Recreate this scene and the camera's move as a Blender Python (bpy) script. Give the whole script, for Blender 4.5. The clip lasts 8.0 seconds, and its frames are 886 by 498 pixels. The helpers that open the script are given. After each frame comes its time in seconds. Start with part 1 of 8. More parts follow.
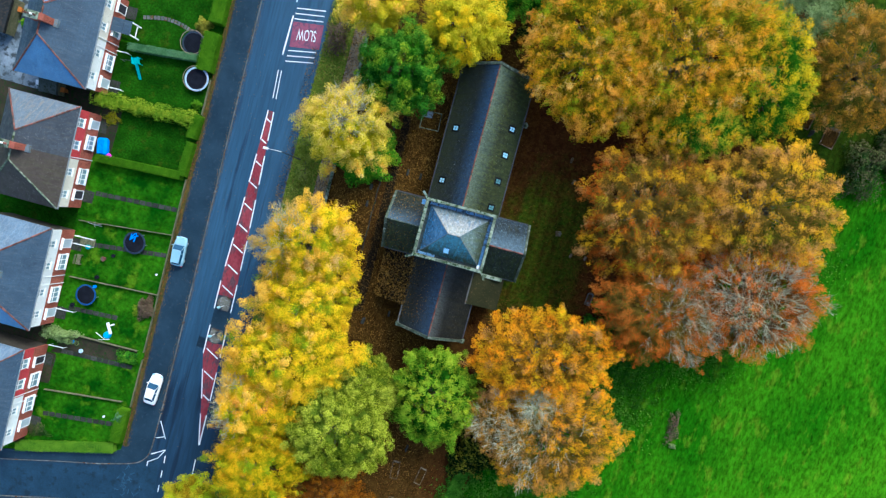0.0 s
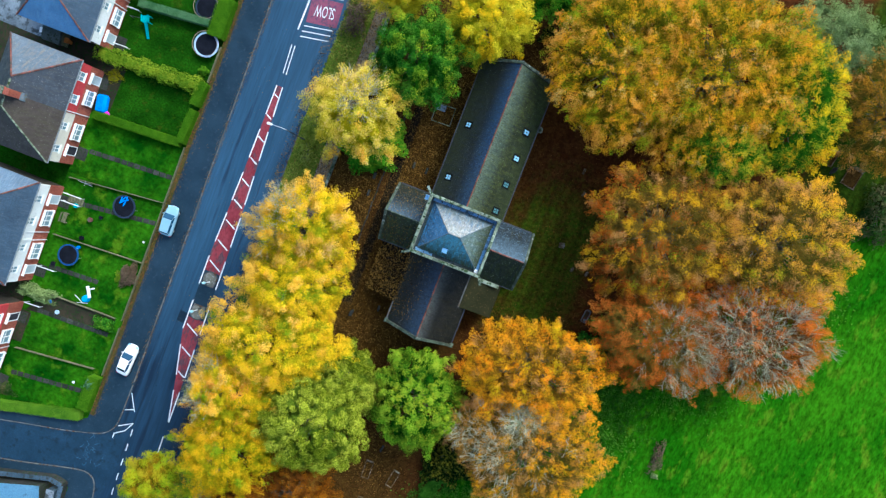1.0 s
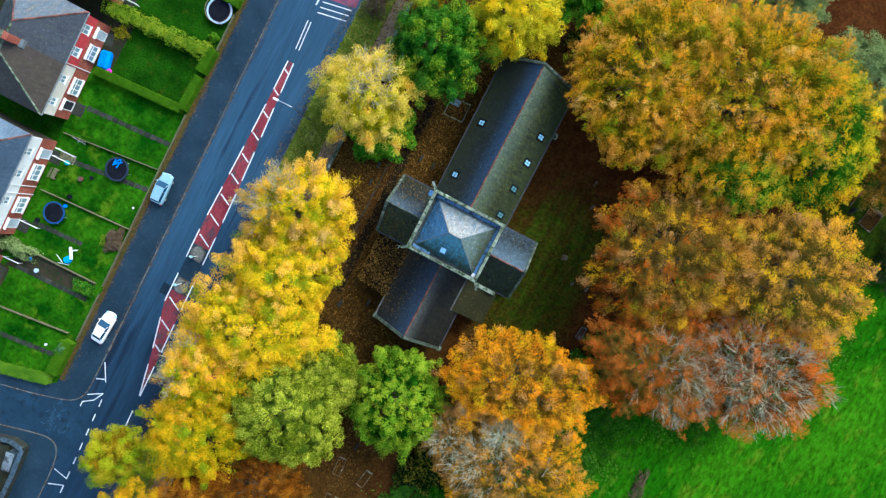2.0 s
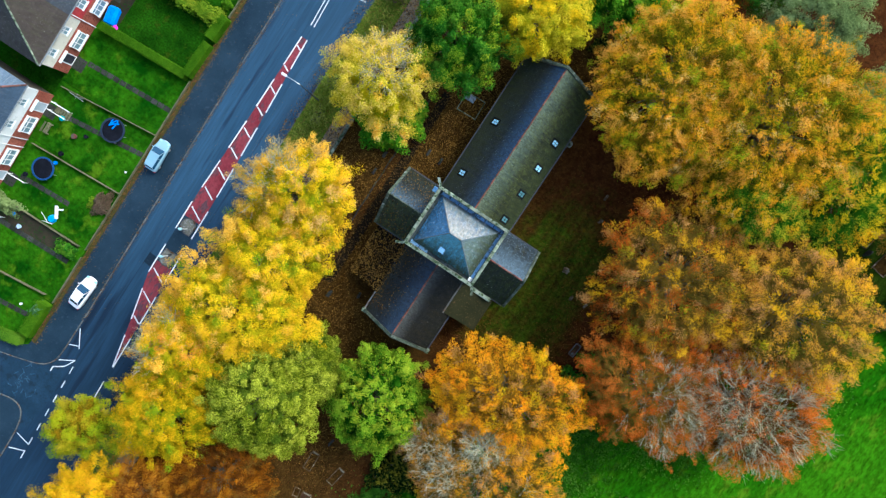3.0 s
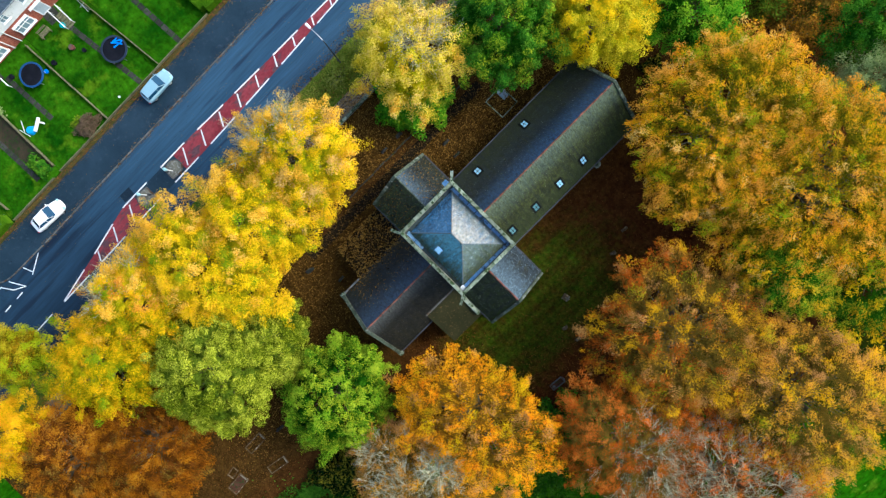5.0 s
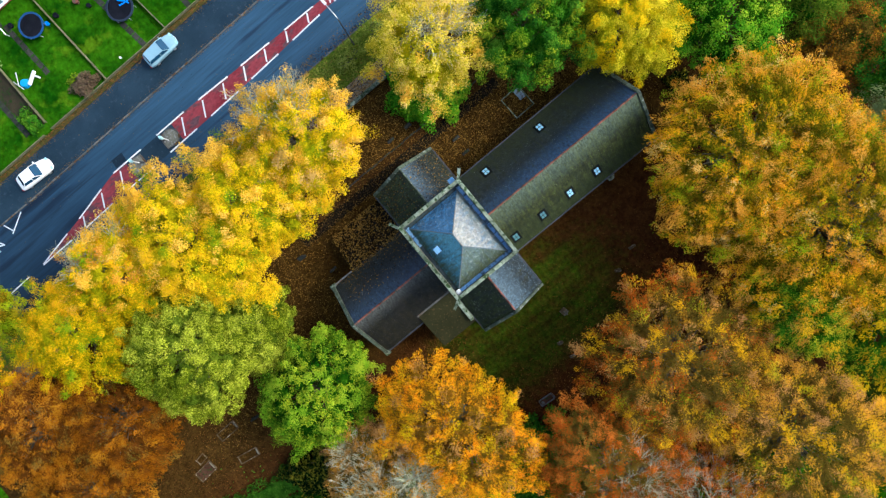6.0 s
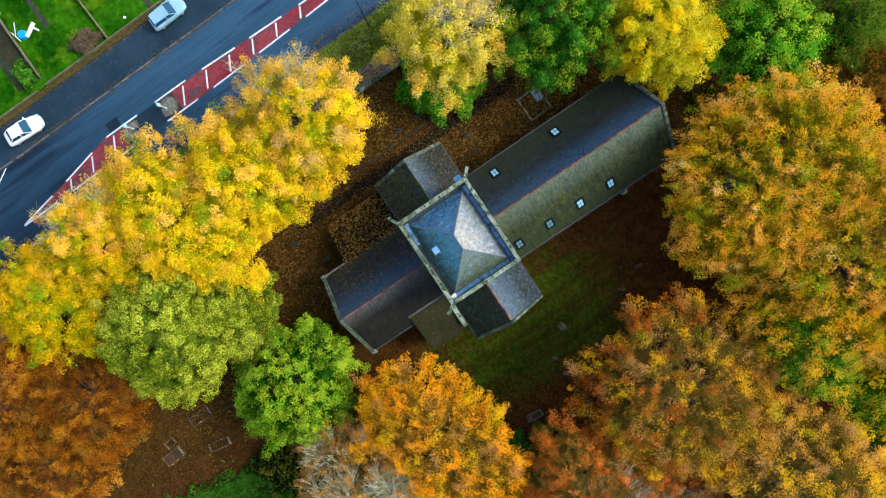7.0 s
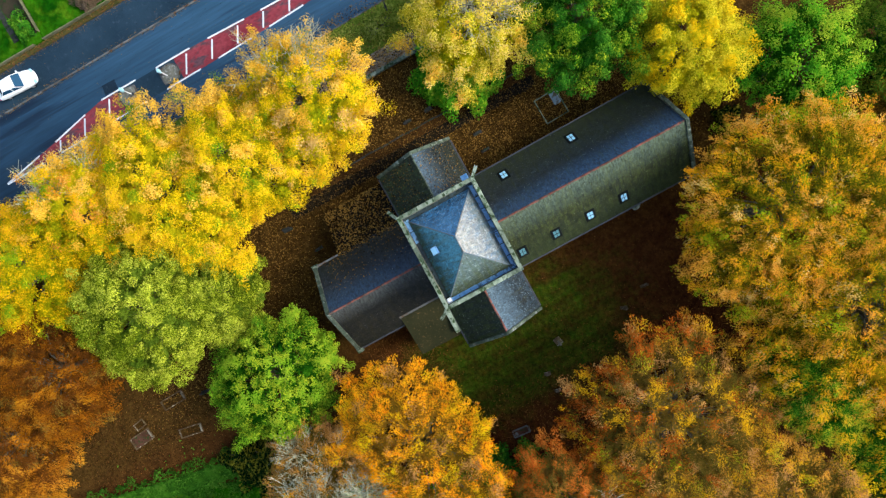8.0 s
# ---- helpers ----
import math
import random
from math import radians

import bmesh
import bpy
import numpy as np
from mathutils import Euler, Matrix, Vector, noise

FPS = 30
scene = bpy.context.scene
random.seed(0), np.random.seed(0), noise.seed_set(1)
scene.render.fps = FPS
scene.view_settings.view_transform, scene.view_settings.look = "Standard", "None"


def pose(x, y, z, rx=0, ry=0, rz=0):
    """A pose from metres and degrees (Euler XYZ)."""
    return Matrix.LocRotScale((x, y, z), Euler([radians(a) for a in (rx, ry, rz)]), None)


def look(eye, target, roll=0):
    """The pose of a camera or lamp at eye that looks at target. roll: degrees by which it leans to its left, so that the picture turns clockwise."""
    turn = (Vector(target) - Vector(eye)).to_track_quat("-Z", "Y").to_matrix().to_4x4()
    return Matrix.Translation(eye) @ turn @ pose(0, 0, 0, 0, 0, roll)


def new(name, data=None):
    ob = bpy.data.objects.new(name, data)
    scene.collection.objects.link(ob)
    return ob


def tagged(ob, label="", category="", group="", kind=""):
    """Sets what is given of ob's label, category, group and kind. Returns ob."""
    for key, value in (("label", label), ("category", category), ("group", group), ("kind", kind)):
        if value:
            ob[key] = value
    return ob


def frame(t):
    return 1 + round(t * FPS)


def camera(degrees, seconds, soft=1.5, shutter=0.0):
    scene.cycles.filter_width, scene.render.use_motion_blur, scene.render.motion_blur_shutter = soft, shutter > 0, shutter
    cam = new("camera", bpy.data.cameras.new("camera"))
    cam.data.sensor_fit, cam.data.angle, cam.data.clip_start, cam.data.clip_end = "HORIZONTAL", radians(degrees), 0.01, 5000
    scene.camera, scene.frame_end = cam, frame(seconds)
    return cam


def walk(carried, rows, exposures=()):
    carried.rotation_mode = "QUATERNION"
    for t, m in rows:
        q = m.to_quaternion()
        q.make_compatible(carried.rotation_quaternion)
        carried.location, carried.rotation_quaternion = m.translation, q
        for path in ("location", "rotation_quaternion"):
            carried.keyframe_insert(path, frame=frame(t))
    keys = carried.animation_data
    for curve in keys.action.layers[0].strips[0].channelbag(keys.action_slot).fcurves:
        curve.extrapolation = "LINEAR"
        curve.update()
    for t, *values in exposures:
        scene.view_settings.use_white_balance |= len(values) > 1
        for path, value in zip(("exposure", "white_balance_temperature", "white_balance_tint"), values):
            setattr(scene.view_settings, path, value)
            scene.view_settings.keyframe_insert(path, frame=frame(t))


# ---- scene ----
# The world's y runs along the nave, x to the side of the field; the street lies at x = -35 to -24.
cam = camera(76.0, 8.0, soft=1.3)
PATH = [
    (0.0, 1.509, 1.129, 79.000, 15.007), (0.5, 1.381, 1.189, 77.652, 18.161), (1.0, 1.252, 1.241, 76.304, 21.282),
    (1.5, 1.122, 1.286, 74.958, 24.368), (2.0, 0.991, 1.325, 73.613, 27.421), (2.5, 0.859, 1.356, 72.269, 30.439),
    (3.0, 0.726, 1.379, 70.926, 33.424), (3.5, 0.592, 1.396, 69.583, 36.375), (4.0, 0.458, 1.406, 68.242, 39.292),
    (4.5, 0.322, 1.409, 66.902, 42.175), (5.0, 0.185, 1.404, 65.563, 45.024), (5.5, 0.048, 1.392, 64.225, 47.839),
    (6.0, -0.090, 1.374, 62.888, 50.620), (6.5, -0.230, 1.348, 61.552, 53.368), (7.0, -0.370, 1.315, 60.217, 56.081),
    (7.5, -0.511, 1.274, 58.883, 58.761), (8.0, -0.653, 1.227, 57.550, 61.406),
]
walk(cam, [(t, pose(x, y, z, 0, 0, yaw) @ pose(0, 0, 0, -1.98) @ pose(0, 0, 0, 0, 2.63)) for t, x, y, z, yaw in PATH],
     exposures=[(0.0, 1.22, 5470, -1), (2.0, 1.22, 5580, 0), (4.5, 1.22, 5960, 2), (8.0, 1.24, 6150, 3)])

# ---- light: a bright overcast sky, brightest low over +y ----
SUN_EL, SUN_AZ = 40.0, 24.0
world = bpy.data.worlds.new("sky")
scene.world = world
world.use_nodes = True
wn = world.node_tree
sky = wn.nodes.new("ShaderNodeTexSky")
sky.sky_type = "NISHITA"
sky.sun_disc = False
sky.sun_elevation = radians(SUN_EL)
sky.sun_rotation = radians(SUN_AZ)
sky.air_density, sky.dust_density, sky.ozone_density = 1.0, 3.0, 1.0
wn.links.new(sky.outputs[0], wn.nodes["Background"].inputs[0])
wn.nodes["Background"].inputs[1].default_value = 0.13
sun_data = bpy.data.lights.new("sun", "SUN")
sun_data.energy, sun_data.angle, sun_data.color = 1.05, radians(20), (1.0, 0.96, 0.9)
sun = new("sun", sun_data)
sun.matrix_world = look((60 * math.sin(radians(SUN_AZ)), 60 * math.cos(radians(SUN_AZ)), 60 * math.tan(radians(SUN_EL))), (0, 0, 0))

# ---- materials ----
def graph(name):
    m = bpy.data.materials.new(name)
    m.use_nodes = True
    nt = m.node_tree
    return m, nt, nt.nodes["Principled BSDF"]


def node(nt, kind, links=None, **values):
    n = nt.nodes.new(kind)
    for key, value in values.items():
        n.inputs[key.replace("_", " ")].default_value = value
    for key, out in (links or {}).items():
        nt.links.new(out, n.inputs[key])
    return n


def mix(nt, fac, a, b, mode="MIX"):
    n = nt.nodes.new("ShaderNodeMix")
    n.data_type, n.blend_type = "RGBA", mode
    for i, v in ((0, fac), (6, a), (7, b)):
        if hasattr(v, "links"):
            nt.links.new(v, n.inputs[i])
        else:
            n.inputs[i].default_value = v if i == 0 else (*v, 1)
    return n.outputs[2]


def coords(nt, sx=1.0, sy=1.0, sz=1.0):
    """Object coordinates, shifted from piece to piece so that alike pieces weather differently."""
    tc = nt.nodes.new("ShaderNodeTexCoord")
    info = nt.nodes.new("ShaderNodeObjectInfo")
    far = node(nt, "ShaderNodeMath", {0: info.outputs["Random"]})
    far.operation = "MULTIPLY"
    far.inputs[1].default_value = 60.0
    add = node(nt, "ShaderNodeVectorMath", {0: tc.outputs["Object"], 1: far.outputs[0]})
    mp = node(nt, "ShaderNodeMapping", {"Vector": add.outputs[0]}, Scale=(sx, sy, sz))
    return mp.outputs[0]


def noise_fac(nt, vec, scale, lo=0.35, hi=0.65, detail=4.0, rough=0.6):
    n = node(nt, "ShaderNodeTexNoise", {"Vector": vec}, Scale=scale, Detail=detail, Roughness=rough)
    r = node(nt, "ShaderNodeMapRange", {"Value": n.outputs["Fac"]}, From_Min=lo, From_Max=hi)
    return r.outputs[0]


def bump(nt, bsdf, height, strength=0.4, distance=0.02):
    b = node(nt, "ShaderNodeBump", {"Height": height}, Strength=strength, Distance=distance)
    nt.links.new(b.outputs[0], bsdf.inputs["Normal"])


def surface(name, c1, c2, c3=None, s1=0.4, s2=4.0, rough=0.85, relief=0.3, metal=0.0, spec=0.12, amount3=0.5, stretch=(1, 1, 1), fine=0.25, vary=0.0):
    """A weathered surface: two colours in broad patches, a third in small marks, grain and relief."""
    m, nt, p = graph(name)
    v = coords(nt, *stretch)
    col = mix(nt, noise_fac(nt, v, s1), c1, c2)
    if c3:
        marks = noise_fac(nt, v, s2, 0.62 - 0.2 * amount3, 0.72 - 0.2 * amount3)
        col = mix(nt, marks, col, c3)
    grain = noise_fac(nt, v, s2 * 5, 0.2, 0.8, 3)
    g2 = node(nt, "ShaderNodeMapRange", {"Value": grain}, To_Min=1 - fine, To_Max=1 + fine)
    if vary:
        info = nt.nodes.new("ShaderNodeObjectInfo")
        own = node(nt, "ShaderNodeMapRange", {"Value": info.outputs["Random"]}, To_Min=1 - vary, To_Max=1 + vary)
        g3 = node(nt, "ShaderNodeMath", {0: g2.outputs[0], 1: own.outputs[0]})
        g3.operation = "MULTIPLY"
        g2 = g3
    comb = node(nt, "ShaderNodeCombineColor")
    for i in range(3):
        nt.links.new(g2.outputs[0], comb.inputs[i])
    col = mix(nt, 1.0, col, comb.outputs[0], "MULTIPLY")
    nt.links.new(col, p.inputs["Base Color"])
    p.inputs["Roughness"].default_value = rough
    p.inputs["Metallic"].default_value = metal
    p.inputs["Specular IOR Level"].default_value = spec
    if relief:
        bump(nt, p, grain, relief)
    return m


def slates(name, c1, c2, moss, moss_amount, axis, rough=0.35, course=0.24, width=0.32, spec=0.3, lichen=(0.4, 0.4, 0.36), lichen_amount=0.2, crest=None, crest_z=(6.4, 8.0), joint=0.2, stain=(0.2, 1.65), each=0.35, foot=None, foot_z=(6.8, 4.2)):
    """Roof slates in courses up the slope; axis is the ridge's direction (0: x, 1: y)."""
    m, nt, p = graph(name)
    tc = nt.nodes.new("ShaderNodeTexCoord")
    sep = node(nt, "ShaderNodeSeparateXYZ", {"Vector": tc.outputs["Object"]})
    up = node(nt, "ShaderNodeMath", {0: sep.outputs[2]})
    up.operation = "MULTIPLY"
    up.inputs[1].default_value = 1.55
    vec = node(nt, "ShaderNodeCombineXYZ", {"X": sep.outputs[axis], "Y": up.outputs[0]})
    br = node(nt, "ShaderNodeTexBrick", {"Vector": vec.outputs[0]}, Scale=1.0, Mortar_Size=0.012, Brick_Width=width, Row_Height=course, Bias=0.0)
    br.inputs["Color1"].default_value = (*c1, 1)
    br.inputs["Color2"].default_value = (*c2, 1)
    br.inputs["Mortar"].default_value = (*[joint * x for x in c1], 1)
    v = coords(nt)
    streak = coords(nt, *((1.2, 0.25, 0.25) if axis == 0 else (0.25, 1.2, 0.25)))
    broad = noise_fac(nt, v, 0.35, 0.3, 0.7)
    col = mix(nt, broad, br.outputs["Color"], mix(nt, 1.0, br.outputs["Color"], (0.62, 0.62, 0.64), "MULTIPLY"))
    col = mix(nt, noise_fac(nt, streak, 2.6, 0.62 - 0.4 * moss_amount, 0.82 - 0.4 * moss_amount, 6, 0.7), col, moss)
    col = mix(nt, noise_fac(nt, v, 6.5, 0.66 - 0.2 * lichen_amount, 0.7 - 0.2 * lichen_amount, 6, 0.8), col, lichen)
    dark = noise_fac(nt, v, 7.0, 0.36, 0.6, 6, 0.85)
    shade = node(nt, "ShaderNodeMapRange", {"Value": dark}, To_Min=stain[0], To_Max=stain[1])
    cc = node(nt, "ShaderNodeCombineColor")
    for i in range(3):
        nt.links.new(shade.outputs[0], cc.inputs[i])
    col = mix(nt, 1.0, col, cc.outputs[0], "MULTIPLY")
    if each:
        # every slate a little lighter or darker than its neighbours
        geo = nt.nodes.new("ShaderNodeNewGeometry")
        own = node(nt, "ShaderNodeMapRange", {"Value": geo.outputs["Random Per Island"]}, To_Min=1 - each, To_Max=1 + each)
        oc = node(nt, "ShaderNodeCombineColor")
        for i in range(3):
            nt.links.new(own.outputs[0], oc.inputs[i])
        col = mix(nt, 1.0, col, oc.outputs[0], "MULTIPLY")
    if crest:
        # paler towards the ridge: streaks of lichen, and sky sheen painted into the colour
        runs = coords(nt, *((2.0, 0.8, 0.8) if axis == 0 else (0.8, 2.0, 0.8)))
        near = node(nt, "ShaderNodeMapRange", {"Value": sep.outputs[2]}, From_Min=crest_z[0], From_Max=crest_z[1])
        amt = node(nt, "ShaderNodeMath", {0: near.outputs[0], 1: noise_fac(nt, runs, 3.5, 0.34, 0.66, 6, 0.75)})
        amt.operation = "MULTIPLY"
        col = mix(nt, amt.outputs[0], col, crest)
    if foot:
        # moss that has crept up from the gutter in streaks
        creep = coords(nt, *((1.6, 0.5, 0.5) if axis == 0 else (0.5, 1.6, 0.5)))
        near = node(nt, "ShaderNodeMapRange", {"Value": sep.outputs[2]}, From_Min=foot_z[0], From_Max=foot_z[1])
        amt = node(nt, "ShaderNodeMath", {0: near.outputs[0], 1: noise_fac(nt, creep, 1.6, 0.3, 0.62, 7, 0.72)})
        amt.operation = "MULTIPLY"
        col = mix(nt, amt.outputs[0], col, foot)
    nt.links.new(col, p.inputs["Base Color"])
    r = node(nt, "ShaderNodeMapRange", {"Value": noise_fac(nt, v, 1.3)}, To_Min=rough - 0.08, To_Max=rough + 0.18)
    nt.links.new(r.outputs[0], p.inputs["Roughness"])
    p.inputs["Specular IOR Level"].default_value = spec
    bump(nt, p, br.outputs["Fac"], 0.9, -0.03)
    return m


def foliage(name, stops, patch=0.16, fleck=0.24, rough=0.6, glow=0.22):
    """Leaves: stops are colours picked by patches of the crown, varied leaf by leaf."""
    m, nt, p = graph(name)
    v = coords(nt)
    geo = nt.nodes.new("ShaderNodeNewGeometry")
    rnd = geo.outputs["Random Per Island"]
    big = node(nt, "ShaderNodeTexNoise", {"Vector": v}, Scale=patch, Detail=3.0, Roughness=0.6)
    mid = node(nt, "ShaderNodeTexNoise", {"Vector": v}, Scale=0.9, Detail=2.0)
    add = node(nt, "ShaderNodeMath", {0: big.outputs["Fac"], 1: mid.outputs["Fac"]})
    add2 = node(nt, "ShaderNodeMath", {0: add.outputs[0]})
    sc = node(nt, "ShaderNodeMapRange", {"Value": rnd}, To_Min=-fleck * 0.5, To_Max=fleck * 0.5)
    nt.links.new(sc.outputs[0], add2.inputs[1])
    ramp = nt.nodes.new("ShaderNodeValToRGB")
    ramp.color_ramp.interpolation = "LINEAR"
    el = ramp.color_ramp.elements
    while len(el) < len(stops):
        el.new(0.5)
    for i, c in enumerate(stops):
        el[i].position = i / (len(stops) - 1)
        el[i].color = (*c, 1)
    rng = node(nt, "ShaderNodeMapRange", {"Value": add2.outputs[0]}, From_Min=0.76, From_Max=1.24)
    nt.links.new(rng.outputs[0], ramp.inputs[0])
    nt.links.new(ramp.outputs[0], p.inputs["Base Color"])
    p.inputs["Roughness"].default_value = rough
    p.inputs["Specular IOR Level"].default_value = 0.0
    tr = node(nt, "ShaderNodeBsdfTranslucent", {"Color": ramp.outputs[0]})
    sh = node(nt, "ShaderNodeMixShader", {1: p.outputs[0], 2: tr.outputs[0]}, Fac=glow)
    nt.links.new(sh.outputs[0], nt.nodes["Material Output"].inputs[0])
    return m


def glass(name, tint=(0.02, 0.03, 0.04)):
    m, nt, p = graph(name)
    p.inputs["Base Color"].default_value = (*tint, 1)
    p.inputs["Roughness"].default_value = 0.06
    p.inputs["Specular IOR Level"].default_value = 0.9
    return m


MAT = {
    "field": surface("field_grass", (0.015, 0.094, 0.0012), (0.036, 0.15, 0.0025), (0.062, 0.152, 0.005), 0.16, 0.55, 0.95, 1.0, stretch=(1.0, 0.45, 1), fine=0.75, amount3=0.3, spec=0.0),
    "lawn": surface("lawn_grass", (0.006, 0.046, 0.0015), (0.032, 0.122, 0.003), (0.06, 0.13, 0.0045), 0.3, 0.35, 0.95, 0.8, amount3=0.25, fine=0.6, spec=0.0),
    "mossy_lawn": surface("mossy_lawn_grass", (0.007, 0.034, 0.0015), (0.018, 0.074, 0.003), (0.03, 0.06, 0.004), 0.3, 0.8, 0.95, 0.8, amount3=0.22, fine=0.6, spec=0.0),
    "verge": surface("verge_grass", (0.07, 0.13, 0.01), (0.14, 0.19, 0.018), (0.22, 0.16, 0.035), 0.6, 3.0, 0.95, 0.5, fine=0.5, spec=0.1),
    "asphalt": surface("asphalt", (0.016, 0.05, 0.094), (0.03, 0.08, 0.14), (0.009, 0.028, 0.06), 0.35, 0.7, 0.5, 0.25, amount3=0.25, stretch=(1, 0.06, 1), fine=0.3, spec=0.3),
    "footway": surface("footway_asphalt", (0.011, 0.026, 0.043), (0.02, 0.042, 0.066), (0.035, 0.055, 0.08), 0.25, 2.5, 0.6, 0.3, amount3=0.15, fine=0.3),
    "kerb": surface("kerb_stone", (0.08, 0.085, 0.085), (0.16, 0.16, 0.15), (0.1, 0.05, 0.02), 0.6, 2.0, 0.85, 0.3, vary=0.25),
    "red": surface("red_surfacing", (0.17, 0.02, 0.03), (0.27, 0.05, 0.062), (0.1, 0.05, 0.06), 0.35, 1.1, 0.7, 0.3, amount3=0.6, stretch=(1, 0.45, 1), fine=0.4),
    "worn_red": surface("worn_red_surfacing", (0.2, 0.06, 0.1), (0.27, 0.075, 0.12), (0.12, 0.06, 0.1), 0.5, 2.4, 0.7, 0.3, amount3=0.5, fine=0.3),
    "hip_lead": surface("weathered_lead_roll", (0.1, 0.14, 0.17), (0.17, 0.2, 0.22), (0.16, 0.13, 0.09), 1.0, 3.0, 0.6, 0.2),
    "dark_lead": surface("dark_lead", (0.03, 0.045, 0.05), (0.05, 0.07, 0.08), (0.02, 0.03, 0.02), 1.0, 3.0, 0.5, 0.2),
    "white_line": surface("road_paint", (0.62, 0.65, 0.68), (0.78, 0.8, 0.82), (0.3, 0.33, 0.37), 1.0, 6.0, 0.6, 0.1, amount3=0.1),
    "soil": surface("bare_soil", (0.025, 0.022, 0.014), (0.045, 0.034, 0.02), (0.016, 0.04, 0.008), 0.6, 3.0, 0.95, 0.5),
    "paving": surface("concrete_paving", (0.1, 0.125, 0.15), (0.22, 0.26, 0.3), (0.05, 0.06, 0.065), 0.3, 0.9, 0.8, 0.2, amount3=0.6),
    "path": surface("gravel_path", (0.15, 0.13, 0.1), (0.24, 0.21, 0.17), (0.3, 0.2, 0.1), 0.5, 6.0, 0.9, 0.5, amount3=0.7, fine=0.4),
    "dark_path": surface("garden_path_slabs", (0.03, 0.03, 0.028), (0.05, 0.048, 0.045), (0.02, 0.04, 0.012), 0.8, 4.0, 0.85, 0.3, vary=0.3),
    "stone": surface("sandstone", (0.09, 0.12, 0.075), (0.29, 0.33, 0.25), (0.035, 0.06, 0.022), 1.1, 2.5, 0.9, 0.4, amount3=0.55, vary=0.3),
    "gable_stone": surface("mossy_gable_stone", (0.04, 0.055, 0.036), (0.1, 0.12, 0.085), (0.22, 0.24, 0.2), 1.1, 2.5, 0.9, 0.4, amount3=0.3, vary=0.3),
    "wall_stone": surface("wall_stone", (0.16, 0.14, 0.11), (0.24, 0.21, 0.16), (0.1, 0.1, 0.07), 0.8, 3.0, 0.9, 0.5),
    "brick": surface("red_brick", (0.3, 0.085, 0.055), (0.4, 0.13, 0.085), (0.18, 0.04, 0.03), 0.5, 7.0, 0.85, 0.3),
    "brick_bright": surface("painted_brick", (0.5, 0.05, 0.06), (0.6, 0.07, 0.075), (0.4, 0.05, 0.05), 0.5, 6.0, 0.75, 0.2),
    "render": surface("white_render", (0.78, 0.78, 0.76), (0.86, 0.86, 0.84), (0.62, 0.62, 0.6), 0.4, 3.0, 0.85, 0.15, amount3=0.15, fine=0.06),
    "cream": surface("cream_render", (0.72, 0.66, 0.55), (0.8, 0.74, 0.62), (0.6, 0.54, 0.44), 0.4, 3.0, 0.85, 0.15, amount3=0.2, fine=0.06),
    "white": surface("white_upvc", (0.8, 0.8, 0.8), (0.86, 0.86, 0.86), None, 1.0, 4.0, 0.4, 0.0, fine=0.03),
    "clay": surface("clay_ridge_tile", (0.14, 0.048, 0.036), (0.23, 0.085, 0.065), (0.1, 0.085, 0.07), 1.2, 3.0, 0.85, 0.3, amount3=0.6, vary=0.35),
    "lead": surface("lead_sheet", (0.1, 0.26, 0.5), (0.28, 0.5, 0.76), (0.03, 0.07, 0.1), 1.0, 2.0, 0.35, 0.2, spec=0.6, amount3=0.5, vary=0.3),
    "bark": surface("grey_bark", (0.11, 0.095, 0.075), (0.17, 0.145, 0.115), (0.07, 0.07, 0.04), 1.0, 5.0, 0.9, 0.5),
    "twig": surface("bare_twigs", (0.32, 0.31, 0.2), (0.48, 0.46, 0.32), None, 0.6, 5.0, 0.9, 0.0, spec=0.0),
    "wood": surface("fence_timber", (0.13, 0.125, 0.07), (0.21, 0.195, 0.115), (0.08, 0.1, 0.04), 1.0, 5.0, 0.85, 0.3, stretch=(1, 1, 3)),
    "leaflitter": foliage("fallen_leaves", [(0.014, 0.007, 0.002), (0.066, 0.034, 0.007), (0.15, 0.08, 0.016), (0.3, 0.17, 0.035)], 0.3, 1.2, glow=0.05),
    # panes carry the reflected sky, painted in as base colour
    "car_glass": glass("car_window_glass", (0.012, 0.06, 0.12)),
    "glass": glass("window_glass", (0.22, 0.32, 0.37)),
    "roof_glass": glass("rooflight_glass", (0.4, 0.72, 0.92)),
    "roof_glass_dim": glass("dim_rooflight_glass", (0.12, 0.26, 0.3)),
    "frame_black": surface("black_rooflight_frame", (0.004, 0.005, 0.006), (0.007, 0.008, 0.009), None, 1.0, 5.0, 0.5, 0.1),
    "black": surface("black_rubber", (0.006, 0.007, 0.011), (0.011, 0.012, 0.018), None, 1.0, 5.0, 0.7, 0.1, spec=0.05),
    "metal": surface("galvanised_steel", (0.45, 0.47, 0.48), (0.55, 0.57, 0.58), None, 1.0, 5.0, 0.4, 0.0, metal=0.6),
    "dark_metal": surface("dark_steel", (0.06, 0.065, 0.07), (0.09, 0.09, 0.1), None, 1.0, 5.0, 0.5, 0.0, metal=0.5),
}
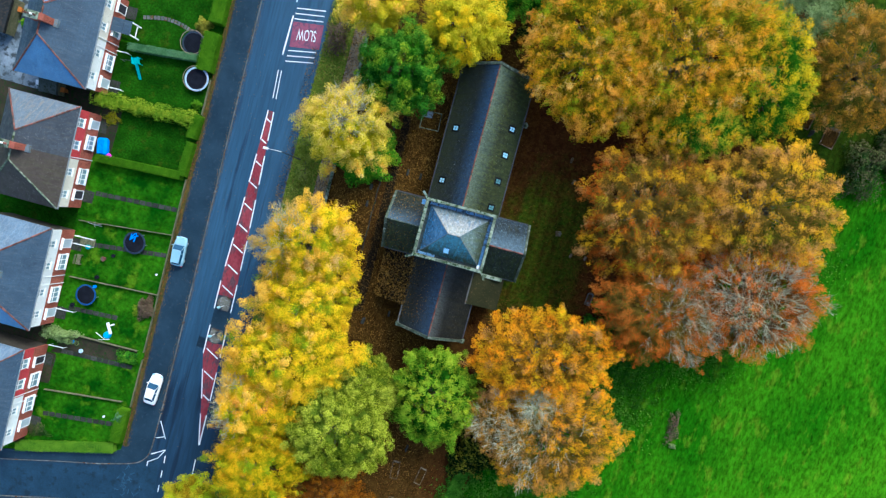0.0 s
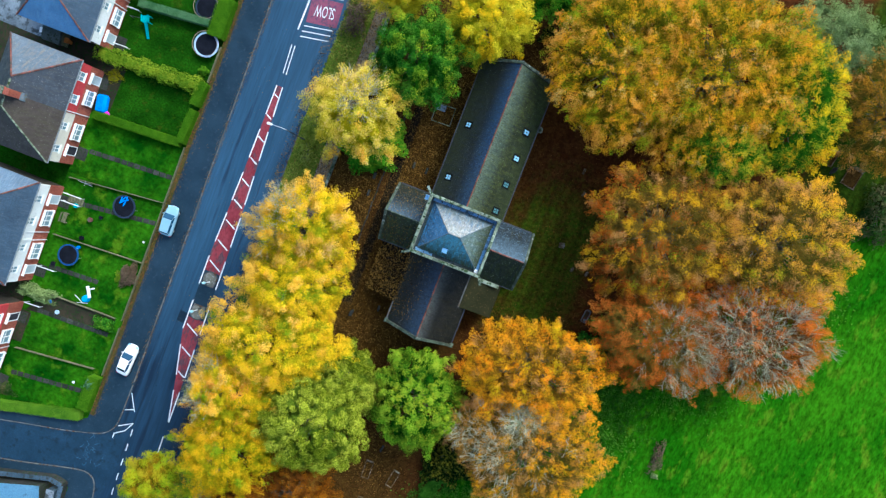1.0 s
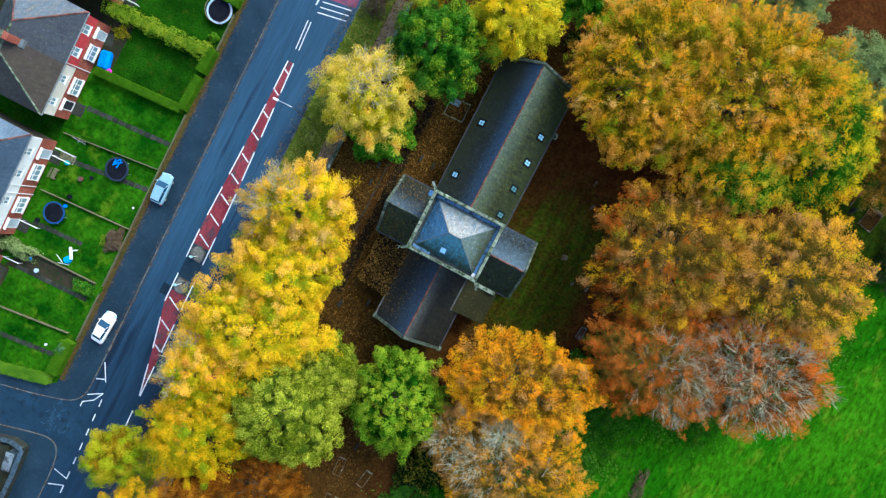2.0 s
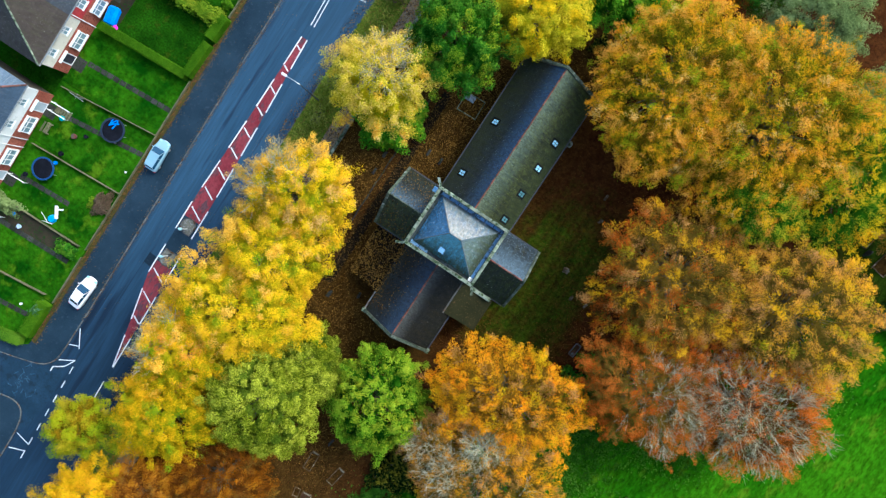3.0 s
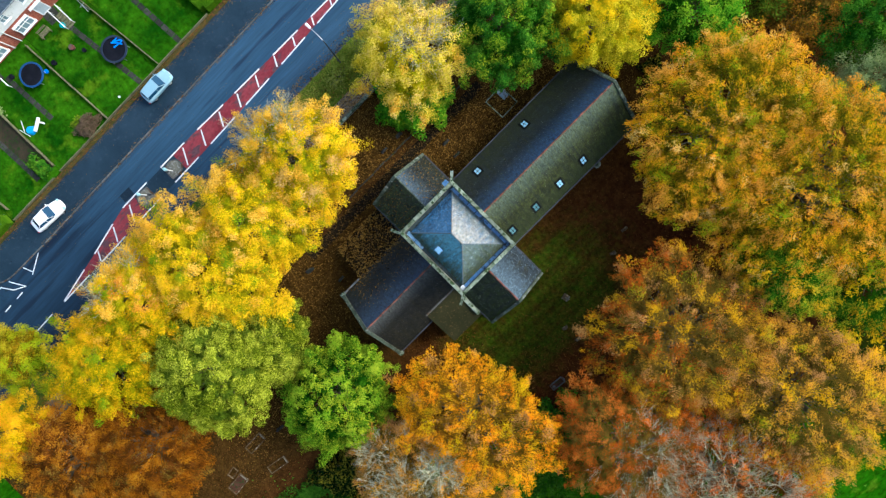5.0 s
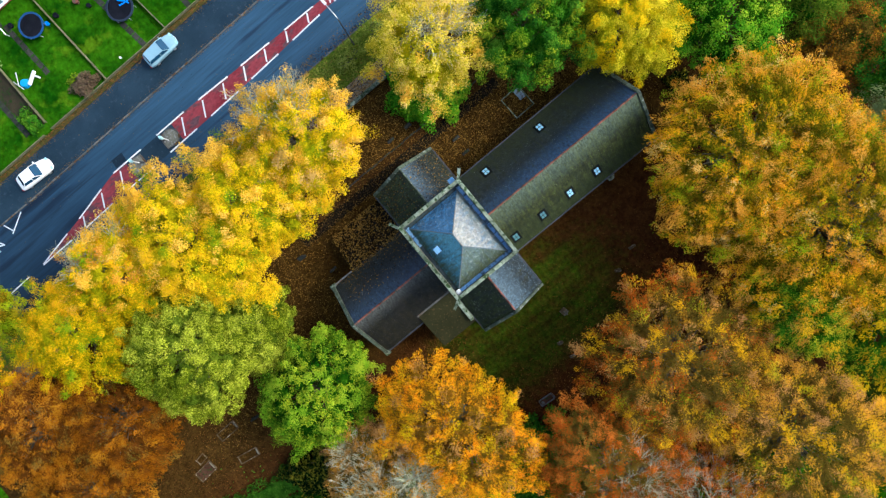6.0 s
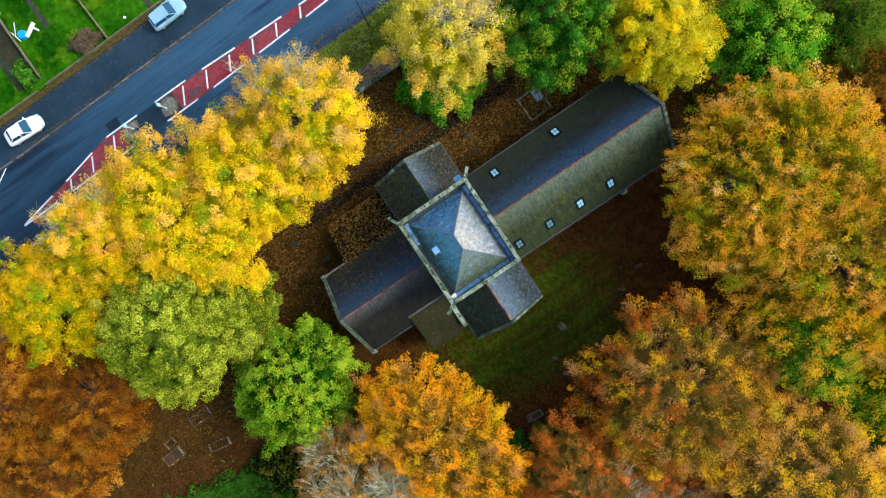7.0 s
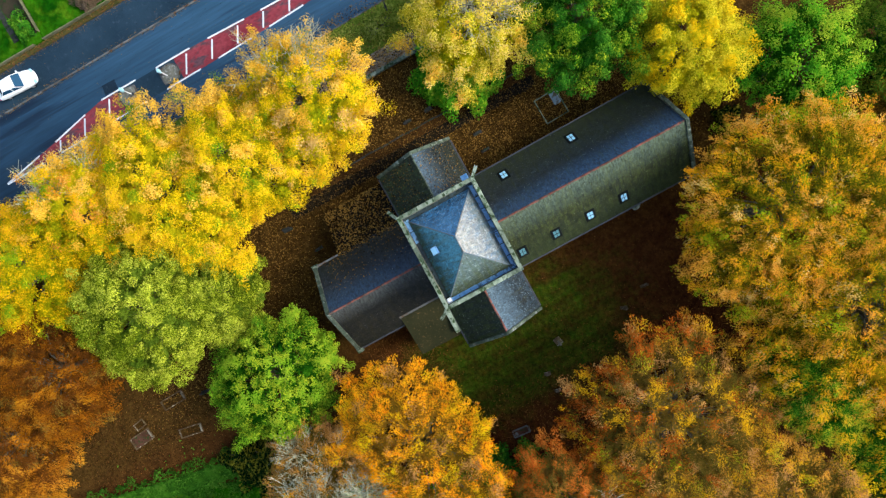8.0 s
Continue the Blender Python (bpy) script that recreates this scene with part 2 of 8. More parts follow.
SLATE = {
    # blue crests paint sky glare into the slate; nave_e's pale crest is lichen
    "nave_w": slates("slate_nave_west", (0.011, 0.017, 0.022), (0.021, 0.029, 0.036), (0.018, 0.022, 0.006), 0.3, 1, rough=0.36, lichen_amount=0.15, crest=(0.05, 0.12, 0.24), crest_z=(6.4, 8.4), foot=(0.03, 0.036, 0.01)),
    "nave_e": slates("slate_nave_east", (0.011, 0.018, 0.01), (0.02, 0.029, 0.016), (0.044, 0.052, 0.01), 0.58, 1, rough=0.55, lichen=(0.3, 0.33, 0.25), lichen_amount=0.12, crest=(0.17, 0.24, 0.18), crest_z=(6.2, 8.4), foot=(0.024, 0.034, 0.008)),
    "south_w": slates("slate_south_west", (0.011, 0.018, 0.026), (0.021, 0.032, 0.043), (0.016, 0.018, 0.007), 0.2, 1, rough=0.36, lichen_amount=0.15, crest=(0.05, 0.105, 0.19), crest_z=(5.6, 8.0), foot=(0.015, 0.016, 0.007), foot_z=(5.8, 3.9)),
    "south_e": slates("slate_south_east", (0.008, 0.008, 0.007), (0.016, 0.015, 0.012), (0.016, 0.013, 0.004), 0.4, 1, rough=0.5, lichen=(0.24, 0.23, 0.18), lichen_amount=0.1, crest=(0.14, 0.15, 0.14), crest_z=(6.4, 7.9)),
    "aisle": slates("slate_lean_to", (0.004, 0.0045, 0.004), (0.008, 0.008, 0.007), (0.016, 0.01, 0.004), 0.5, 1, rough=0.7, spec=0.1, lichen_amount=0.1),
    # north slopes paler than south ones: light by facing put into the colour
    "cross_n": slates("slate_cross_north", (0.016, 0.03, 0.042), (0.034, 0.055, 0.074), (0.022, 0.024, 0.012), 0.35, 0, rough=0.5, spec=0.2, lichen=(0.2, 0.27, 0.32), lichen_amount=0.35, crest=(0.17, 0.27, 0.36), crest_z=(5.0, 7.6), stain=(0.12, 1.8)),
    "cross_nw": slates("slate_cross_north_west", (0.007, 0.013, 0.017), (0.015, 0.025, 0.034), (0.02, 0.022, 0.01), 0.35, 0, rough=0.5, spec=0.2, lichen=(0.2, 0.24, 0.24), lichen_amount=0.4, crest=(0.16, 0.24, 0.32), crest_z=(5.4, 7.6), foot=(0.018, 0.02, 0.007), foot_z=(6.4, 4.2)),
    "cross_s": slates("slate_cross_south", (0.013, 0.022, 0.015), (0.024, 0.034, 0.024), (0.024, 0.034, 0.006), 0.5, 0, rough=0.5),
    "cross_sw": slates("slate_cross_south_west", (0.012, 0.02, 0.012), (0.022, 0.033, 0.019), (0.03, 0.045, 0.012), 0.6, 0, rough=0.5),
    # the sky's light on each tower face put into its colour; north also lichened
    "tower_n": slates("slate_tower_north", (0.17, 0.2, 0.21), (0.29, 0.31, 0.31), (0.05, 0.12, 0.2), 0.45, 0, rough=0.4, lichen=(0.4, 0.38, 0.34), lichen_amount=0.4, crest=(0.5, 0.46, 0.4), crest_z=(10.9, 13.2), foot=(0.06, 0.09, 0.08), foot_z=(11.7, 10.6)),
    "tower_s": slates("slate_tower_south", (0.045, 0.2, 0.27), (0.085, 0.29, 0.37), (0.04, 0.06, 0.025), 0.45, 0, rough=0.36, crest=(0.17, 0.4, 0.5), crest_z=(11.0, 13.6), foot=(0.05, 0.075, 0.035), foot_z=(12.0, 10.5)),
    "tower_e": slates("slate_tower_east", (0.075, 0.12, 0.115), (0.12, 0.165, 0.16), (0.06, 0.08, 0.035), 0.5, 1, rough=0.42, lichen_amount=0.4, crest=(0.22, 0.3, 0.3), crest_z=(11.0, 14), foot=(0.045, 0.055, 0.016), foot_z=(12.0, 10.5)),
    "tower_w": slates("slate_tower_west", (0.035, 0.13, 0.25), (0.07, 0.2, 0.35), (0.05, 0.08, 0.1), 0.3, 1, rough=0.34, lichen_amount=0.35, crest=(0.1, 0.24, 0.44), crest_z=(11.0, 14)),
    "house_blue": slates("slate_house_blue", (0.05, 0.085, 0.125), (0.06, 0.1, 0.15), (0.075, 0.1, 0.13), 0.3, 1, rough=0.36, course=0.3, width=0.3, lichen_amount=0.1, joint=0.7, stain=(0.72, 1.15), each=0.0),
    # blue and grey hips: same slate as the slopes, brighter skylight put into colour
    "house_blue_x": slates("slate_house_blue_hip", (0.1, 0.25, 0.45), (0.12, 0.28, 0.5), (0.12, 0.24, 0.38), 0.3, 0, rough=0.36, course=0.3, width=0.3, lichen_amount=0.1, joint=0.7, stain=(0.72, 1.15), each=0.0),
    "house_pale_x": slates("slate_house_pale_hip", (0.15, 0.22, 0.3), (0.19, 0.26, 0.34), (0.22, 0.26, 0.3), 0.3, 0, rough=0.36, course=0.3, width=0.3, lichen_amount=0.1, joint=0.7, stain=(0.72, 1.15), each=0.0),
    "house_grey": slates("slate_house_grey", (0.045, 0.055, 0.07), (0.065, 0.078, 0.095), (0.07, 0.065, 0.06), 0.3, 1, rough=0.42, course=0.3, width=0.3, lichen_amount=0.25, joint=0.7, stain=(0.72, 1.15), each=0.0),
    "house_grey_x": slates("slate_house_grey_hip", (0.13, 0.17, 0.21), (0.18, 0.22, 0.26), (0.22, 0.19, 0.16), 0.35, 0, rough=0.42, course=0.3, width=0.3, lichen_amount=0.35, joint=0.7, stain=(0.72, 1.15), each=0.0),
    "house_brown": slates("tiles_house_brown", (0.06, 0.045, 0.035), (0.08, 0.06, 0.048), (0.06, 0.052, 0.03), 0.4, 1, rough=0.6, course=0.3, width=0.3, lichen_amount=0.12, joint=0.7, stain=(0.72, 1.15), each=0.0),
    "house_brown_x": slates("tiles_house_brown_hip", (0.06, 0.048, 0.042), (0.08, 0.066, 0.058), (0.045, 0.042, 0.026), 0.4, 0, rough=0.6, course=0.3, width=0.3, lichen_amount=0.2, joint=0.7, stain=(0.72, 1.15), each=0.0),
    "porch": surface("mossy_felt", (0.017, 0.018, 0.006), (0.027, 0.026, 0.009), (0.1, 0.06, 0.022), 0.6, 5.0, 0.8, 0.2, amount3=0.15),
}
LEAF = {
    "gold": foliage("golden_leaves", [(0.4, 0.33, 0.003), (0.82, 0.57, 0.003), (0.93, 0.62, 0.004), (0.96, 0.68, 0.008), (0.94, 0.61, 0.012), (0.88, 0.53, 0.025)], fleck=0.5),
    "amber_gold": foliage("amber_gold_leaves", [(0.2678, 0.252, 0.002), (0.5768, 0.3885, 0.0023), (0.7828, 0.483, 0.0027), (0.8652, 0.525, 0.0054), (0.824, 0.441, 0.0135)], fleck=0.5),
    "lime_gold": foliage("lemon_leaves", [(0.2678, 0.309, 0.008), (0.515, 0.4532, 0.01), (0.721, 0.5665, 0.015), (0.8034, 0.6386, 0.03)], fleck=0.45),
    "olive_gold": foliage("olive_gold_leaves", [(0.12, 0.16, 0.005), (0.26, 0.27, 0.006), (0.42, 0.36, 0.01), (0.56, 0.44, 0.02)]),
    "pale_gold": foliage("pale_gold_leaves", [(0.515, 0.4408, 0.0198), (0.8034, 0.6098, 0.0297), (0.8858, 0.6932, 0.0891), (0.824, 0.5675, 0.1485)], fleck=0.45),
    "beech": foliage("amber_beech_leaves", [(0.1909, 0.1993, 0.0036), (0.4543, 0.294, 0.0036), (0.7401, 0.3773, 0.0038), (0.9321, 0.4283, 0.0062), (0.9409, 0.3773, 0.0125), (0.7881, 0.294, 0.0249)], fleck=0.5),
    "beech_green": foliage("turning_beech_leaves", [(0.038, 0.119, 0.006), (0.09, 0.204, 0.01), (0.315, 0.34, 0.012), (0.562, 0.442, 0.02)]),
    "brown": foliage("russet_beech_leaves", [(0.1723, 0.1441, 0.0098), (0.4187, 0.1963, 0.0246), (0.5419, 0.257, 0.0491), (0.5909, 0.288, 0.0246), (0.8625, 0.4535, 0.0075), (0.7884, 0.3392, 0.0196)], fleck=0.45),
    # darker copy of brown, a shadowed crown put into the leaf colour
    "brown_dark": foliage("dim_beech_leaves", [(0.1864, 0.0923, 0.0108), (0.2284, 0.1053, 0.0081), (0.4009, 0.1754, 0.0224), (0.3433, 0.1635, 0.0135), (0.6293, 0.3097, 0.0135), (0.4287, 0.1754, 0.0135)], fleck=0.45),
    "peach": foliage("peach_leaves", [(0.54, 0.2279, 0.02), (0.72, 0.3127, 0.026), (0.8, 0.4134, 0.066)]),
    "faded_gold": foliage("faded_gold_leaves", [(0.5, 0.29, 0.05), (0.68, 0.42, 0.09), (0.82, 0.54, 0.16)]),
    "pale_peach": foliage("pale_peach_leaves", [(0.72, 0.4, 0.025), (0.88, 0.51, 0.04), (0.92, 0.6, 0.1)], fleck=0.45),
    "tuft_yellow": foliage("bright_yellow_tufts", [(0.6, 0.4, 0.0045), (0.8, 0.52, 0.0045), (0.85, 0.6, 0.009)]),
    "tuft_amber": foliage("amber_tufts", [(0.6, 0.298, 0.0054), (0.76, 0.4, 0.0067), (0.82, 0.484, 0.0135)]),
    "tuft_green": foliage("green_gold_tufts", [(0.16, 0.28, 0.006), (0.3, 0.38, 0.008), (0.5, 0.48, 0.01)]),
    "tuft_pink": foliage("pinkish_brown_tufts", [(0.346, 0.174, 0.048), (0.497, 0.237, 0.066), (0.626, 0.31, 0.078)]),
    "tuft_rust": foliage("rusty_orange_tufts", [(0.34, 0.123, 0.006), (0.459, 0.176, 0.008), (0.527, 0.238, 0.015)]),
    "tuft_red": foliage("bright_rust_tufts", [(0.5, 0.111, 0.012), (0.66, 0.162, 0.018), (0.7, 0.221, 0.03)]),
    "tuft_dark": foliage("dark_amber_tufts", [(0.12, 0.09, 0.015), (0.24, 0.14, 0.02), (0.34, 0.18, 0.03)]),
    "tuft_lime": foliage("lime_tufts", [(0.16, 0.34, 0.012), (0.28, 0.44, 0.02), (0.42, 0.5, 0.03)]),
    # in_ leaves: their own hue, darkened to paint the shade inside a crown
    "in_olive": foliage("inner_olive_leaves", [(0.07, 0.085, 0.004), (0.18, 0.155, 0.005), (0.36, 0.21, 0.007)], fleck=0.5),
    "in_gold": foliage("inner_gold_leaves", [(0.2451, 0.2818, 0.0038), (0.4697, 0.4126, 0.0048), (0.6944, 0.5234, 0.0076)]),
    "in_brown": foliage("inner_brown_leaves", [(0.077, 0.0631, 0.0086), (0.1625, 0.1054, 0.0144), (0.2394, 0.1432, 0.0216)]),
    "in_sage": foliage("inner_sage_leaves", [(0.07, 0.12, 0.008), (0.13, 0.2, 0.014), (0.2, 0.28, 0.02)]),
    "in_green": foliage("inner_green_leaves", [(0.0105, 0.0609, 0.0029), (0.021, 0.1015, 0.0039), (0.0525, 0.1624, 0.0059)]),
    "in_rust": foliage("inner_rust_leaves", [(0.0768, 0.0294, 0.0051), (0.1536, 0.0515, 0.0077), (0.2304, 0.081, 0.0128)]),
    # sunlit copy of the russet leaves, the light put into their colour
    "russet_sunlit": foliage("sunlit_russet_leaves", [(0.2, 0.07, 0.005), (0.4, 0.13, 0.008), (0.56, 0.2, 0.01), (0.66, 0.28, 0.02)]),
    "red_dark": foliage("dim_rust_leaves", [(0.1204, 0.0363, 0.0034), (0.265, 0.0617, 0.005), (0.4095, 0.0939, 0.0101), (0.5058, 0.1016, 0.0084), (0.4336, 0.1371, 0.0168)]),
    "red": foliage("rust_red_leaves", [(0.357, 0.121, 0.027), (0.483, 0.135, 0.0315), (0.63, 0.143, 0.027), (0.693, 0.121, 0.0113), (0.462, 0.171, 0.045)]),
    "orange": foliage("orange_leaves", [(0.42, 0.2782, 0.006), (0.72, 0.3317, 0.005), (0.9, 0.3852, 0.005), (0.94, 0.4601, 0.006), (0.9, 0.2996, 0.012)], fleck=0.4),
    "flame": foliage("flame_orange_leaves", [(0.8, 0.214, 0.006), (0.94, 0.3531, 0.006), (0.96, 0.4708, 0.01)], fleck=0.4),
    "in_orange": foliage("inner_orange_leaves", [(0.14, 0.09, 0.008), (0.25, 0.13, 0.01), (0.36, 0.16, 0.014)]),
    "faded": foliage("faded_leaves", [(0.27, 0.15, 0.025), (0.44, 0.2, 0.04), (0.64, 0.28, 0.03), (0.88, 0.365, 0.014)]),
    # shaded copy, darkened for the shadow of the olive tree
    "russet": foliage("shaded_russet_leaves", [(0.1313, 0.042, 0.0036), (0.2457, 0.0756, 0.0045), (0.3602, 0.1176, 0.0054), (0.4746, 0.1848, 0.009)]),
    "green": foliage("green_leaves", [(0.0132, 0.0784, 0.007), (0.0308, 0.1344, 0.01), (0.066, 0.2128, 0.013), (0.154, 0.3248, 0.022)]),
    "bright_green": foliage("bright_green_leaves", [(0.04, 0.19, 0.008), (0.09, 0.31, 0.012), (0.18, 0.42, 0.015), (0.38, 0.5, 0.03)]),
    "olive": foliage("olive_leaves", [(0.0882, 0.1248, 0.0051), (0.2156, 0.2704, 0.0119), (0.392, 0.4472, 0.0255), (0.588, 0.624, 0.0595)], fleck=0.55),
    "lime": foliage("lime_green_leaves", [(0.045, 0.141, 0.006), (0.117, 0.246, 0.01), (0.234, 0.352, 0.015), (0.42, 0.48, 0.02)], fleck=0.5),
    "hedge": foliage("hedge_leaves", [(0.045, 0.135, 0.0048), (0.076, 0.187, 0.0072), (0.109, 0.239, 0.0096)]),
    "dark": foliage("evergreen_leaves", [(0.005, 0.016, 0.003), (0.01, 0.03, 0.005), (0.018, 0.045, 0.007), (0.05, 0.07, 0.01), (0.3, 0.26, 0.02)], fleck=0.8),
    "grey_green": foliage("grey_green_leaves", [(0.11, 0.16, 0.05), (0.19, 0.26, 0.085), (0.27, 0.35, 0.13)]),
    "grey_hedge": foliage("blue_green_hedge_leaves", [(0.05, 0.14, 0.05), (0.09, 0.2, 0.08), (0.14, 0.27, 0.12)]),
    "yellow_hedge": foliage("yellow_green_hedge_leaves", [(0.1, 0.2, 0.01), (0.2, 0.3, 0.015), (0.34, 0.4, 0.025)]),
    "bright_hedge": foliage("light_hedge_leaves", [(0.063, 0.162, 0.012), (0.108, 0.238, 0.015), (0.153, 0.289, 0.02)]),
    "brown_shrub": foliage("brown_shrub_leaves", [(0.1, 0.07, 0.04), (0.16, 0.11, 0.07), (0.22, 0.16, 0.1)]),
    "gold_shrub": foliage("gold_shrub_leaves", [(0.16, 0.18, 0.02), (0.28, 0.26, 0.03), (0.4, 0.32, 0.04)]),
    "dark_hedge": foliage("dark_hedge_leaves", [(0.02, 0.06, 0.012), (0.05, 0.09, 0.02), (0.09, 0.1, 0.035), (0.15, 0.13, 0.06)]),
    "thin_green": foliage("thin_green_leaves", [(0.14, 0.2, 0.02), (0.24, 0.29, 0.035), (0.34, 0.36, 0.07)]),
    "grass_tuft": foliage("rough_grass_blades", [(0.03, 0.1, 0.008), (0.06, 0.17, 0.012), (0.12, 0.23, 0.024)]),
}


# ---- building helpers ----
def thing(name, m, label, category, group="", kind=""):
    ob = new(name)
    ob.matrix_world = m
    return tagged(ob, label, category, group, kind)


def finish(name, bm, material):
    me = bpy.data.meshes.new(name)
    bmesh.ops.recalc_face_normals(bm, faces=bm.faces)
    bm.to_mesh(me)
    bm.free()
    me.materials.append(material)
    return me


def part(name, bm, material, parent, label="", at=None):
    ob = new(name, finish(name, bm, material))
    ob.parent = parent
    if at is not None:
        ob.matrix_basis = at
    if label:
        ob["label"] = label
    return ob


def solid(name, bm, material, label, category, group="", kind="", at=None):
    ob = new(name, finish(name, bm, material))
    if at is not None:
        ob.matrix_world = at
    return tagged(ob, label, category, group, kind)


def box(bm, x0, x1, y0, y1, z0, z1, bevel=0.0):
    r = bmesh.ops.create_cube(bm, size=1.0, matrix=Matrix.LocRotScale(((x0 + x1) / 2, (y0 + y1) / 2, (z0 + z1) / 2), None, (x1 - x0, y1 - y0, z1 - z0)))
    if bevel:
        edges = list({e for v in r["verts"] for e in v.link_edges})
        bmesh.ops.bevel(bm, geom=edges, offset=bevel, segments=1, affect="EDGES")
    return bm


def boxes(*specs, bevel=0.0):
    bm = bmesh.new()
    for s in specs:
        box(bm, *s, bevel=bevel)
    return bm


def prism(bm, poly, z0, z1):
    low = [bm.verts.new((x, y, z0)) for x, y in poly]
    top = [bm.verts.new((x, y, z1)) for x, y in poly]
    bm.faces.new(top)
    bm.faces.new(list(reversed(low)))
    n = len(poly)
    for i in range(n):
        bm.faces.new((low[i], low[(i + 1) % n], top[(i + 1) % n], top[i]))
    return bm


def tube(bm, p, q, r0, r1=None, seg=8):
    """A tapered round bar from p to q."""
    p, q = Vector(p), Vector(q)
    m = Matrix.Translation((p + q) / 2) @ (q - p).to_track_quat("Z", "Y").to_matrix().to_4x4()
    bmesh.ops.create_cone(bm, cap_ends=True, segments=seg, radius1=r0, radius2=r0 if r1 is None else r1, depth=(q - p).length, matrix=m)
    return bm


def slab(bm, quad, thick):
    """A sloping plate: four corners of its upper face, its thickness downwards."""
    a = [bm.verts.new(p) for p in quad]
    b = [bm.verts.new((p[0], p[1], p[2] - thick)) for p in quad]
    n = len(quad)
    bm.faces.new(a)
    bm.faces.new(list(reversed(b)))
    for i in range(n):
        bm.faces.new((a[i], b[i], b[(i + 1) % n], a[(i + 1) % n]))
    return bm


def slate_courses(poly, parent, seed, width=0.36, course=0.27):
    """Single slates in overlapping courses over a flat roof slope, unevenly lifted; one joined part."""
    rng = np.random.default_rng(seed)
    p = [Vector(q) for q in poly]
    nrm = (p[1] - p[0]).cross(p[2] - p[0]).normalized()
    nrm = nrm if nrm.z > 0 else -nrm
    eh = Vector((0, 0, 1)).cross(nrm).normalized()
    eu = nrm.cross(eh)
    flat = [((q - p[0]).dot(eh), (q - p[0]).dot(eu)) for q in p]
    v0, v1 = min(b for _, b in flat), max(b for _, b in flat)
    verts, faces = [], []
    rows = int((v1 - v0) / course)
    for r in range(rows):
        v = v0 + course * r
        mid = v + 0.5 * course
        cut = []
        for (h0, a), (h1, b) in zip(flat, flat[1:] + flat[:1]):
            if (a - mid) * (b - mid) < 0:
                cut.append(h0 + (h1 - h0) * (mid - a) / (b - a))
        if len(cut) < 2:
            continue
        lo, hi = min(cut), max(cut)
        h = lo - (0.5 * width if r % 2 else 0.0)
        while h < hi - 0.05:
            a, b = max(h, lo) + 0.004, min(h + width, hi) - 0.004
            h += width
            if b - a < 0.06:
                continue
            l0, l1 = 0.022 + 0.016 * rng.random(2)
            d0, d1 = 0.012 * rng.normal(size=2)
            k = len(verts)
            for hh, vv, z in ((a, v + d0, l0), (b, v + d1, l1), (b, v + course + 0.01, 0.008), (a, v + course + 0.01, 0.008), (a, v + d0, 0.002), (b, v + d1, 0.002)):
                verts.append(p[0] + eh * hh + eu * vv + nrm * z)
            faces += [(k, k + 1, k + 2, k + 3), (k + 4, k + 5, k + 1, k)]
    me = bpy.data.meshes.new("slate_covering")
    me.from_pydata(verts, [], faces)
    me.materials.append(parent.data.materials[0])
    ob = new("slate_covering", me)
    ob.parent = parent
    ob["kind"] = "stuff"
    return ob


def pieced(name, mesh, places, parent):
    """Alike pieces on one mesh, each an object of its own under parent."""
    for m in places:
        ob = new(name, mesh)
        ob.parent = parent
        ob.matrix_basis = m


def leaf_mesh(name, centres, normals, size, rng, material, narrow=0.7, extra=(), which=None, across=None):
    """Pointed leaves, each one lying on its normal; size: half of a leaf's length, one or one each; across: the way of each one's width."""
    n = len(centres)
    t = rng.normal(size=(n, 3))
    if across is not None:
        t = across + 0.22 * t
    t1 = np.cross(normals, t)
    t1 /= np.linalg.norm(t1, axis=1)[:, None] + 1e-9
    t2 = np.cross(normals, t1)
    s = (size * rng.uniform(0.6, 1.3, n))[:, None]
    v = np.stack([centres + t1 * s * 1.15, centres - t1 * s * 0.85 + t2 * s * narrow, centres - t1 * s * 0.85 - t2 * s * narrow], 1).reshape(-1, 3)
    me = bpy.data.meshes.new(name)
    me.vertices.add(3 * n)
    me.vertices.foreach_set("co", v.astype(np.float32).ravel())
    me.loops.add(3 * n)
    me.loops.foreach_set("vertex_index", np.arange(3 * n, dtype=np.int32))
    me.polygons.add(n)
    me.polygons.foreach_set("loop_start", np.arange(0, 3 * n, 3, dtype=np.int32))
    me.materials.append(material)
    for m in extra:
        me.materials.append(m)
    if which is not None:
        me.polygons.foreach_set("material_index", which.astype(np.int32))
    me.update(calc_edges=True)
    return me


def unit(a):
    return a / (np.linalg.norm(a, axis=1)[:, None] + 1e-9)


def sticks(bm, p, q, r0, r1, seg=3):
    """Thin three-sided twigs."""
    p, q = Vector(p), Vector(q)
    d = (q - p).normalized()
    a = d.orthogonal().normalized()
    b = d.cross(a)
    ring = []
    for c, r in ((p, r0), (q, r1)):
        ring.append([bm.verts.new(c + (a * math.cos(2 * math.pi * i / seg) + b * math.sin(2 * math.pi * i / seg)) * r) for i in range(seg)])
    for i in range(seg):
        bm.faces.new((ring[0][i], ring[0][(i + 1) % seg], ring[1][(i + 1) % seg], ring[1][i]))


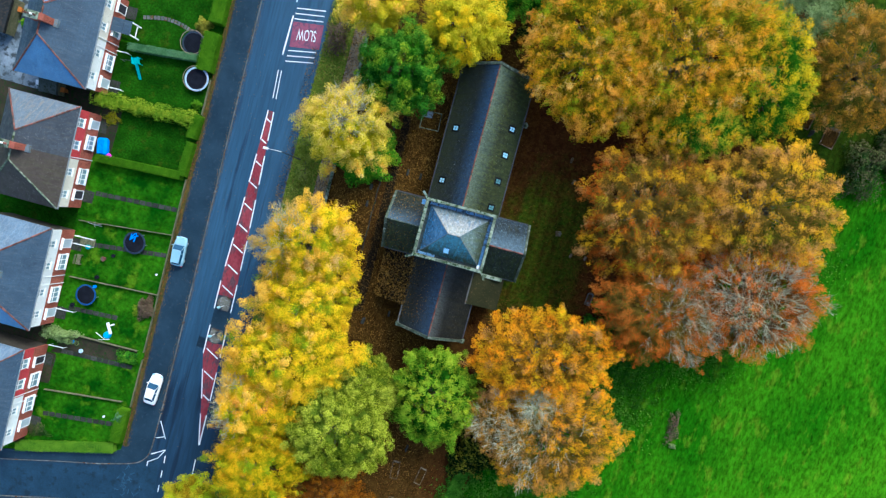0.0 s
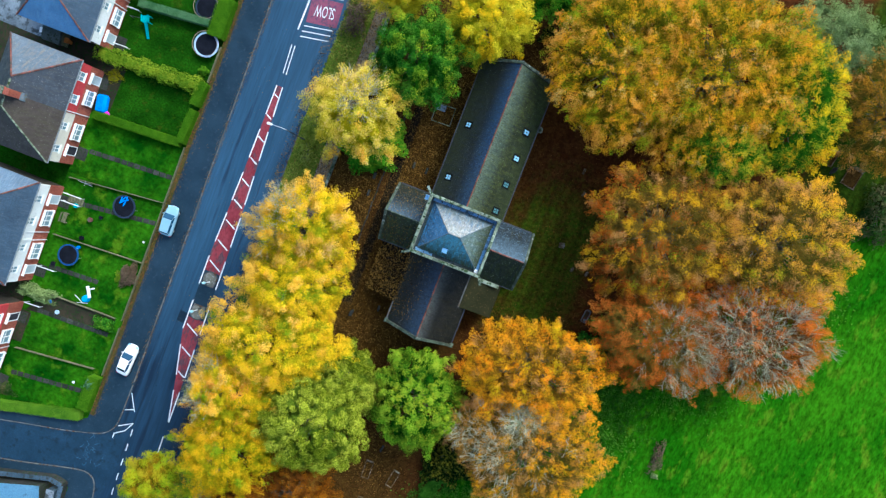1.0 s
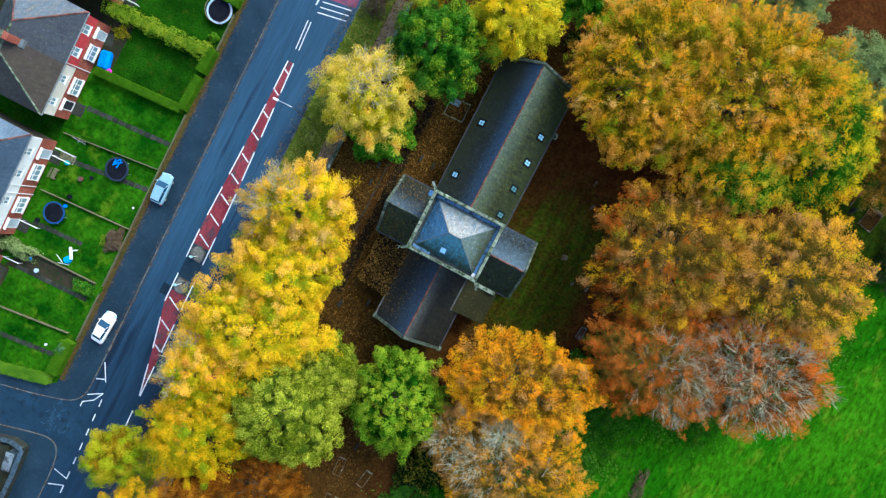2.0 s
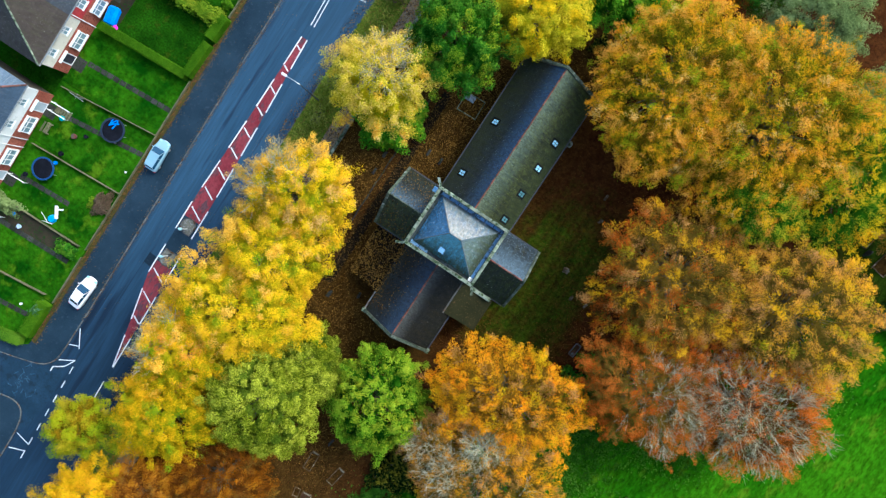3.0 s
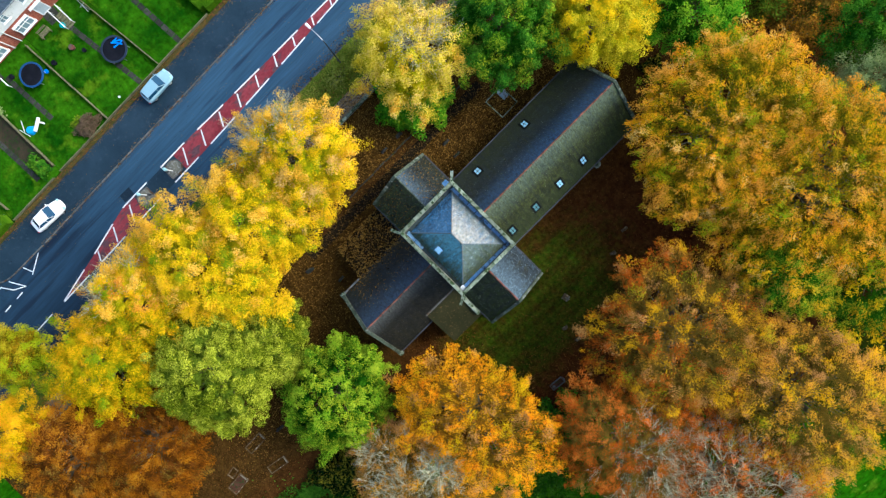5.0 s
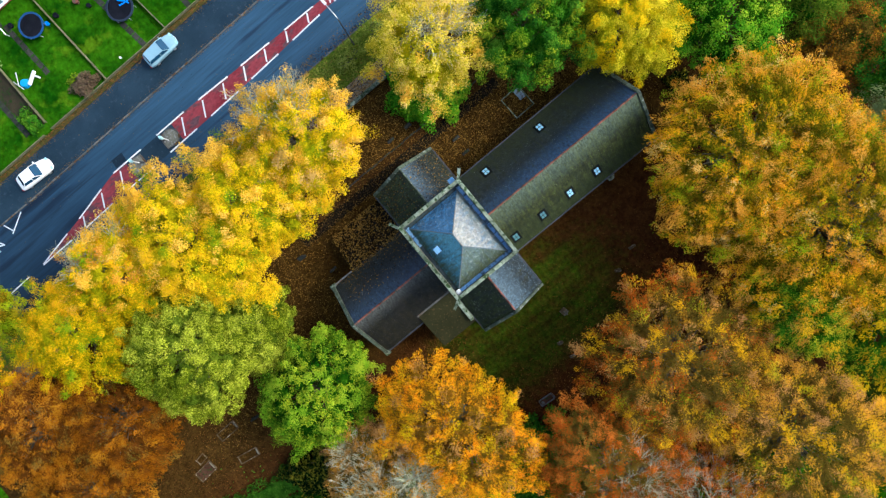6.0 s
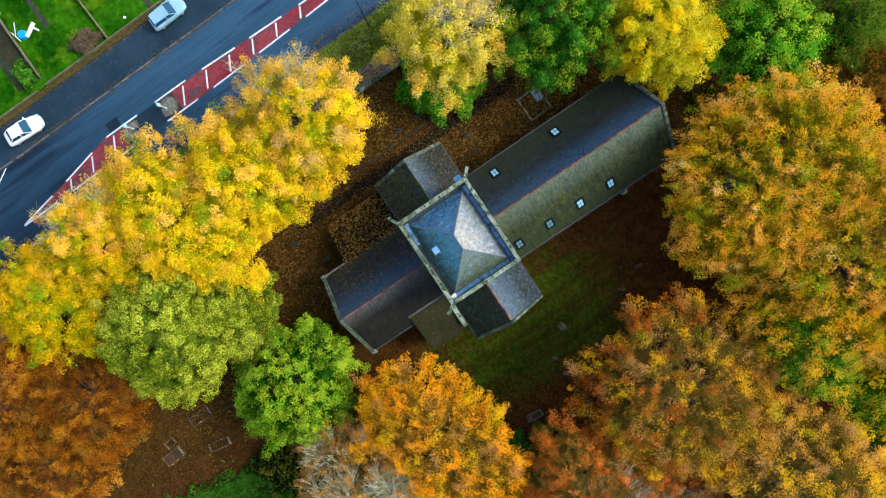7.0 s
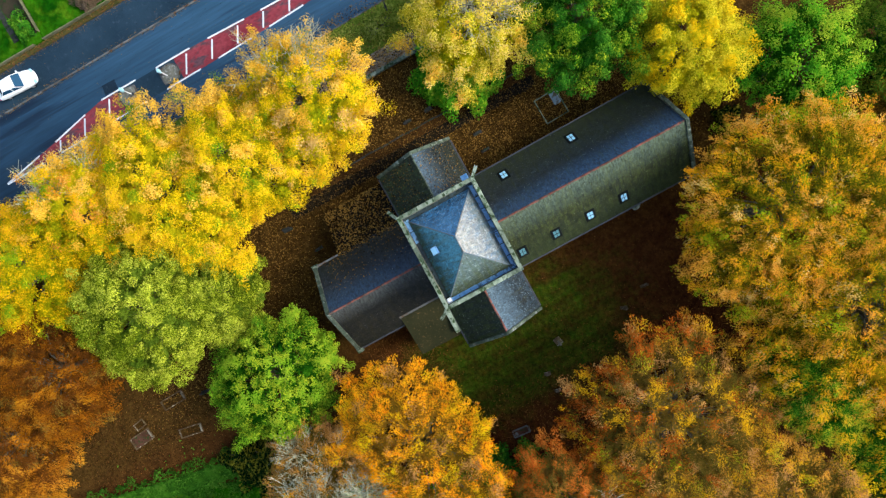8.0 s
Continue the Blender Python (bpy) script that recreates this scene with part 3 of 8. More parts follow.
def tree(name, label, x, y, height, rx, ry, leaf, seed, base=0.3, leaf_size=0.115, density=1.0, lobe=1.0, bare=0.0, bare_way=(0, -1), ragged=0.2, turn=15.0, gap=0.1, under=0.65, wisps=0.25, puff=0.0, tufts=(), inside=None, spray=0.0, tuft_way=(0, 0), scatter=0.22):
    """A tree: tapered trunk, forked limbs and a crown of leaf sprays, uneven, with gaps; tufts: (leaves, share) of
    sprays in another colour, most on the side tuft_way; inside: the leaves of the lower layer, the crown's depth shade
    put into their colour; spray: how far the sprays are drawn out into fans along the limbs; bare: share of sprays that
    have lost their leaves, on the side bare_way, the more strewn the larger scatter.
    """
    rng = np.random.default_rng(seed)
    root = thing(name, pose(x, y, 0, 0, 0, turn), label, "tree")
    zb, zt = height * base, height
    zc = zb + (zt - zb) * 0.4
    area = math.pi * rx * ry
    lr = lobe * 0.72
    n = int((2.7 - 0.8 * puff + 0.1 * spray) * area / (math.pi * lr * lr)) + 12
    i = np.arange(n) + 0.5
    cz = 1 - i / n * 1.3
    phi = i * 2.39996 + rng.uniform(0, 6)
    sr = np.sqrt(np.clip(1 - cz * cz, 0, 1))
    d = unit(np.stack([sr * np.cos(phi), sr * np.sin(phi), cz], 1) + rng.normal(scale=0.06, size=(n, 3)))
    pa = np.arctan2(d[:, 1], d[:, 0])
    wob = 1 + ragged * (np.sin(3 * pa + seed) * 0.3 + np.sin(5 * pa + 2.1 * seed) * 0.25 + np.sin(11 * pa + seed) * 0.18) * np.clip(sr, 0, 1)
    k1 = 5.5 / (1 + 0.02 * area ** 0.5)
    lump = gap * 1.3 * (np.sin(k1 * 1.7 * d[:, 0] + seed) * np.sin(k1 * 1.9 * d[:, 1] + 2 * seed) + 0.7 * np.sin(k1 * 3.1 * d[:, 0] + 1.3 * seed + k1 * d[:, 2]) * np.sin(k1 * 3.3 * d[:, 1] + seed))
    depth = (1 - gap * 2.2 * rng.random(n) ** 2 + lump) * wob * np.where(rng.random(n) < 0.5 * ragged * (sr > 0.8), 1.08, 1.0)
    inner = rng.random(n) < 0.12
    depth[inner] *= rng.uniform(0.6, 0.85, inner.sum())
    under = rng.permutation(n)[: int(under * n)]
    d = np.concatenate([d, unit(d[under] + rng.normal(scale=0.08, size=(len(under), 3)))])
    depth = np.concatenate([depth, np.minimum(depth[under], 1.0) * rng.uniform(0.72, 0.86, len(under))])
    # wisps: thin sprays that stand out past the crown's edge
    rim = np.nonzero((d[:, 2] < 0.45) & (d[:, 2] > -0.15))[0]
    rim = rng.choice(rim, int(wisps * len(rim)), replace=False)
    d = np.concatenate([d, unit(d[rim] + rng.normal(scale=0.05, size=(len(rim), 3)))])
    depth = np.concatenate([depth, depth[rim] * rng.uniform(1.04, 1.16, len(rim))])
    thin = len(rim)
    n = len(d)
    low = np.zeros(n, bool)
    low[n - thin - len(under):n - thin] = True
    rad = np.where(d[:, 2] > 0, zt - zc, zc - zb)
    cen = np.stack([d[:, 0] * (rx - 0.5 * lr) * depth, d[:, 1] * (ry - 0.5 * lr) * depth, zc + d[:, 2] * (rad - 0.4 * lr) * depth], 1)
    sizes = lr * rng.uniform(0.6 + 0.2 * puff, 1.3, n)
    if thin:
        sizes[-thin:] = rng.uniform(0.35, 0.6, thin)
    way = unit(np.array([[bare_way[0], bare_way[1], 0.6]]))[0]
    lost = (d @ way + rng.normal(scale=scatter, size=n)) > (1 - 2.2 * bare) if bare else np.zeros(n, bool)
    m = (density * 185 * (0.115 / leaf_size) ** 2 * (sizes / 0.72) ** 2 * np.where(lost, 0.45, 1.0) * rng.uniform(0.7, 1.2, n)).astype(int) + 1
    K = np.repeat(np.arange(n), m)
    tot = len(K)
    flat = d * np.array([1, 1, 0.35])
    w = unit(rng.normal(size=(tot, 3)) + 0.5 * d[K])
    r = sizes[K] * np.sqrt(rng.uniform(0.05 + 0.6 * puff, 1.1, tot))
    along = (w * flat[K]).sum(1)[:, None] * flat[K]
    off = (w + 0.55 * (1 - puff) * along) * np.array([1, 1, 0.6 + 0.3 * puff])
    C = cen[K] + off * r[:, None] + rng.normal(scale=0.05, size=(tot, 3))
    tilt = unit(rng.normal(size=(n, 3)) * 0.35 + 0.55 * d + np.array([0, 0, 0.6]))
    N = unit(tilt[K] * (1 - 0.8 * puff) + (0.3 + 0.7 * puff) * w + (0.32 + 0.25 * puff) * rng.normal(size=(tot, 3)))
    across = None
    tip = np.zeros(tot)
    if spray > 0.5:
        # feathery fans that run outwards and droop, layer over layer, their leaves spread like a fern's
        axis = unit(d * np.array([1, 1, 0.25]) + 0.5 * rng.normal(size=(n, 3)) * np.array([1, 1, 0.3]))[K]
        side = unit(np.cross(axis, np.array([[0, 0, 1.0]])))
        rise = np.cross(side, axis)
        u, v, q = rng.uniform(-1, 1, tot), rng.normal(scale=0.42, size=tot), rng.normal(scale=0.13, size=tot)
        v *= 1.15 - 0.55 * np.abs(u)
        tip = u
        long = sizes[K][:, None] * (1 + 0.5 * spray)
        C = cen[K] + axis * (u[:, None] * long) + side * (v[:, None] * sizes[K][:, None]) + rise * ((q - 0.22 * u * u - 0.1 * v * v)[:, None] * long)
        N = unit(rise + 0.3 * u[:, None] * axis + 0.5 * N)
        across = side - np.clip(1.5 * v + rng.choice((-0.45, 0.45), tot), -0.9, 0.9)[:, None] * axis
    kind = np.zeros(tot, int)
    swell = (depth - depth.mean()) / (depth.std() + 1e-6)
    loose = rng.normal(scale=0.45, size=n)[K] + rng.normal(scale=0.3, size=tot)
    # the first tuft favours sprays that stand out: lit tops by leaf colour
    for j, (other, share) in enumerate(tufts):
        field = np.sin(1.9 * C[:, 0] + 1.7 * j + seed) + np.sin(1.7 * C[:, 1] + 2.3 * j + 2 * seed) + 0.5 * np.sin(0.5 * (C[:, 0] - C[:, 1]) + seed + j) + loose + (0.9 if j == 0 else 0.0) * swell[K] + (1.6 if j == 0 else 0.0) * (d[K, 0] * tuft_way[0] + d[K, 1] * tuft_way[1])
        kind[field > np.quantile(field, 1 - share)] = j + 1
        loose = rng.permutation(loose)
    # hollows and fan bases get the dark leaves, painting depth shade
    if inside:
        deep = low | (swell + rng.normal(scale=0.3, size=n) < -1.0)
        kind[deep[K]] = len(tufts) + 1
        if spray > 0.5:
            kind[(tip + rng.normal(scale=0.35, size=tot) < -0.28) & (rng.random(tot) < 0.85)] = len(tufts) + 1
    size = leaf_size * np.where(low[K], 1.05, 0.78)
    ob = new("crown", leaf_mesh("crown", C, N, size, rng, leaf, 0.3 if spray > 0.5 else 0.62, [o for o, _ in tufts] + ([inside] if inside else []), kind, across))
    ob.parent = root
    # trunk and limbs
    bm = bmesh.new()
    tr = 0.035 * height * 0.9
    fork = Vector((0, 0, zb + 0.15 * (zt - zb)))
    tube(bm, (0, 0, -0.2), (0, 0, 0.5), tr * 1.5, tr * 1.1, 10)
    tube(bm, (0, 0, 0.45), fork, tr * 1.1, tr * 0.8, 10)
    limbs = rng.choice(n, size=min(n, 24 + int(area / 4)), replace=False)
    for k in limbs:
        end = fork.lerp(Vector(cen[k]), 0.74)
        mid = fork.lerp(end, 0.5) + Vector((0, 0, 0.1 * (zt - zc)))
        sticks(bm, fork - Vector((0, 0, 0.4)), mid, tr * 0.4, tr * 0.18, 5)
        sticks(bm, mid, end, tr * 0.18, 0.025, 5)
    part("trunk", bm, MAT["bark"], root)
    if bare:
        bm = bmesh.new()
        for k in np.nonzero(lost)[0]:
            src = Vector(cen[k]) - Vector(d[k]) * 1.1
            for j in range(7):
                w = unit((d[k] * np.array([1.2, 1.2, 0.5]) + rng.normal(scale=0.45, size=3))[None])[0]
                e = src + Vector(w) * rng.uniform(1.1, 2.1)
                h = src.lerp(e, 0.45) + Vector(rng.normal(scale=0.06, size=3))
                sticks(bm, src, h, 0.028, 0.02)
                sticks(bm, h, e, 0.02, 0.01)
                for q in range(3):
                    s0 = h.lerp(e, 0.3 * q)
                    sticks(bm, s0, s0 + (e - h).length * 0.75 * Vector(unit((w + rng.normal(scale=0.55, size=3))[None])[0]), 0.017, 0.009)
        part("branchwork", bm, MAT["twig"], root, "grey leafless twigs")
    return root


def shrub(name, label, x, y, rx, ry, h, leaf, seed, n=1400, size=0.13, z=0.0, category="shrub"):
    rng = np.random.default_rng(seed)
    root = thing(name, pose(x, y, z), label, category)
    d = unit(rng.normal(size=(n, 3)))
    d[:, 2] = np.abs(d[:, 2]) * 1.0
    lump = 1 + 0.22 * np.sin(4 * np.arctan2(d[:, 1], d[:, 0]) + seed) + 0.15 * np.sin(7 * d[:, 0] + 5 * d[:, 1] + seed)
    r = np.sqrt(rng.uniform(0.3, 1, n)) * lump
    c = np.stack([d[:, 0] * rx * r, d[:, 1] * ry * r, 0.05 + d[:, 2] * h * r], 1)
    ob = new("foliage", leaf_mesh("foliage", c, unit(d + 0.6 * rng.normal(size=(n, 3)) + np.array([0, 0, 0.3])), size, rng, leaf))
    ob.parent = root
    bm = bmesh.new()
    for k in range(9):
        a = rng.uniform(0, 6.28)
        sticks(bm, (0, 0, -0.05), (math.cos(a) * rx * 0.6, math.sin(a) * ry * 0.6, h * 0.7), 0.05, 0.015, 4)
    part("stems", bm, MAT["bark"], root)
    return root


def hedge(label, p, q, width, h, leaf, seed, clipped=True, size=0.06, name="hedge"):
    """A hedge from p to q: a dark twiggy core with leaves over its faces."""
    rng = np.random.default_rng(seed)
    p, q = Vector((*p, 0)), Vector((*q, 0))
    length = (q - p).length
    ang = math.degrees(math.atan2(q.y - p.y, q.x - p.x))
    root = thing(name, pose(p.x, p.y, 0, 0, 0, ang), label, "hedge")
    n = int(length * (width + 1.2 * h) * (95 if clipped else 125) * (0.08 / size) ** 1.6)
    t = rng.uniform(0, length, n)
    face = rng.random(n)
    wave = 0.0 if clipped else 1.0
    w = width * (1 + wave * 0.25 * np.sin(t * 1.7 + seed) + wave * 0.2 * np.sin(t * 4.1))
    hh = h * (1 + wave * 0.18 * np.sin(t * 2.3 + seed))
    top = face < 0.55
    y = np.where(top, rng.uniform(-0.5, 0.5, n) * w, np.sign(rng.normal(size=n)) * 0.5 * w) + rng.normal(scale=0.03 + 0.1 * wave, size=n)
    z = np.where(top, hh, rng.uniform(0, 1, n) * hh) + rng.normal(scale=0.03 + 0.1 * wave, size=n)
    c = np.stack([t, y, np.maximum(z, 0.03)], 1)
    nrm = np.where(top[:, None], np.array([[0, 0, 1.0]]), np.stack([0 * t, np.sign(y), 0.3 + 0 * t], 1)) + 0.45 * rng.normal(size=(n, 3))
    ob = new("foliage", leaf_mesh("foliage", c, unit(nrm), size, rng, leaf))
    ob.parent = root
    bm = boxes((0.05, length - 0.05, -width * (0.44 if clipped else 0.28), width * (0.44 if clipped else 0.28), 0, h * (0.95 if clipped else 0.6)), bevel=0.06)
    part("core", bm, leaf, root)
    return root


def litter(name, label, polys, n, seed, size=0.07, z=0.012, material=None, spread=None, category="leaves", lean=0.3, rise=0.02):
    """Fallen leaves scattered on the ground in boxes (x0, x1, y0, y1, weight)."""
    rng = np.random.default_rng(seed)
    weights = np.array([p[4] for p in polys], float)
    pick = rng.choice(len(polys), n, p=weights / weights.sum())
    a = np.array([p[:4] for p in polys], float)[pick]
    c = np.stack([rng.uniform(a[:, 0], a[:, 1]), rng.uniform(a[:, 2], a[:, 3]), np.full(n, z) + rng.uniform(0, rise, n)], 1)
    if spread:
        c[:, :2] += rng.normal(scale=spread, size=(n, 2))
    nrm = unit(np.array([[0, 0, 1.0]]) + lean * rng.normal(size=(n, 3)))
    ob = new(name, leaf_mesh(name, c, nrm, size, rng, material or MAT["leaflitter"]))
    return tagged(ob, label, category, kind="stuff")


# ---- ground, road, pavement ----
def sheet(name, poly, z0, z1, material, label, category):
    return solid(name, prism(bmesh.new(), poly, z0, z1), material, label, category, kind="structure")


bm = bmesh.new()
bmesh.ops.create_grid(bm, x_segments=24, y_segments=24, size=1500)
solid("ground", bm, MAT["field"], "open meadow of bright green grass", "field", kind="structure", at=pose(0, 0, -0.08))

NORTH_KERB = [(-34.9, 130), (-34.5, -35.5), (-34.6, -41.6), (-35.1, -43.0), (-36.4, -44.1), (-41.6, -45.6), (-47.6, -46.9), (-110, -62)]
SOUTH_KERB = [(-110, -67.5), (-45.1, -52.0), (-38.4, -50.2), (-36.4, -49.9), (-34.9, -50.7), (-34.35, -53.3), (-34.2, -120)]
CORNER_N, CORNER_S = NORTH_KERB[2:], SOUTH_KERB[:6]


def rounded(line, times=3):
    """The line with its corners cut to smooth curves."""
    for _ in range(times):
        cut = [line[0]]
        for (ax, ay), (bx, by) in zip(line, line[1:]):
            d = math.hypot(bx - ax, by - ay)
            k = min(0.25, 0.9 / d)
            cut += [(ax + (bx - ax) * k, ay + (by - ay) * k), (bx + (ax - bx) * k, by + (ay - by) * k)]
        line = cut + [line[-1]]
    return line


NORTH_KERB, SOUTH_KERB = rounded(NORTH_KERB), rounded(SOUTH_KERB)
ROAD_RIGHT = [(-23.6, -120), (-24.6, -50), (-25.0, -20), (-25.0, 6), (-24.6, 20), (-23.9, 130)]
# southern end darker: the fading sky reflection put into the asphalt colour
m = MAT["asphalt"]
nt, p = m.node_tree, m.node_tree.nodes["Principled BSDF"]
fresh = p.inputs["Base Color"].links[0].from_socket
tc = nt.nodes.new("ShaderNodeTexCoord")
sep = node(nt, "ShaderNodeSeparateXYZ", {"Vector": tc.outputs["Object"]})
# old and worn hold this painted fall-off, broken up by noise
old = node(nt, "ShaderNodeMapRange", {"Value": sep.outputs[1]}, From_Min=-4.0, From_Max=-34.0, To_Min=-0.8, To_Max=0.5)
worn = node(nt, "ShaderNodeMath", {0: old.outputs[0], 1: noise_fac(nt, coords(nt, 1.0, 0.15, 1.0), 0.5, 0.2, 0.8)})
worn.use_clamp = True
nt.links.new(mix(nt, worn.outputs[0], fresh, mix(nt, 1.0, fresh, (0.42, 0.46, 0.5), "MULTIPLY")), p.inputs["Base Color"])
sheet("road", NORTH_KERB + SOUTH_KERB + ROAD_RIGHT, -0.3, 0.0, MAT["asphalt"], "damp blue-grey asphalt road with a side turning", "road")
MAT["older_patch"] = surface("patched_asphalt", (0.006, 0.014, 0.026), (0.012, 0.024, 0.04), (0.02, 0.035, 0.05), 0.8, 3.0, 0.7, 0.3, amount3=0.3)
MAT["dark_asphalt"] = surface("side_street_asphalt", (0.008, 0.027, 0.05), (0.014, 0.04, 0.072), (0.006, 0.017, 0.03), 0.35, 0.9, 0.5, 0.25, amount3=0.3, fine=0.3, spec=0.3)
sheet("side_street", CORNER_N + CORNER_S + [(-33.4, -52.0), (-32.6, -47.0), (-33.2, -43.0)], -0.01, 0.003, MAT["dark_asphalt"], "dark asphalt of the side street", "road")
sheet("pavement_west", [(-38.7, 130), (-38.7, -36.0), (-38.9, -42.6), (-40.2, -43.4), (-54, -46.9), (-110, -60.3)] + NORTH_KERB[::-1], -0.3, 0.1, MAT["footway"], "dark asphalt footway with leaves along its back edge", "pavement")
sheet("pavement_south", SOUTH_KERB + [(-38.0, -120), (-38.2, -53.0), (-40.7, -52.4), (-45.3, -53.7), (-110, -69)], -0.3, 0.1, MAT["footway"], "dark asphalt footway at the street corner", "pavement")
sheet("verge", [(-25.0 + 0.001, -60), (-25.0, -20), (-25.0, 6), (-24.6, 20), (-23.9, 130), (-20.6, 130), (-21.1, -60)], -0.3, 0.05, MAT["verge"], "narrow grass verge strewn with leaves", "verge")
sheet("path", [(-21.1, -60), (-20.6, 130), (-18.6, 130), (-19.2, -60)], -0.3, 0.04, MAT["path"], "gravel footpath covered in fallen leaves", "path")

# field: patches turn brighter away from the churchyard
m = MAT["field"]
nt, p = m.node_tree, m.node_tree.nodes["Principled BSDF"]
field_col = p.inputs["Base Color"].links[0].from_socket
tc = nt.nodes.new("ShaderNodeTexCoord")
sep = node(nt, "ShaderNodeSeparateXYZ", {"Vector": tc.outputs["Object"]})
far = node(nt, "ShaderNodeMath", {0: sep.outputs[0], 1: sep.outputs[1]})
far.operation = "SUBTRACT"
field_outer = node(nt, "ShaderNodeMapRange", {"Value": far.outputs[0]}, From_Min=38.0, From_Max=88.0)
patchy = node(nt, "ShaderNodeMath", {0: field_outer.outputs[0], 1: noise_fac(nt, coords(nt), 0.07, 0.2, 0.7)})
patchy.operation = "MULTIPLY"
nt.links.new(mix(nt, patchy.outputs[0], mix(nt, 1.0, field_col, (0.88, 0.86, 0.9), "MULTIPLY"), mix(nt, 1.0, field_col, (1.9, 1.5, 1.4), "MULTIPLY")), p.inputs["Base Color"])

# churchyard: dark mown grass, deep in leaves under the trees
m, nt, p = graph("churchyard_ground")
tc = nt.nodes.new("ShaderNodeTexCoord")
sep = node(nt, "ShaderNodeSeparateXYZ", {"Vector": tc.outputs["Object"]})
v = coords(nt)
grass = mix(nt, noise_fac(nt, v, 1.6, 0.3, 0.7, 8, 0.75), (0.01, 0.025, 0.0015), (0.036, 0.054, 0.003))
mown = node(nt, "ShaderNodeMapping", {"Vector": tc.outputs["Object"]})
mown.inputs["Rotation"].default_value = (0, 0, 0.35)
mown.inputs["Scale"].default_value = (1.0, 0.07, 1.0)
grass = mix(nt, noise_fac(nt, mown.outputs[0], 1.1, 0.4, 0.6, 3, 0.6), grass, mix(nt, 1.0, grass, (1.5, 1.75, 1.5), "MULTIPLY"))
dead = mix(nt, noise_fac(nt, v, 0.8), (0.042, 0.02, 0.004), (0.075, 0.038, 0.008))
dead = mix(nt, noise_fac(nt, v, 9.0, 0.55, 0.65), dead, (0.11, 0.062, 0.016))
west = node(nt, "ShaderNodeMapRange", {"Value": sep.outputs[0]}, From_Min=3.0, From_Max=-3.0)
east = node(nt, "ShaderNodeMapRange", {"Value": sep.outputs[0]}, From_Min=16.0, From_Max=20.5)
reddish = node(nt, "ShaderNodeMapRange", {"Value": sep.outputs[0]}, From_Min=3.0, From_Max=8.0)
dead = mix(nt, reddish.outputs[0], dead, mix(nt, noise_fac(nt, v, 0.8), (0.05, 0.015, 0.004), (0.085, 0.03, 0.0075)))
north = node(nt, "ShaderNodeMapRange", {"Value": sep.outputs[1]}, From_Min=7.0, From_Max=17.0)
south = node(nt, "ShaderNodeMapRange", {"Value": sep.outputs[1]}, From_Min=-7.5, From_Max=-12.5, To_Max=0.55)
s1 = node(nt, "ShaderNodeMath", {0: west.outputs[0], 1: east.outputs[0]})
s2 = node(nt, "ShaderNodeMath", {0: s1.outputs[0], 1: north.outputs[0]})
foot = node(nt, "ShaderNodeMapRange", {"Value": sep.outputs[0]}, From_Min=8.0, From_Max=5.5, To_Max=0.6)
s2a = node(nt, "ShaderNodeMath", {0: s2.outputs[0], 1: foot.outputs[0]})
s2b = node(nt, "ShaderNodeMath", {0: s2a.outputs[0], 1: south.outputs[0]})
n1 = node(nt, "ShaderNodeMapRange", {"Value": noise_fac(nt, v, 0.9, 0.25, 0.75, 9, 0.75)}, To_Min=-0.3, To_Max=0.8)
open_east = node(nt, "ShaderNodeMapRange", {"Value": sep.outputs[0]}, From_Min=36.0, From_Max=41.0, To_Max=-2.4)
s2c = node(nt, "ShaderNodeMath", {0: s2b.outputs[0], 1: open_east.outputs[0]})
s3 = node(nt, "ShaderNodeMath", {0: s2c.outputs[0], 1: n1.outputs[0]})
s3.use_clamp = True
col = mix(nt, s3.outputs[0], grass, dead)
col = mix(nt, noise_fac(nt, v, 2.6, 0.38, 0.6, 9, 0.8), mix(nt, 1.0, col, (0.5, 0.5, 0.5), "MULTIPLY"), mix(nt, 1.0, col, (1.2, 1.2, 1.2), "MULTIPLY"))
nt.links.new(col, p.inputs["Base Color"])
p.inputs["Roughness"].default_value = 0.95
p.inputs["Specular IOR Level"].default_value = 0.03
bump(nt, p, noise_fac(nt, v, 7.0), 0.6, 0.05)
MAT["churchyard"] = m
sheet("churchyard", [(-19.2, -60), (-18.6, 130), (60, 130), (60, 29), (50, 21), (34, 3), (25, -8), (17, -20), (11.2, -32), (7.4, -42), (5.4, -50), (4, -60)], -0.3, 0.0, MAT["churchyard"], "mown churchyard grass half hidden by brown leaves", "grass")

# kerb stones along the street
stone = finish("kerb_stone", boxes((-0.07, 0.07, -0.455, 0.455, 0, 0.13), bevel=0.015), MAT["kerb"])
kerb_w = thing("kerb_west", pose(-34.5, 0, 0), "worn kerb stones with leaves in the gutter", "kerb", kind="structure")
pieced("kerb_stone", stone, [pose(-0.0024 * 0.92 * i, -35 + 0.92 * i, 0) for i in range(76)], kerb_w)
kerb_e = thing("kerb_east", pose(-25.02, 0, 0), "worn kerb stones beside a grass verge", "kerb", kind="structure")
pieced("kerb_stone", stone, [pose(0.03 * (i > 30), -35 + 0.92 * i, -0.03) for i in range(46)], kerb_e)
kerb_c = thing("kerb_corner", pose(0, 0, 0), "kerb stones round the street corner", "kerb", kind="structure")
corner_stone = finish("kerb_stone", boxes((-0.07, 0.07, -0.235, 0.235, 0, 0.13), bevel=0.015), MAT["kerb"])
places = []
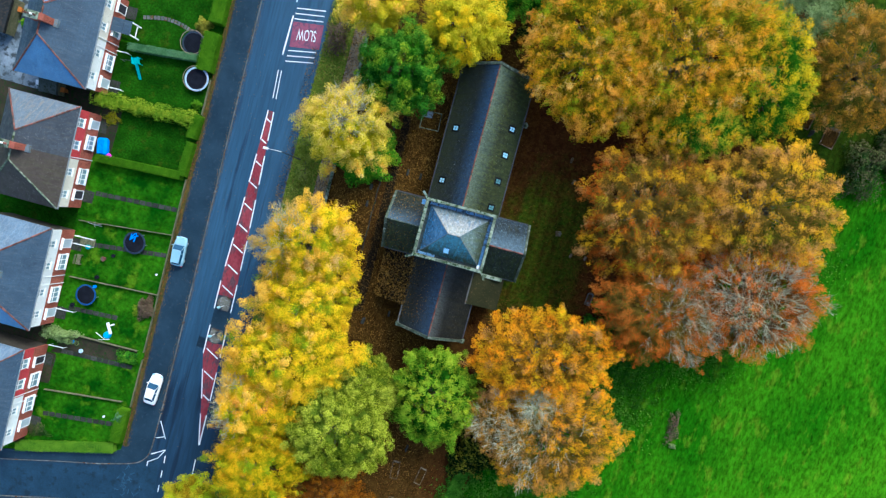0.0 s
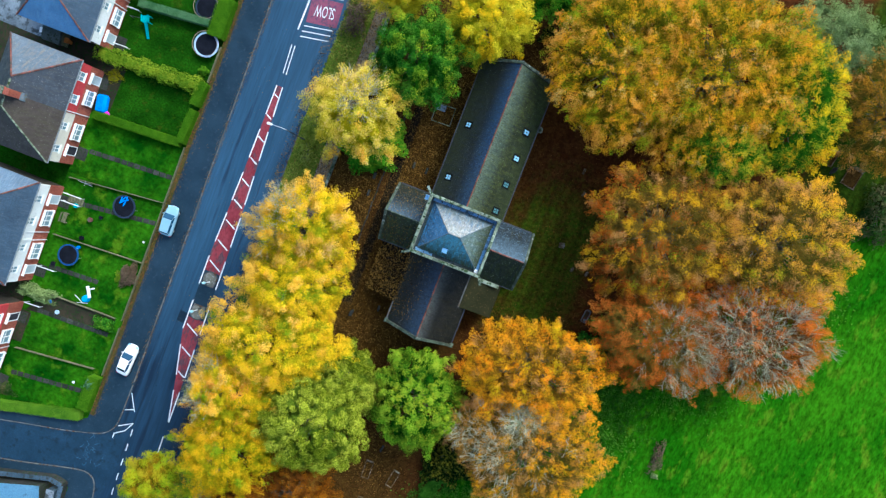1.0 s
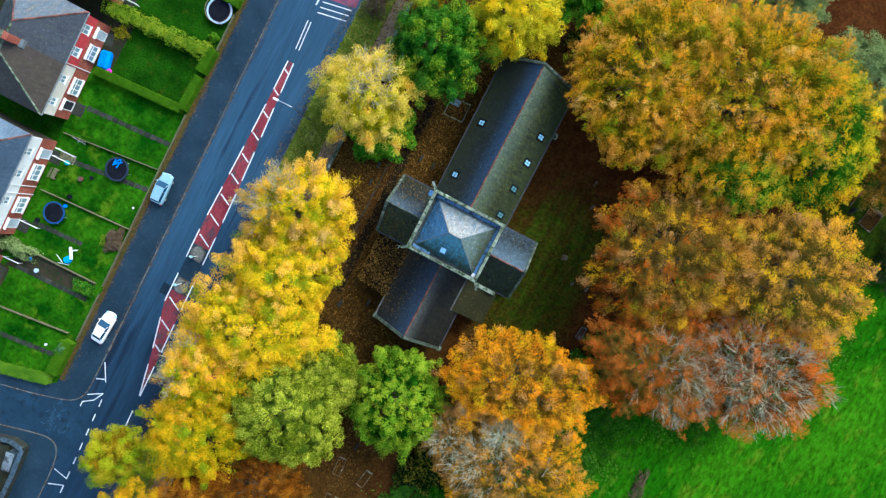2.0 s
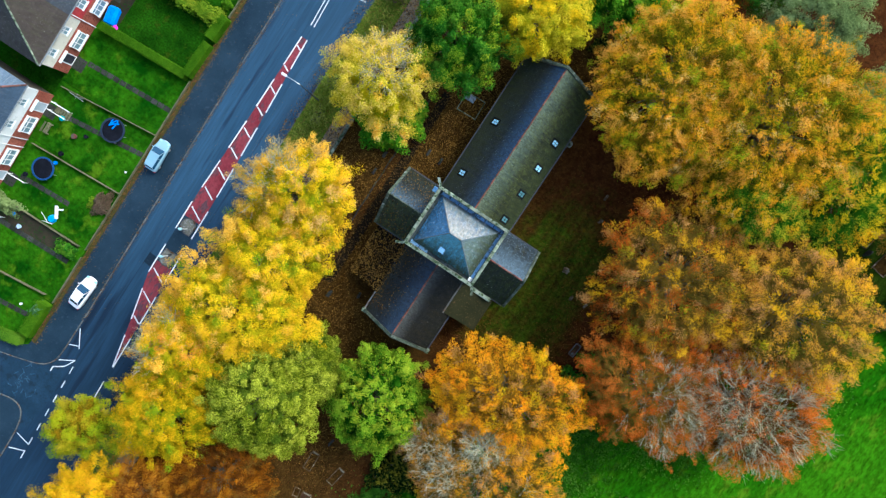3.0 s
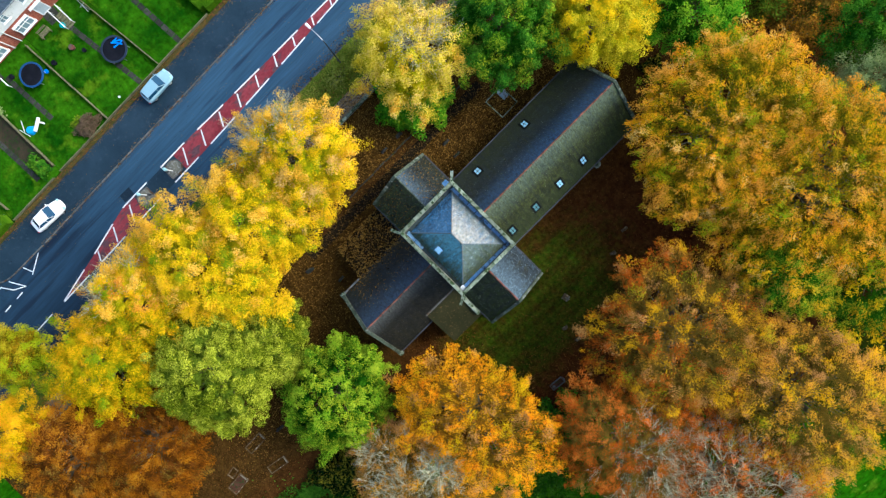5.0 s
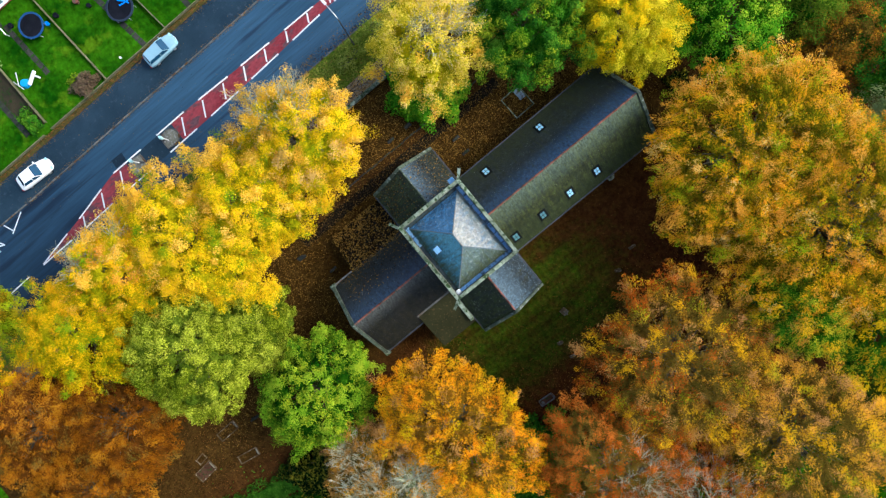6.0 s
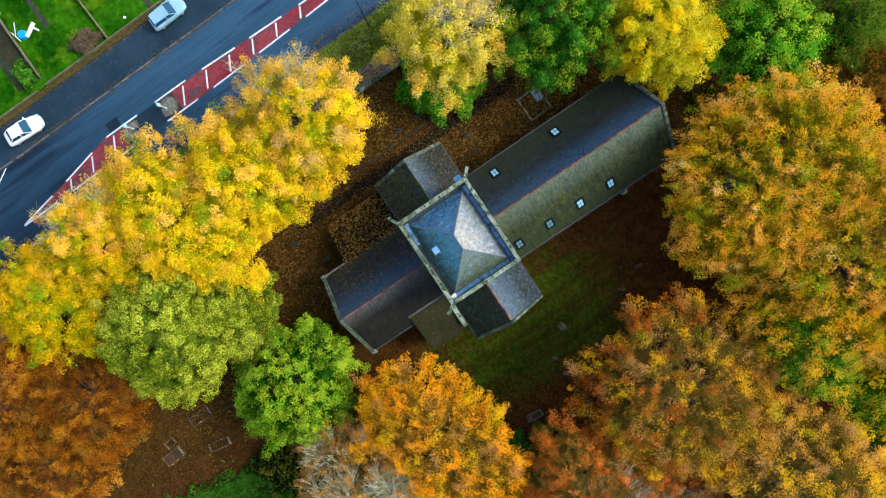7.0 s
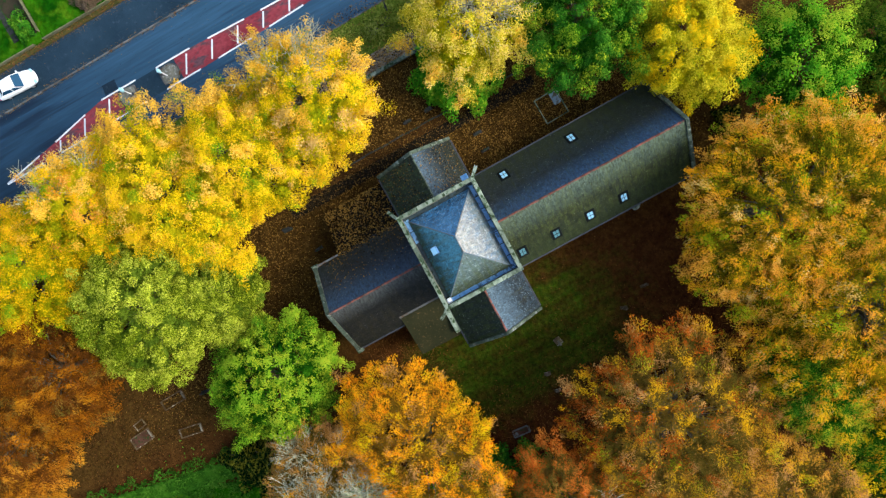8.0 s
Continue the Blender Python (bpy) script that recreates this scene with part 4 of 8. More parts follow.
for run, spare in ((NORTH_KERB, 0.0), (SOUTH_KERB[::-1], 0.0)):
    left = spare
    for a, b in zip(run, run[1:]):
        d = math.dist(a, b)
        ang = math.degrees(math.atan2(b[1] - a[1], b[0] - a[0])) - 90
        while left < d:
            x, y = a[0] + (b[0] - a[0]) * left / d, a[1] + (b[1] - a[1]) * left / d
            if -62 < x and -66 < y < -35.6:
                places.append(pose(x, y, 0, 0, 0, ang))
            left += 0.48
        left -= d
pieced("kerb_stone", corner_stone, places, kerb_c)

worn = thing("pale_scuffs", pose(0, 0, 0), "pale scuff marks on the side street", "road marking", kind="structure")
MAT["pale_scuffs"] = surface("pale_scuff_marks", (0.03, 0.075, 0.12), (0.07, 0.13, 0.19), (0.02, 0.05, 0.08), 1.0, 4.0, 0.6, 0.1, amount3=0.6)
scuff = finish("scuff", boxes((-0.05, 0.05, -0.35, 0.35, 0, 0.002)), MAT["pale_scuffs"])
rng = random.Random(5)
pieced("scuff", scuff, [pose(-37.2 + rng.gauss(0, 0.9), -47.3 + rng.gauss(0, 1.1), 0.004, 0, 0, rng.choice((-30, 10, 60)) + rng.gauss(0, 25)) for i in range(26)], worn)

# low retaining wall between the path and the churchyard
wall_mesh = finish("coping", boxes((-0.2, 0.2, -0.58, 0.58, 0.35, 0.47), bevel=0.03), MAT["stone"])
low_wall = thing("churchyard_wall", pose(-18.95, 0, 0), "low mossy stone wall beside a leafy footpath", "wall", kind="structure")
part("wall_body", boxes((-0.15, 0.15, -58, 90, -0.1, 0.35)), MAT["wall_stone"], low_wall)
pieced("coping", wall_mesh, [pose(0.0032 * (-30 + 1.2 * i), -30 + 1.2 * i, 0) for i in range(60)], low_wall)


# ---- road markings ----
def marking(x0, y0, x1, y1, w=0.13, label="white painted road line", group="road lines"):
    d = math.dist((x0, y0), (x1, y1))
    bm = boxes((-w / 2, w / 2, 0, d, 0, 0.006))
    return solid("road_marking", bm, MAT["white_line"], label, "road marking", group, "structure", pose(x0, y0, 0.009, 0, 0, math.degrees(math.atan2(y1 - y0, x1 - x0)) - 90))


HL = [(10.0, -30.02), (5.9, -30.08), (-0.4, -30.2), (-8.5, -30.45), (-15.0, -30.7), (-25.8, -30.66), (-28.0, -30.2), (-32.2, -29.3), (-34.4, -28.9), (-38.9, -28.05)]
HR = [(9.9, -29.2), (3.7, -28.93), (-2.6, -28.65), (-8.8, -28.42), (-15.0, -28.27), (-25.6, -28.14), (-32.2, -28.02), (-38.9, -27.98)]


def along(tab, y):
    return float(np.interp(-y, [-a for a, b in tab], [b for a, b in tab]))


# the red strip, in two pieces with a bare gap at the refuge
for y0, y1 in ((10.0, -17.0), (-23.9, -38.6)):
    n = 14
    ys = [y0 + (y1 - y0) * i / n for i in range(n + 1)]
    sheet("red_strip", [(along(HL, y), y) for y in ys] + [(along(HR, y), y) for y in reversed(ys)], -0.01, 0.006, MAT["red"], "worn red surfacing down the middle of the road", "road surface")
for y0, y1 in ((10.0, 5.87), (3.7, -0.4), (-2.6, -6.7), (-8.6, -12.85), (-15.0, -19.1), (-21.55, -25.75), (-28.0, -32.2), (-34.4, -38.9)):
    for tab in (HL, HR):
        marking(along(tab, y0), y0, along(tab, y1), y1, 0.16)
for y in (8.83, 5.87, 2.71, -0.37, -3.47, -6.51, -9.51, -12.52, -15.57, -24.96, -28.24, -31.62):
    wide = along(HR, y) - along(HL, y)
    marking(along(HL, y) + 0.13 * wide, y, along(HR, y) - 0.11 * wide, y - 0.53 * 0.78 * wide, 0.17, "white diagonal hatching bar on red surfacing", "hatching bars")
for dx in (0, 0.45):
    marking(-30.0 + dx, 15.8, -29.8 + dx, 11.8, 0.12)
marking(-28.0, -41.1, -27.9, -44.5, 0.14)
marking(-27.8, -47.5, -27.7, -51.0, 0.14)
for k in range(7):
    marking(-32.42 + 0.075 * k, -41.8 - 2.2 * k, -32.37 + 0.075 * k, -42.85 - 2.2 * k, 0.14, "white dash of a give-way line", "give-way dashes")
marking(-34.3, -37.0, -33.0, -39.4, 0.12)
marking(-34.4, -39.6, -33.2, -39.1, 0.12)
marking(-34.5, -42.1, -32.6, -40.95, 0.12)
marking(-32.6, -40.95, -33.4, -42.4, 0.12)
marking(-33.4, -42.4, -34.7, -43.3, 0.12)
marking(-34.7, -43.2, -34.7, -44.0, 0.14)
marking(-34.1, -53.45, -32.0, -53.9, 0.12)
marking(-34.0, -55.7, -31.9, -54.9, 0.12)
sheet("road_patch", [(-30.6, -23.9), (-28.2, -23.9), (-28.25, -17.0), (-30.65, -17.0)], -0.01, 0.005, MAT["footway"], "dark asphalt patch between two traffic islands", "road surface")
sheet("road_patch", [(-31.9, -25.0), (-30.85, -25.1), (-30.8, -23.6), (-31.85, -23.5)], -0.01, 0.004, MAT["older_patch"], "dark square patch in the asphalt", "road surface")
# the SLOW panel
sheet("slow_panel", [(-29.3, 19.3), (-25.1, 19.9), (-25.3, 23.3), (-29.6, 22.8)], -0.01, 0.006, MAT["worn_red"], "red painted panel across one lane", "road surface")
for k in range(3):
    marking(-29.35, 18.75 - 0.75 * k, -25.5, 19.4 - 0.75 * k, 0.14, "white cross line beside the red panel", "rumble lines")
    marking(-29.55, 23.2 + 0.75 * k, -25.5, 23.75 + 0.75 * k, 0.14, "white cross line beside the red panel", "rumble lines")
marking(-29.95, 18.0, -29.8, 23.6, 0.22)
marking(-29.8, 25.5, -29.7, 40.0, 0.15)
text = bpy.data.curves.new("slow_lettering", "FONT")
text.body, text.size, text.extrude, text.align_x, text.align_y = "SLOW", 1.0, 0.003, "CENTER", "CENTER"
text.materials.append(MAT["white_line"])
word = new("slow_lettering", text)
word.matrix_world = pose(-27.35, 21.45, 0.014, 0, 0, 187) @ Matrix.Diagonal((0.98, 2.2, 1, 1))
tagged(word, "white SLOW lettering on red road surfacing", "road marking", kind="structure")


def refuge(x, y, way, label):
    """A traffic island, round at the end towards way (1: +y), flat at the other, with a post and a lit sign."""
    r = thing("traffic_island", pose(x, y, 0, 0, 0, 0 if way > 0 else 180), label, "traffic island", "traffic islands")

    def outline(k):
        return [(k * 0.98 * math.cos(a), 0.1 + k * 0.98 * math.sin(a)) for a in [i * math.pi / 12 for i in range(13)]] + [(-0.8 * k, 0.1 - 1.15 * k), (0.8 * k, 0.1 - 1.15 * k)]

    part("kerb_ring", prism(bmesh.new(), outline(1.0), 0, 0.12), MAT["kerb"], r)
    part("infill", prism(bmesh.new(), outline(0.84), 0.1, 0.135), MAT["paving_worn"], r)
    post = part("post", tube(bmesh.new(), (0.1, -0.35, 0.1), (0.1, -0.35, 2.0), 0.06, 0.05), MAT["white"], r, "white post")
    part("sign", boxes((-0.1, 0.3, -0.47, -0.23, 1.5, 2.05), bevel=0.05), MAT["pale_sign"], post, "pale blue sign box")
    part("bollard", boxes((-0.35, -0.12, -0.85, -0.65, 0.13, 0.8), bevel=0.04), MAT["dark_metal"], r, "dark stub bollard")
    return r


MAT["pale_sign"] = surface("pale_blue_sign_plastic", (0.35, 0.65, 0.75), (0.5, 0.75, 0.82), None, 1.0, 4.0, 0.4, 0.0)
MAT["paving_worn"] = surface("worn_paving", (0.11, 0.11, 0.09), (0.18, 0.17, 0.135), (0.26, 0.27, 0.25), 0.8, 4.0, 0.85, 0.3)
MAT["blue_plastic"] = surface("blue_plastic", (0.02, 0.3, 0.65), (0.03, 0.36, 0.7), None, 1.0, 4.0, 0.35, 0.0)
refuge(-29.45, -18.0, 1, "kerbed stone traffic island with a bollard")
refuge(-29.5, -22.95, -1, "kerbed stone traffic island with a bollard")

# street lamp
lamp = thing("street_lamp", pose(-23.9, 4.5, 0), "grey steel street lamp leaning over the road", "street lamp")
part("column", tube(tube(bmesh.new(), (0, 0, 0), (0, 0, 1.4), 0.12, 0.11), (0, 0, 1.38), (0, 0, 7.8), 0.075, 0.055), MAT["dark_metal"], lamp)
bm = bmesh.new()
tube(bm, (0, 0, 7.7), (-0.6, 0, 8.05), 0.045, 0.04)
tube(bm, (-0.58, 0, 8.04), (-1.7, -0.05, 8.15), 0.04, 0.035)
part("arm", bm, MAT["metal"], lamp)
head = boxes((-2.35, -1.65, -0.2, 0.1, 8.08, 8.24), bevel=0.06)
lan = part("lantern", head, MAT["white"], lamp, "pale lamp head")
part("lens", boxes((-2.25, -1.75, -0.15, 0.05, 8.03, 8.1), bevel=0.03), MAT["roof_glass"], lan)


# ---- church ----
church = thing("church", pose(0, 0, 0), "stone church with slate roofs and a square tower", "church")


def gable_block(x0, x1, y0, y1, eave, ridge, axis, over=0.25):
    """Walls of a gabled wing, solid."""
    bm = bmesh.new()
    if axis == 1:
        xm = (x0 + x1) / 2
        prof = [(x0, -0.1), (x1, -0.1), (x1, eave), (xm, ridge - 0.12), (x0, eave)]
        a = [bm.verts.new((px, y0, pz)) for px, pz in prof]
        b = [bm.verts.new((px, y1, pz)) for px, pz in prof]
    else:
        ym = (y0 + y1) / 2
        prof = [(y0, -0.1), (y1, -0.1), (y1, eave), (ym, ridge - 0.12), (y0, eave)]
        a = [bm.verts.new((x0, py, pz)) for py, pz in prof]
        b = [bm.verts.new((x1, py, pz)) for py, pz in prof]
    bm.faces.new(a)
    bm.faces.new(list(reversed(b)))
    for i in range(5):
        bm.faces.new((a[i], a[(i + 1) % 5], b[(i + 1) % 5], b[i]))
    return bm


part("nave_wall", gable_block(-4.4, 4.4, 3.0, 21.9, 4.05, 8.0, 1), MAT["wall_stone"], church)
part("chancel_wall", gable_block(-4.05, 4.05, -13.4, -3.0, 4.1, 7.5, 1), MAT["wall_stone"], church)
part("transept_wall", gable_block(-9.0, 9.0, -3.55, 3.35, 4.0, 7.1, 0), MAT["wall_stone"], church)
T = 0.14


def slated(name, quad, thick, material, parent, label):
    """A roof slope and the slates that lie on it."""
    slope = part(name, slab(bmesh.new(), quad, thick), material, parent, label)
    slate_courses(quad, slope, int(10 * abs(quad[2][0]) + 100 * abs(quad[2][1])))


slated("nave_roof_slope", [(0, 3.5, 8.02), (0, 21.75, 8.02), (-4.75, 21.75, 3.95), (-4.75, 3.5, 3.95)], T, SLATE["nave_w"], church, "dark blue slate slope, sky sheen painted along its ridge")
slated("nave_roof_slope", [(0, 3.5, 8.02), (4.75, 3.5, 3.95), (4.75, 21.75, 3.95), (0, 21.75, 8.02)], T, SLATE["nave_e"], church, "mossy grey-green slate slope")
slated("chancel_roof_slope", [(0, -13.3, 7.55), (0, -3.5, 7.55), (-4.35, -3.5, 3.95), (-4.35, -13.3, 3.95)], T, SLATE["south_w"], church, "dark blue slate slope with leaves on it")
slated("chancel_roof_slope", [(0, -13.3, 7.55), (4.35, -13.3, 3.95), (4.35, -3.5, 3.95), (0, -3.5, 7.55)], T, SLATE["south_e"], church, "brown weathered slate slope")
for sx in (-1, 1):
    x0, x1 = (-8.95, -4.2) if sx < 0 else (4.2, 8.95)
    slated("transept_roof_slope", [(x0, -0.15, 7.1), (x1, -0.15, 7.1), (x1, 3.6, 3.85), (x0, 3.6, 3.85)], T, SLATE["cross_n" if x0 > 0 else "cross_nw"], church, "lichened slate slope, painted paler on its lit side")
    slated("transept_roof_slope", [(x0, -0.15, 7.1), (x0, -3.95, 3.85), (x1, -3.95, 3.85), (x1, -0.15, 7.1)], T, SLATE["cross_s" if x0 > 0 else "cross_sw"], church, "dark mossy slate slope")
# clay ridge tiles
ridge_tile = finish("ridge_tile", tube(bmesh.new(), (0, -0.22, 0), (0, 0.22, 0), 0.1, 0.1, 8), MAT["clay"])
places = [pose(0, 3.9 + 0.45 * i, 8.0) for i in range(40)] + [pose(0, -13.1 + 0.45 * i, 7.53) for i in range(21)]
places += [pose(4.6 + 0.45 * i, -0.15, 7.08, 0, 0, 90) for i in range(10)]
pieced("ridge_tile", ridge_tile, places, church)
ridge_dark = finish("ridge_tile", tube(bmesh.new(), (0, -0.22, 0), (0, 0.22, 0), 0.085, 0.085, 8), MAT["gable_stone"])
pieced("ridge_tile", ridge_dark, [pose(-8.7 + 0.45 * i, -0.15, 7.08, 0, 0, 90) for i in range(10)], church)


def coping_run(p, q, n, w=0.36, h=0.16):
    """Sloping coping stones from p to q, n of them."""
    p, q = Vector(p), Vector(q)
    d = (q - p) / n
    me = finish("coping_stone", boxes((-w / 2, w / 2, -d.length / 2 + 0.012, d.length / 2 - 0.012, -h / 2, h / 2), bevel=0.03), MAT["gable_stone"])
    rot = d.to_track_quat("Y", "Z").to_matrix().to_4x4()
    pieced("coping_stone", me, [Matrix.Translation(p + d * (i + 0.5)) @ rot for i in range(n)], church)


coping_run((-4.85, 21.95, 3.98), (0, 21.95, 8.12), 8)
coping_run((4.85, 21.95, 3.98), (0, 21.95, 8.12), 8)
coping_run((-4.45, -13.5, 4.0), (0, -13.5, 7.66), 7)
coping_run((4.45, -13.5, 4.0), (0, -13.5, 7.66), 7)
for sx in (-1, 1):
    coping_run((sx * 9.1, 3.7, 3.9), (sx * 9.1, -0.15, 7.22), 6, 0.3)
    coping_run((sx * 9.1, -4.05, 3.9), (sx * 9.1, -0.15, 7.22), 6, 0.3)
for x, y, z in ((-4.85, 21.95, 3.8), (4.85, 21.95, 3.8), (-4.45, -13.5, 3.8), (4.45, -13.5, 3.8)):
    part("kneeler", boxes((x - 0.3, x + 0.3, y - 0.28, y + 0.28, z - 0.5, z + 0.2), bevel=0.05), MAT["stone"], church)
# eaves gutters
for x, y0, y1 in ((-4.85, 3.6, 21.6), (4.85, 3.6, 21.6), (-4.45, -10.9, -4.0), (4.45, -13.2, -8.4)):
    part("gutter", boxes((x - 0.07, x + 0.07, y0, y1, 3.72, 3.86), bevel=0.02), MAT["dark_metal"], church)
for sx in (-1, 1):
    for y in (-4.05, 3.7):
        part("gutter", boxes((min(sx * 4.4, sx * 8.9), max(sx * 4.4, sx * 8.9), y - 0.07, y + 0.07, 3.62, 3.76), bevel=0.02), MAT["dark_metal"], church)


def rooflight(x, y, z, tilt, w=1.0, l=1.22, label="pale rooflight", pane=MAT["roof_glass"]):
    m = pose(x, y, z, 0, tilt, 0)
    c = 0.23
    f = part("rooflight", boxes((-l / 2, l / 2, -w / 2, w / 2, -0.02, 0.07), bevel=0.02), MAT["frame_black"], church, label, m)
    part("pane", boxes((-l / 2 + c, l / 2 - c, -w / 2 + c, w / 2 - c, 0.07, 0.085)), pane, f)
    part("glazing_bar", boxes((-l / 2 + c, l / 2 - c, -0.02, 0.02, 0.085, 0.1)), MAT["frame_black"], f)
    part("glazing_bar", boxes((-0.02, 0.02, -w / 2 + c, w / 2 - c, 0.085, 0.102)), MAT["frame_black"], f)


PITCH = math.degrees(math.atan2(4.07, 4.75))
for y in (15.0, 11.56, 8.07, 4.58):
    rooflight(3.5, y, 8.02 - 3.5 * 4.07 / 4.75, PITCH, pane=MAT["roof_glass" if y > 10 else "roof_glass_dim"])
for y in (13.36, 6.41):
    rooflight(-3.5, y, 8.02 - 3.5 * 4.07 / 4.75, -PITCH)

# tower
TX, TY, TZ = 4.35, 3.6, 11.5
tower = part("tower", boxes((-TX + 0.05, TX - 0.05, -TY + 0.05, TY - 0.05, -0.1, 10.5)), MAT["wall_stone"], church, "squat square stone tower")
for s in ((-TX + 0.04, TX - 0.04, TY - 0.36, TY - 0.04), (-TX + 0.04, TX - 0.04, -TY + 0.04, -TY + 0.36), (-TX + 0.04, -TX + 0.36, -TY + 0.36, TY - 0.36), (TX - 0.36, TX - 0.04, -TY + 0.36, TY - 0.36)):
    part("parapet", boxes((*s, 10.4, 11.36)), MAT["wall_stone"], tower)
AP = 13.5
hx, hy, e = TX - 0.74, TY - 0.74, 10.66
a, b = (-0.7, 0, AP), (0.7, 0, AP)
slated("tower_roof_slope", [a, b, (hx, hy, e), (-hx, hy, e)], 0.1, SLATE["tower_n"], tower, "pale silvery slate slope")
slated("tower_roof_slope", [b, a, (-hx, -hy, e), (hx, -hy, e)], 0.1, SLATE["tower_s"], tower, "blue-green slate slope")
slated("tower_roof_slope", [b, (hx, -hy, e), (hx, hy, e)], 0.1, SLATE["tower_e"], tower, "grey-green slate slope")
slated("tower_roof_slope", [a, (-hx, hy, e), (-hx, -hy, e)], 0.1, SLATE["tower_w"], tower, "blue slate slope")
for p, q in ((a, (-hx, hy, e)), (a, (-hx, -hy, e)), (b, (hx, hy, e)), (b, (hx, -hy, e)), (a, b)):
    part("hip_flashing", tube(bmesh.new(), p, q, 0.055, 0.055, 6), MAT["hip_lead"], tower)
# lead gutters inside the parapet, in lapped sheets
bm = boxes((-TX + 0.36, TX - 0.36, -TY + 0.36, TY - 0.36, 10.5, 10.56))
part("gutter_bed", bm, MAT["dark_lead"], tower, "blue-grey lead gutter")
lead_a = finish("lead_sheet", boxes((-0.5, 0.5, -0.2, 0.2, 0, 0.03), (0.46, 0.52, -0.2, 0.2, 0.02, 0.07)), MAT["lead"])
lead_b = finish("lead_sheet", boxes((-0.2, 0.2, -0.5, 0.5, 0, 0.03), (-0.2, 0.2, 0.46, 0.52, 0.02, 0.07)), MAT["lead"])
# bright sheets only on the lit sides; the dark bed paints the shaded ones
pieced("lead_sheet", lead_a, [pose(-3.3 + 1.1 * i, s * (TY - 0.59), 10.565) for i in range(7) for s in (-1, 1) if s > 0 or i in (0, 1)], tower)
pieced("lead_sheet", lead_b, [pose(s * (TX - 0.59), -2.6 + 1.04 * i, 10.565) for i in range(6) for s in (-1, 1) if s > 0], tower)
# coping of the parapet
cop = finish("coping_stone", boxes((-0.475, 0.475, -0.18, 0.18, 0, 0.16), bevel=0.035), MAT["stone"])
cop_y = finish("coping_stone", boxes((-0.18, 0.18, -0.42, 0.42, 0, 0.16), bevel=0.035), MAT["stone"])
places = [pose(-3.85 + 0.963 * i, s * (TY - 0.2), 11.36) for i in range(9) for s in (-1, 1)]
pieced("coping_stone", cop, places, tower)
pieced("coping_stone", cop_y, [pose(s * (TX - 0.2), -2.93 + 0.84 * i, 11.36) for i in range(8) for s in (-1, 1)], tower)
# gargoyle spouts at three corners
for x, y, ang in ((-TX, TY, 135), (-TX, -TY, 205), (TX, -TY, -60)):
    c, s = math.cos(radians(ang)), math.sin(radians(ang))
    bm = bmesh.new()
    box(bm, 0, 0.95, -0.13, -0.05, -0.1, 0.08)
    box(bm, 0, 0.95, 0.05, 0.13, -0.1, 0.08)
    box(bm, 0, 0.9, -0.05, 0.05, -0.1, 0.0)
    part("water_spout", bm, MAT["stone"], tower, "projecting stone water spout", pose(x - 0.1 * c, y - 0.1 * s, 11.2, 0, 0, ang))
# rooflight and hatch on the tower
hat = part("roof_hatch", boxes((-0.34, 0.34, -0.34, 0.34, 0, 0.14), bevel=0.02), MAT["lead"], tower, "", pose(-0.45, -2.0, 11.62, 40, 0, 0))
part("hatch_pane", boxes((-0.28, 0.28, -0.28, 0.28, 0.14, 0.16)), MAT["roof_glass"], hat)
part("ladder", boxes((-0.24, -0.19, -0.75, 0.3, 0.02, 0.07), (0.19, 0.24, -0.75, 0.3, 0.02, 0.07), (-0.19, 0.19, -0.65, -0.6, 0.02, 0.07), (-0.19, 0.19, -0.3, -0.25, 0.02, 0.07)), MAT["dark_metal"], tower, "", pose(-0.35, -2.75, 10.85, 30, 0, 0))
part("corner_cowl", boxes((-0.22, 0.22, -0.22, 0.22, 0, 0.5), bevel=0.08), MAT["white"], tower, "white metal vent cowl", pose(TX - 0.6, -TY + 0.6, 10.6))
part("rainwater_head", boxes((-0.25, 0.25, -0.3, 0.3, 0, 0.3), bevel=0.05), MAT["lead"], tower, "", pose(-TX - 0.25, TY - 0.65, 10.3))

# porch, parapet wall and lean-to aisle
part("porch_wall", boxes((4.0, 7.5, -8.1, -4.2, -0.1, 3.4)), MAT["wall_stone"], church)
part("porch_roof", slab(bmesh.new(), [(3.5, -8.4, 4.7), (7.75, -8.4, 3.6), (7.75, -4.1, 3.6), (3.5, -4.1, 4.7)], 0.12), SLATE["porch"], church, "flat olive-brown porch roof")
part("porch_flashing", slab(bmesh.new(), [(3.44, -8.5, 4.76), (3.62, -8.5, 4.72), (3.62, -4.1, 4.72), (3.44, -4.1, 4.76)], 0.04), MAT["kerb"], church)
part("buttress", boxes((4.7, 7.4, -4.5, -4.05, 0, 4.35), bevel=0.06), MAT["stone"], church, "stone buttress with a sloped cap")
bm = bmesh.new()
ends = [[bm.verts.new((px, y, pz)) for px, pz in ((-8.9, -0.1), (-4.2, -0.1), (-4.2, 3.85), (-8.9, 0.9))] for y in (-10.7, -3.8)]
bm.faces.new(ends[0])
bm.faces.new(ends[1][::-1])
for i in range(4):
    bm.faces.new((ends[0][i], ends[0][(i + 1) % 4], ends[1][(i + 1) % 4], ends[1][i]))
part("aisle_wall", bm, MAT["wall_stone"], church)
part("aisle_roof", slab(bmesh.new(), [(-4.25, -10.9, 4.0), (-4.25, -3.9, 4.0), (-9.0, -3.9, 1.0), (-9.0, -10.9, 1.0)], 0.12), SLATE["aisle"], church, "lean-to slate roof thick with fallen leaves")
